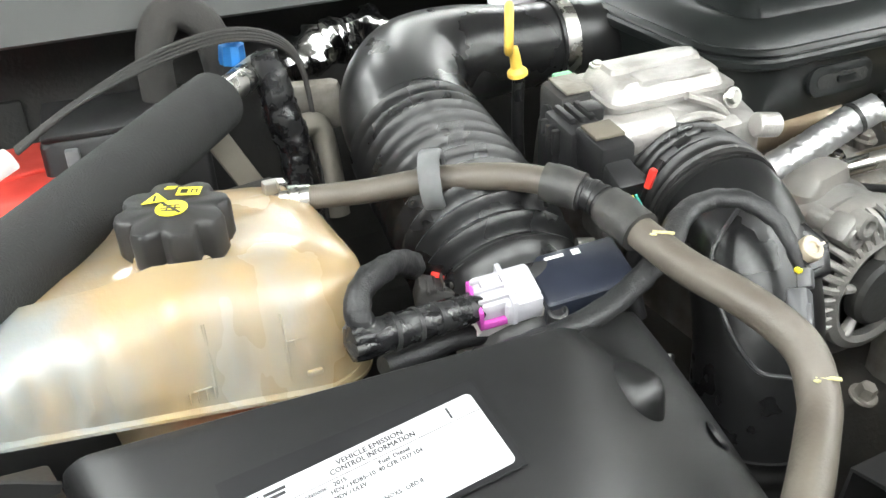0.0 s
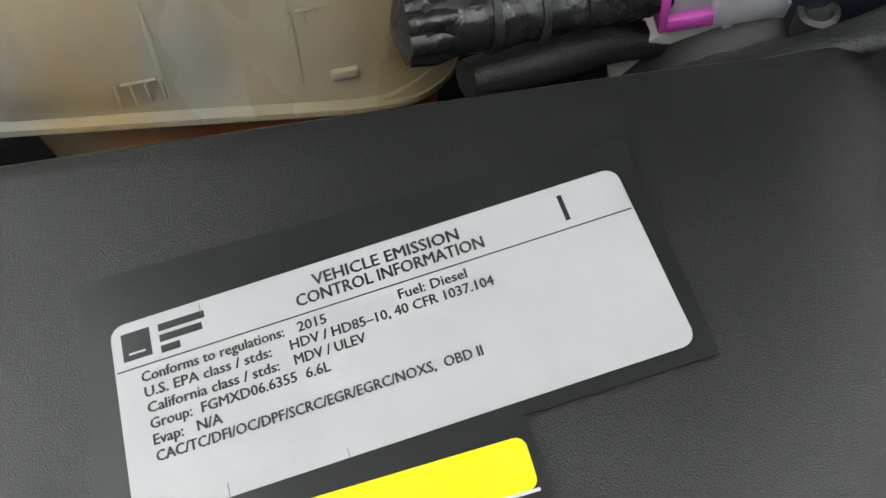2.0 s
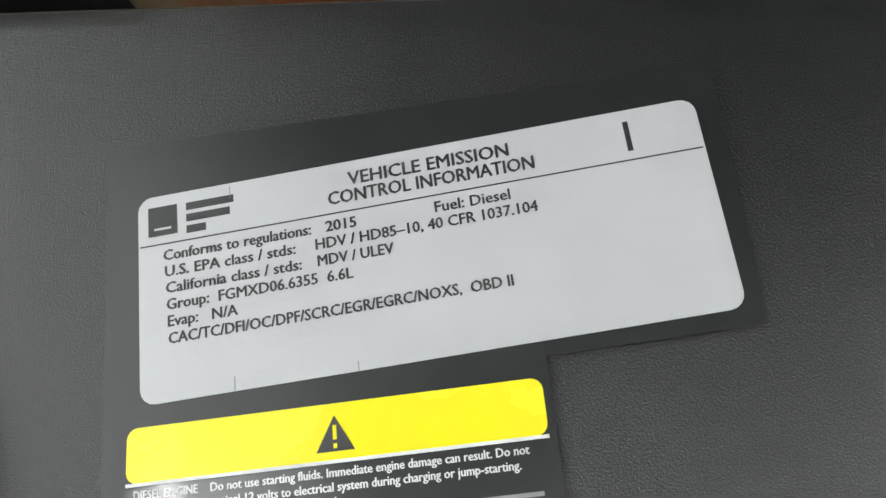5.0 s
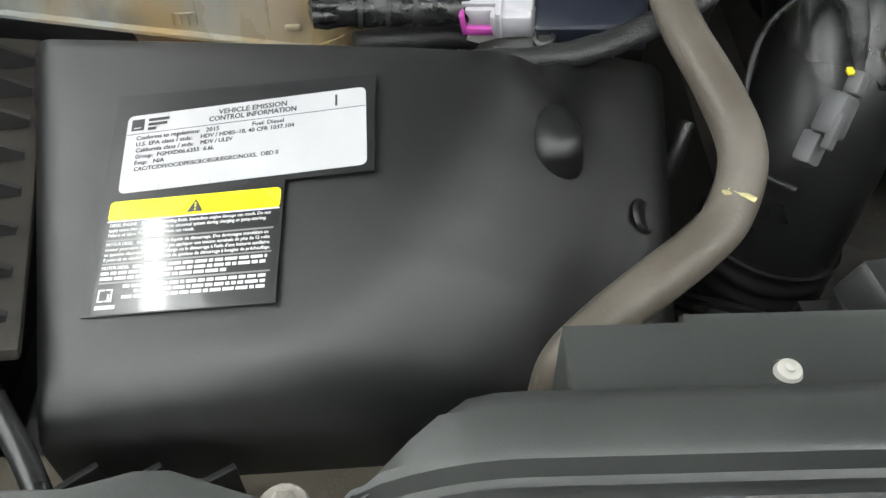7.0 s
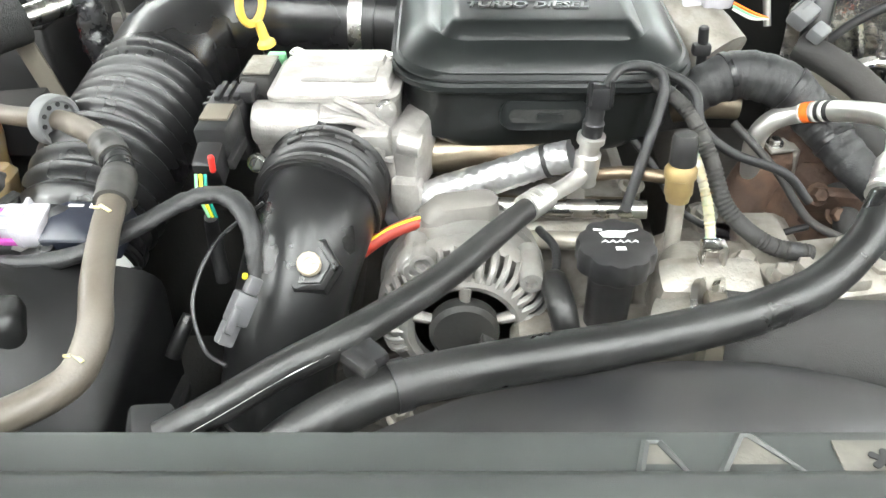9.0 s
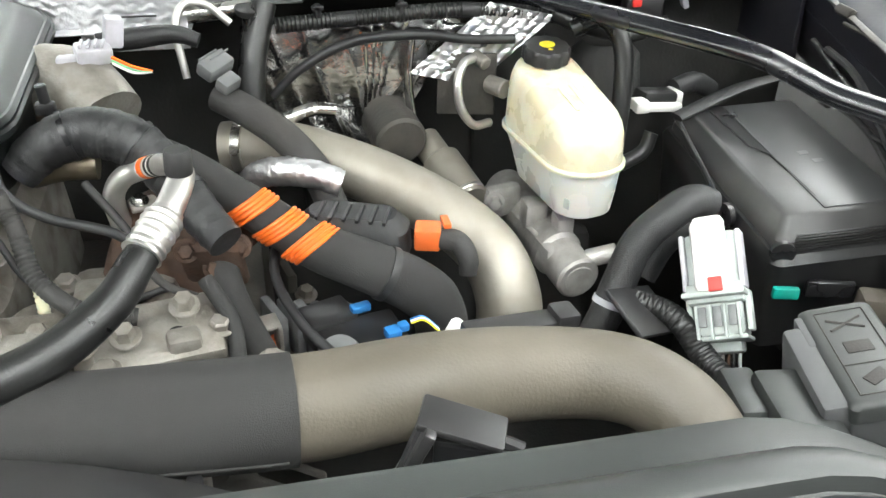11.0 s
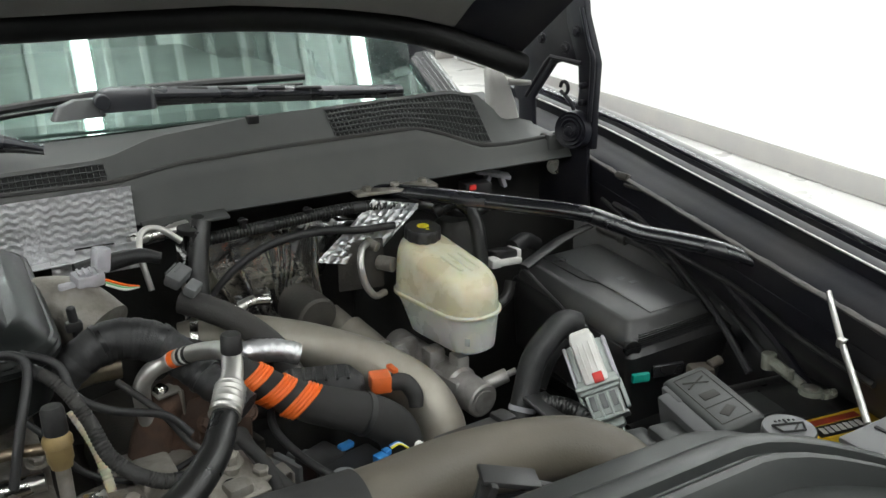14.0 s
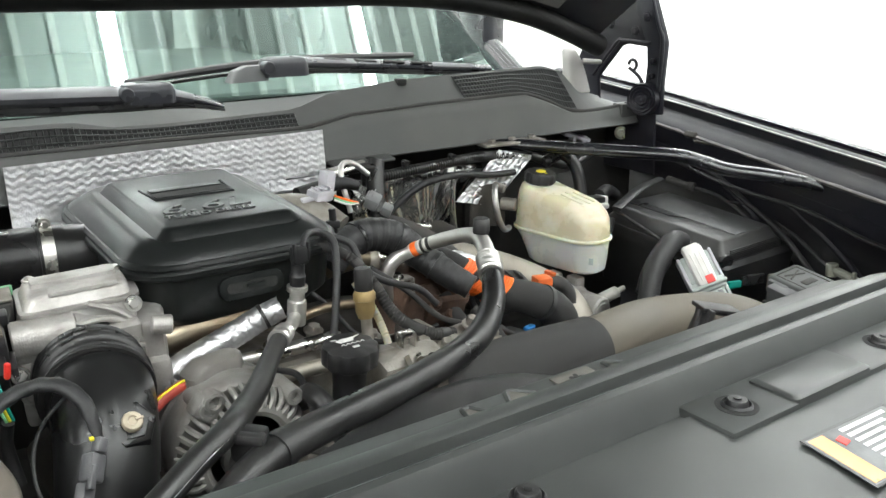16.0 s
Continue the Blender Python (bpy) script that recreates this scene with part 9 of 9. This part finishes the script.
part("brand_block", join(*[moved(box((0.025 + 0.0095 * k, -0.05, 0.0104), (0.0065, 0.013, 0.0006), 0, (0, 0, -12)), BM) for k in range(7)]), INK_WHITE, blab)
for k in range(5):
    part("print_line", moved(box((-0.018, -0.035 - 0.008 * k, 0.0096), (0.03 - 0.006 * (k % 3), 0.002, 0.0006), 0), BM), INK, blab)
part("white_chip", moved(box((-0.005, -0.024, 0.0096), (0.03, 0.007, 0.0006), 0), BM), INK_WHITE, blab)
tcl = part("terminal_clamp", moved(join(tube([(0.074, 0.108, 0.026, 0.008), (0.076, 0.085, 0.022, 0.0085), (0.077, 0.06, 0.018, 0.0075), (0.078, 0.046, 0.014, 0.008)], 8, 3), lathe([(0.01, 0.002), (0.016, 0.002), (0.017, 0.008), (0.0155, 0.018), (0.01, 0.019)], (0.078, 0.03, 0), (0.078, 0.03, 1), 20), box((0.096, 0.02, 0.01), (0.018, 0.014, 0.013), 0.003), cyl((0.074, 0.108, 0.012), (0.074, 0.11, 0.036), 0.0105), bolt((0.1, 0.014, 0.016), (0.2, -0.6, 1), 0.0045, 0.005), cyl((0.068, 0.058, 0.02), (0.066, 0.057, 0.036), 0.004)), BM), CLAMP, bt, "pale corroded terminal clamp")
part("terminal_post", moved(cyl((0.078, 0.03, 0), (0.078, 0.03, 0.022), 0.0095), BM), CAST_DIRTY, tcl)
part("recess", moved(lathe([(0.006, 0), (0.007, 0.001), (0.0001, 0.001)], (0.04, 0.08, 0.008), (0.04, 0.08, 1), 16), BM), GAP, bt)
tcv = thing("terminal_cover", (0.8, 0.32, 1.1), "dusty dark grey battery terminal cover with raised pictograms", "terminal cover")
CM = plane_frame((0.802, 0.322, 1.162), (0.93, -0.2, 0.22), (0.22, 0.93, 0.05))
cw = lambda x, y, z: CM @ V(x, y, z)
part("lid", stack([(0, 0, -0.018, 0.031, 0.062, 0.006), (0, 0, -0.004, 0.031, 0.062, 0.007), (0, 0, 0.0, 0.028, 0.059, 0.007), (0, 0, 0.001, 0.025, 0.055, 0.007)], warp=cw), COVER_GREY, tcv)
part("pictogram_frame", moved(join(tube([(-0.02, -0.05, 0.0012, 0.0008), (0.02, -0.05, 0.0012, 0.0008), (0.02, 0.05, 0.0012, 0.0008), (-0.02, 0.05, 0.0012, 0.0008), (-0.02, -0.05, 0.0012, 0.0008)], 5, 1), tube([(-0.02, -0.016, 0.0012, 0.0008), (0.02, -0.016, 0.0012, 0.0008)], 5, 1)), CM), RUBBER_DULL, tcv)
for q in (tube([(-0.014, 0.026, 0.0012, 0.0014), (0.014, 0.04, 0.0012, 0.0014)], 5, 1), tube([(-0.014, 0.04, 0.0012, 0.0014), (0.014, 0.026, 0.0012, 0.0014)], 5, 1), box((0, 0.004, 0.001), (0.022, 0.014, 0.002), 0.0008), box((0, -0.032, 0.001), (0.02, 0.012, 0.002), 0.0008, (0, 0, 30))):
    part("pictogram", moved(q, CM), RUBBER_DULL, tcv)
part("skirt", moved(join(box((-0.035, -0.006, -0.028), (0.03, 0.1, 0.05), 0.005), box((0.0, -0.035, -0.032), (0.06, 0.05, 0.05), 0.006), box((-0.028, 0.035, -0.012), (0.016, 0.04, 0.02), 0.003)), CM), TRIM_GREY, tcv)
part("front_step", join(box((0.742, 0.3, 1.1), (0.05, 0.09, 0.07), 0.006, (0, 0, -8)), box((0.715, 0.335, 1.1), (0.03, 0.06, 0.05), 0.005, (0, 0, -8))), COVER_GREY, tcv)
solo("battery_cable_boot", tube([(0.93, 0.44, 1.085, 0.017), (0.935, 0.425, 1.06, 0.018), (0.94, 0.415, 1.03, 0.017)], 16, 4), RUBBER, "black rubber cable boot behind the battery", "rubber boot")
solo("tan_cable_end", join(box((0.93, 0.455, 1.095), (0.034, 0.03, 0.035), 0.006, (0, 0, -20)), cyl((0.94, 0.45, 1.112), (0.96, 0.447, 1.118), 0.007)), HOSE_TAUPE, "tan rubber cable end", "rubber boot")

rod = thing("hood_prop_rod", (0.9, 0.23, 1.2), "bright steel prop rod leaning over the battery", "prop rod")
part("rod", tube([(0.956, 0.292, 1.275, 0.003), (0.94, 0.276, 1.269, 0.0036), (0.898, 0.228, 1.248, 0.0038), (0.86, 0.183, 1.232, 0.0038), (0.818, 0.134, 1.214, 0.0038)], 12, 5), TUBE_ALU, rod)
part("clip", box((0.897, 0.227, 1.248), (0.011, 0.011, 0.012), 0.003), STEEL, rod)
solo("wing_side_tab", join(box((1.0, 0.2, 1.2), (0.01, 0.05, 0.06), 0.004, (0, 0, 12)), bolt((0.99, 0.2, 1.21), (-1, 0, 0), 0.006, 0.006)), CAST_DIRTY, "pale metal tab on the inner wing", "bracket")
apw = thing("inner_wing_wiring", (1.03, 0.62, 1.15), "thin taped wiring with a pale grey connector on the inner wing", "wiring loom")
part("connector", join(cyl((1.03, 0.8, 1.205), (1.035, 0.75, 1.2), 0.009, 0.0075, 12), cyl((1.035, 0.75, 1.2), (1.037, 0.735, 1.199), 0.0105, 0.0105, 12)), RUBBER_DULL, apw, "dusty grey connector")
part("lead", tube([(1.037, 0.735, 1.199, 0.0045), (1.042, 0.68, 1.192, 0.0045), (1.04, 0.62, 1.17, 0.005), (1.03, 0.57, 1.14, 0.005), (1.02, 0.5, 1.12, 0.0045)], 8, 6), TAPE, apw)
part("branch", tube([(1.042, 0.66, 1.185, 0.004), (1.04, 0.6, 1.19, 0.004), (1.035, 0.53, 1.17, 0.0045), (1.02, 0.42, 1.12, 0.0045), (1.01, 0.34, 1.09, 0.004)], 8, 6), TAPE, apw)
solo("wing_cable", tube([(1.045, 0.78, 1.25, 0.005), (1.038, 0.7, 1.24, 0.006), (1.02, 0.6, 1.2, 0.005), (1.0, 0.5, 1.16, 0.005), (0.99, 0.42, 1.1, 0.006)], 8, 5), TAPE, "black cable clipped along the inner wing", "cable")


# ---------------------------------------------------------------- castings, bolts and cables between the larger things
def post_bolt(x, y, z, h, r=0.009):
    b = thing("stud_bolt", (x, y, z - h), "dirty aluminium post with a hexagon bolt", "bolt", "stud bolts")
    part("post", cyl((x, y, z - h), (x, y, z), r * 1.25, r * 1.1, 14), CAST_DIRTY, b)
    part("head", bolt((x, y, z), (0, -0.2, 1), r, r), CAST_DIRTY, b)


for q in ((0.205, 0.405, 1.165, 0.12), (0.29, 0.47, 1.15, 0.12), (0.155, 0.56, 1.15, 0.1), (0.09, 0.6, 1.16, 0.1), (-0.02, 0.47, 1.13, 0.1), (0.33, 0.44, 1.13, 0.1)):
    post_bolt(*q)

head = thing("coolant_crossover", (0.17, 0.52, 1.05), "tan-grey cast coolant crossover with lugs", "casting")
part("body", stack([(0.17, 0.53, 1.02, 0.075, 0.06, 0.02), (0.17, 0.53, 1.12, 0.068, 0.05, 0.02), (0.17, 0.53, 1.135, 0.055, 0.036, 0.018)], rot=14), CAST_DIRTY, head)
part("neck", tube([(0.12, 0.5, 1.12, 0.02), (0.115, 0.48, 1.15, 0.02), (0.11, 0.455, 1.165, 0.019), (0.1, 0.43, 1.165, 0.019)], 18, 5), CAST_DIRTY, head)
part("lug", box((0.225, 0.5, 1.13), (0.03, 0.024, 0.04), 0.005, (0, 0, 14)), CAST_DIRTY, head)
part("lug", box((0.26, 0.455, 1.145), (0.028, 0.024, 0.026), 0.005, (0, 0, 10)), CAST_DIRTY, head)
part("web", box((0.2, 0.47, 1.125), (0.09, 0.012, 0.03), 0.004, (10, 0, 8)), CAST_DIRTY, head)

clear = thing("clear_corrugated_tube", (0.15, 0.5, 1.15), "short milky corrugated tube beside the conduit", "tube")
part("tube", tube([(0.125, 0.55, 1.235, 0.0048), (0.138, 0.528, 1.205, 0.005), (0.145, 0.508, 1.17, 0.005), (0.147, 0.497, 1.14, 0.005)], 14, 6, shape=lambda s: 1 + 0.09 * math.cos(s * 1400)), RES, clear)

for k, pts in enumerate(([(0.06, 0.6, 1.24, 0.0035), (0.1, 0.575, 1.2, 0.0035), (0.13, 0.55, 1.16, 0.0035), (0.19, 0.535, 1.14, 0.0035), (0.25, 0.54, 1.15, 0.0035)],
                         [(0.18, 0.6, 1.23, 0.004), (0.215, 0.56, 1.2, 0.004), (0.24, 0.52, 1.17, 0.004), (0.285, 0.5, 1.15, 0.004), (0.31, 0.49, 1.1, 0.004)],
                         [(-0.01, 0.52, 1.16, 0.004), (0.0, 0.47, 1.17, 0.004), (-0.005, 0.43, 1.15, 0.004), (0.0, 0.4, 1.1, 0.004)],
                         [(0.0, 0.46, 1.14, 0.011), (-0.005, 0.43, 1.165, 0.012), (0.0, 0.4, 1.155, 0.012), (0.01, 0.39, 1.11, 0.011)],
                         [(0.28, 0.5, 1.18, 0.007), (0.3, 0.47, 1.15, 0.0075), (0.3, 0.44, 1.11, 0.0075), (0.29, 0.41, 1.06, 0.007)],
                         [(0.35, 0.6, 1.16, 0.005), (0.34, 0.56, 1.14, 0.005), (0.36, 0.5, 1.12, 0.005), (0.4, 0.45, 1.1, 0.005)])):
    solo("engine_cable", tube(pts, 10, 6), (TAPE, RUBBER_DULL, TAPE, RUBBER, FABRIC, TAPE)[k], "dull black cable threading between the castings", "cable", "cables between castings")

ten = thing("belt_tensioner", (-0.01, 0.34, 1.02), "dark belt tensioner pulley with ribbed belt", "belt tensioner")
part("pulley", lathe([(0.012, -0.004), (0.03, -0.004), (0.034, 0.0), (0.034, 0.028), (0.03, 0.032)], (0.06, 0.34, 1.07), (0.06, 0.5, 1.07), 32), GRIME, ten)
part("bolt", bolt((0.06, 0.336, 1.07), (0, -1, 0), 0.009, 0.008), CAST_DIRTY, ten)
part("arm", box((0.015, 0.36, 1.06), (0.1, 0.02, 0.03), 0.008, (0, -15, 0)), CAST_DIRTY, ten)
part("belt", tube([(-0.07, 0.372, 1.15, 0.011), (0.0, 0.36, 1.12, 0.011), (0.06, 0.357, 1.105, 0.011), (0.15, 0.357, 1.06, 0.011), (0.2, 0.357, 1.0, 0.011)], 10, 5, flat=0.25), RUBBER_DULL, ten)

for x, y, z, w in ((0.23, 0.6, 1.205, 0.03), (0.02, 0.57, 1.165, 0.035), (-0.13, 0.58, 1.12, 0.04), (0.32, 0.52, 1.11, 0.04)):
    b = thing("steel_bracket", (x, y, z - 0.03), "small dirty steel bracket with a bolt", "bracket", "small brackets")
    part("strap", join(box((x, y, z), (w, 0.02, 0.004), 0.0015, (10, 0, 15)), box((x + w * 0.45, y, z - 0.02), (0.004, 0.02, 0.04), 0.0015, (0, 0, 15))), CAST_DIRTY, b)
    part("bolt", bolt((x - w * 0.2, y, z + 0.003), (0, -0.2, 1), 0.006, 0.006), STEEL, b)

rad = thing("upper_radiator_hose", (0.0, 0.2, 1.0), "black radiator hose low behind the shroud", "hose")
part("hose", tube([(0.2, 0.33, 1.1, 0.022), (0.24, 0.31, 1.09, 0.022), (0.28, 0.3, 1.05, 0.022), (0.3, 0.3, 0.98, 0.022)], 16, 5), RUBBER, rad)

# cable along the driver's inner wing
solo("wing_loom", tube([(wing_x(y) - 0.062, y, wing_z(y) - 0.11 + 0.006 * math.sin(y * 17), 0.004) for y in (0.2, 0.32, 0.45, 0.58, 0.7, 0.82)], 10, 5), RUBBER, "thin black cable running along the inner wing", "cable")
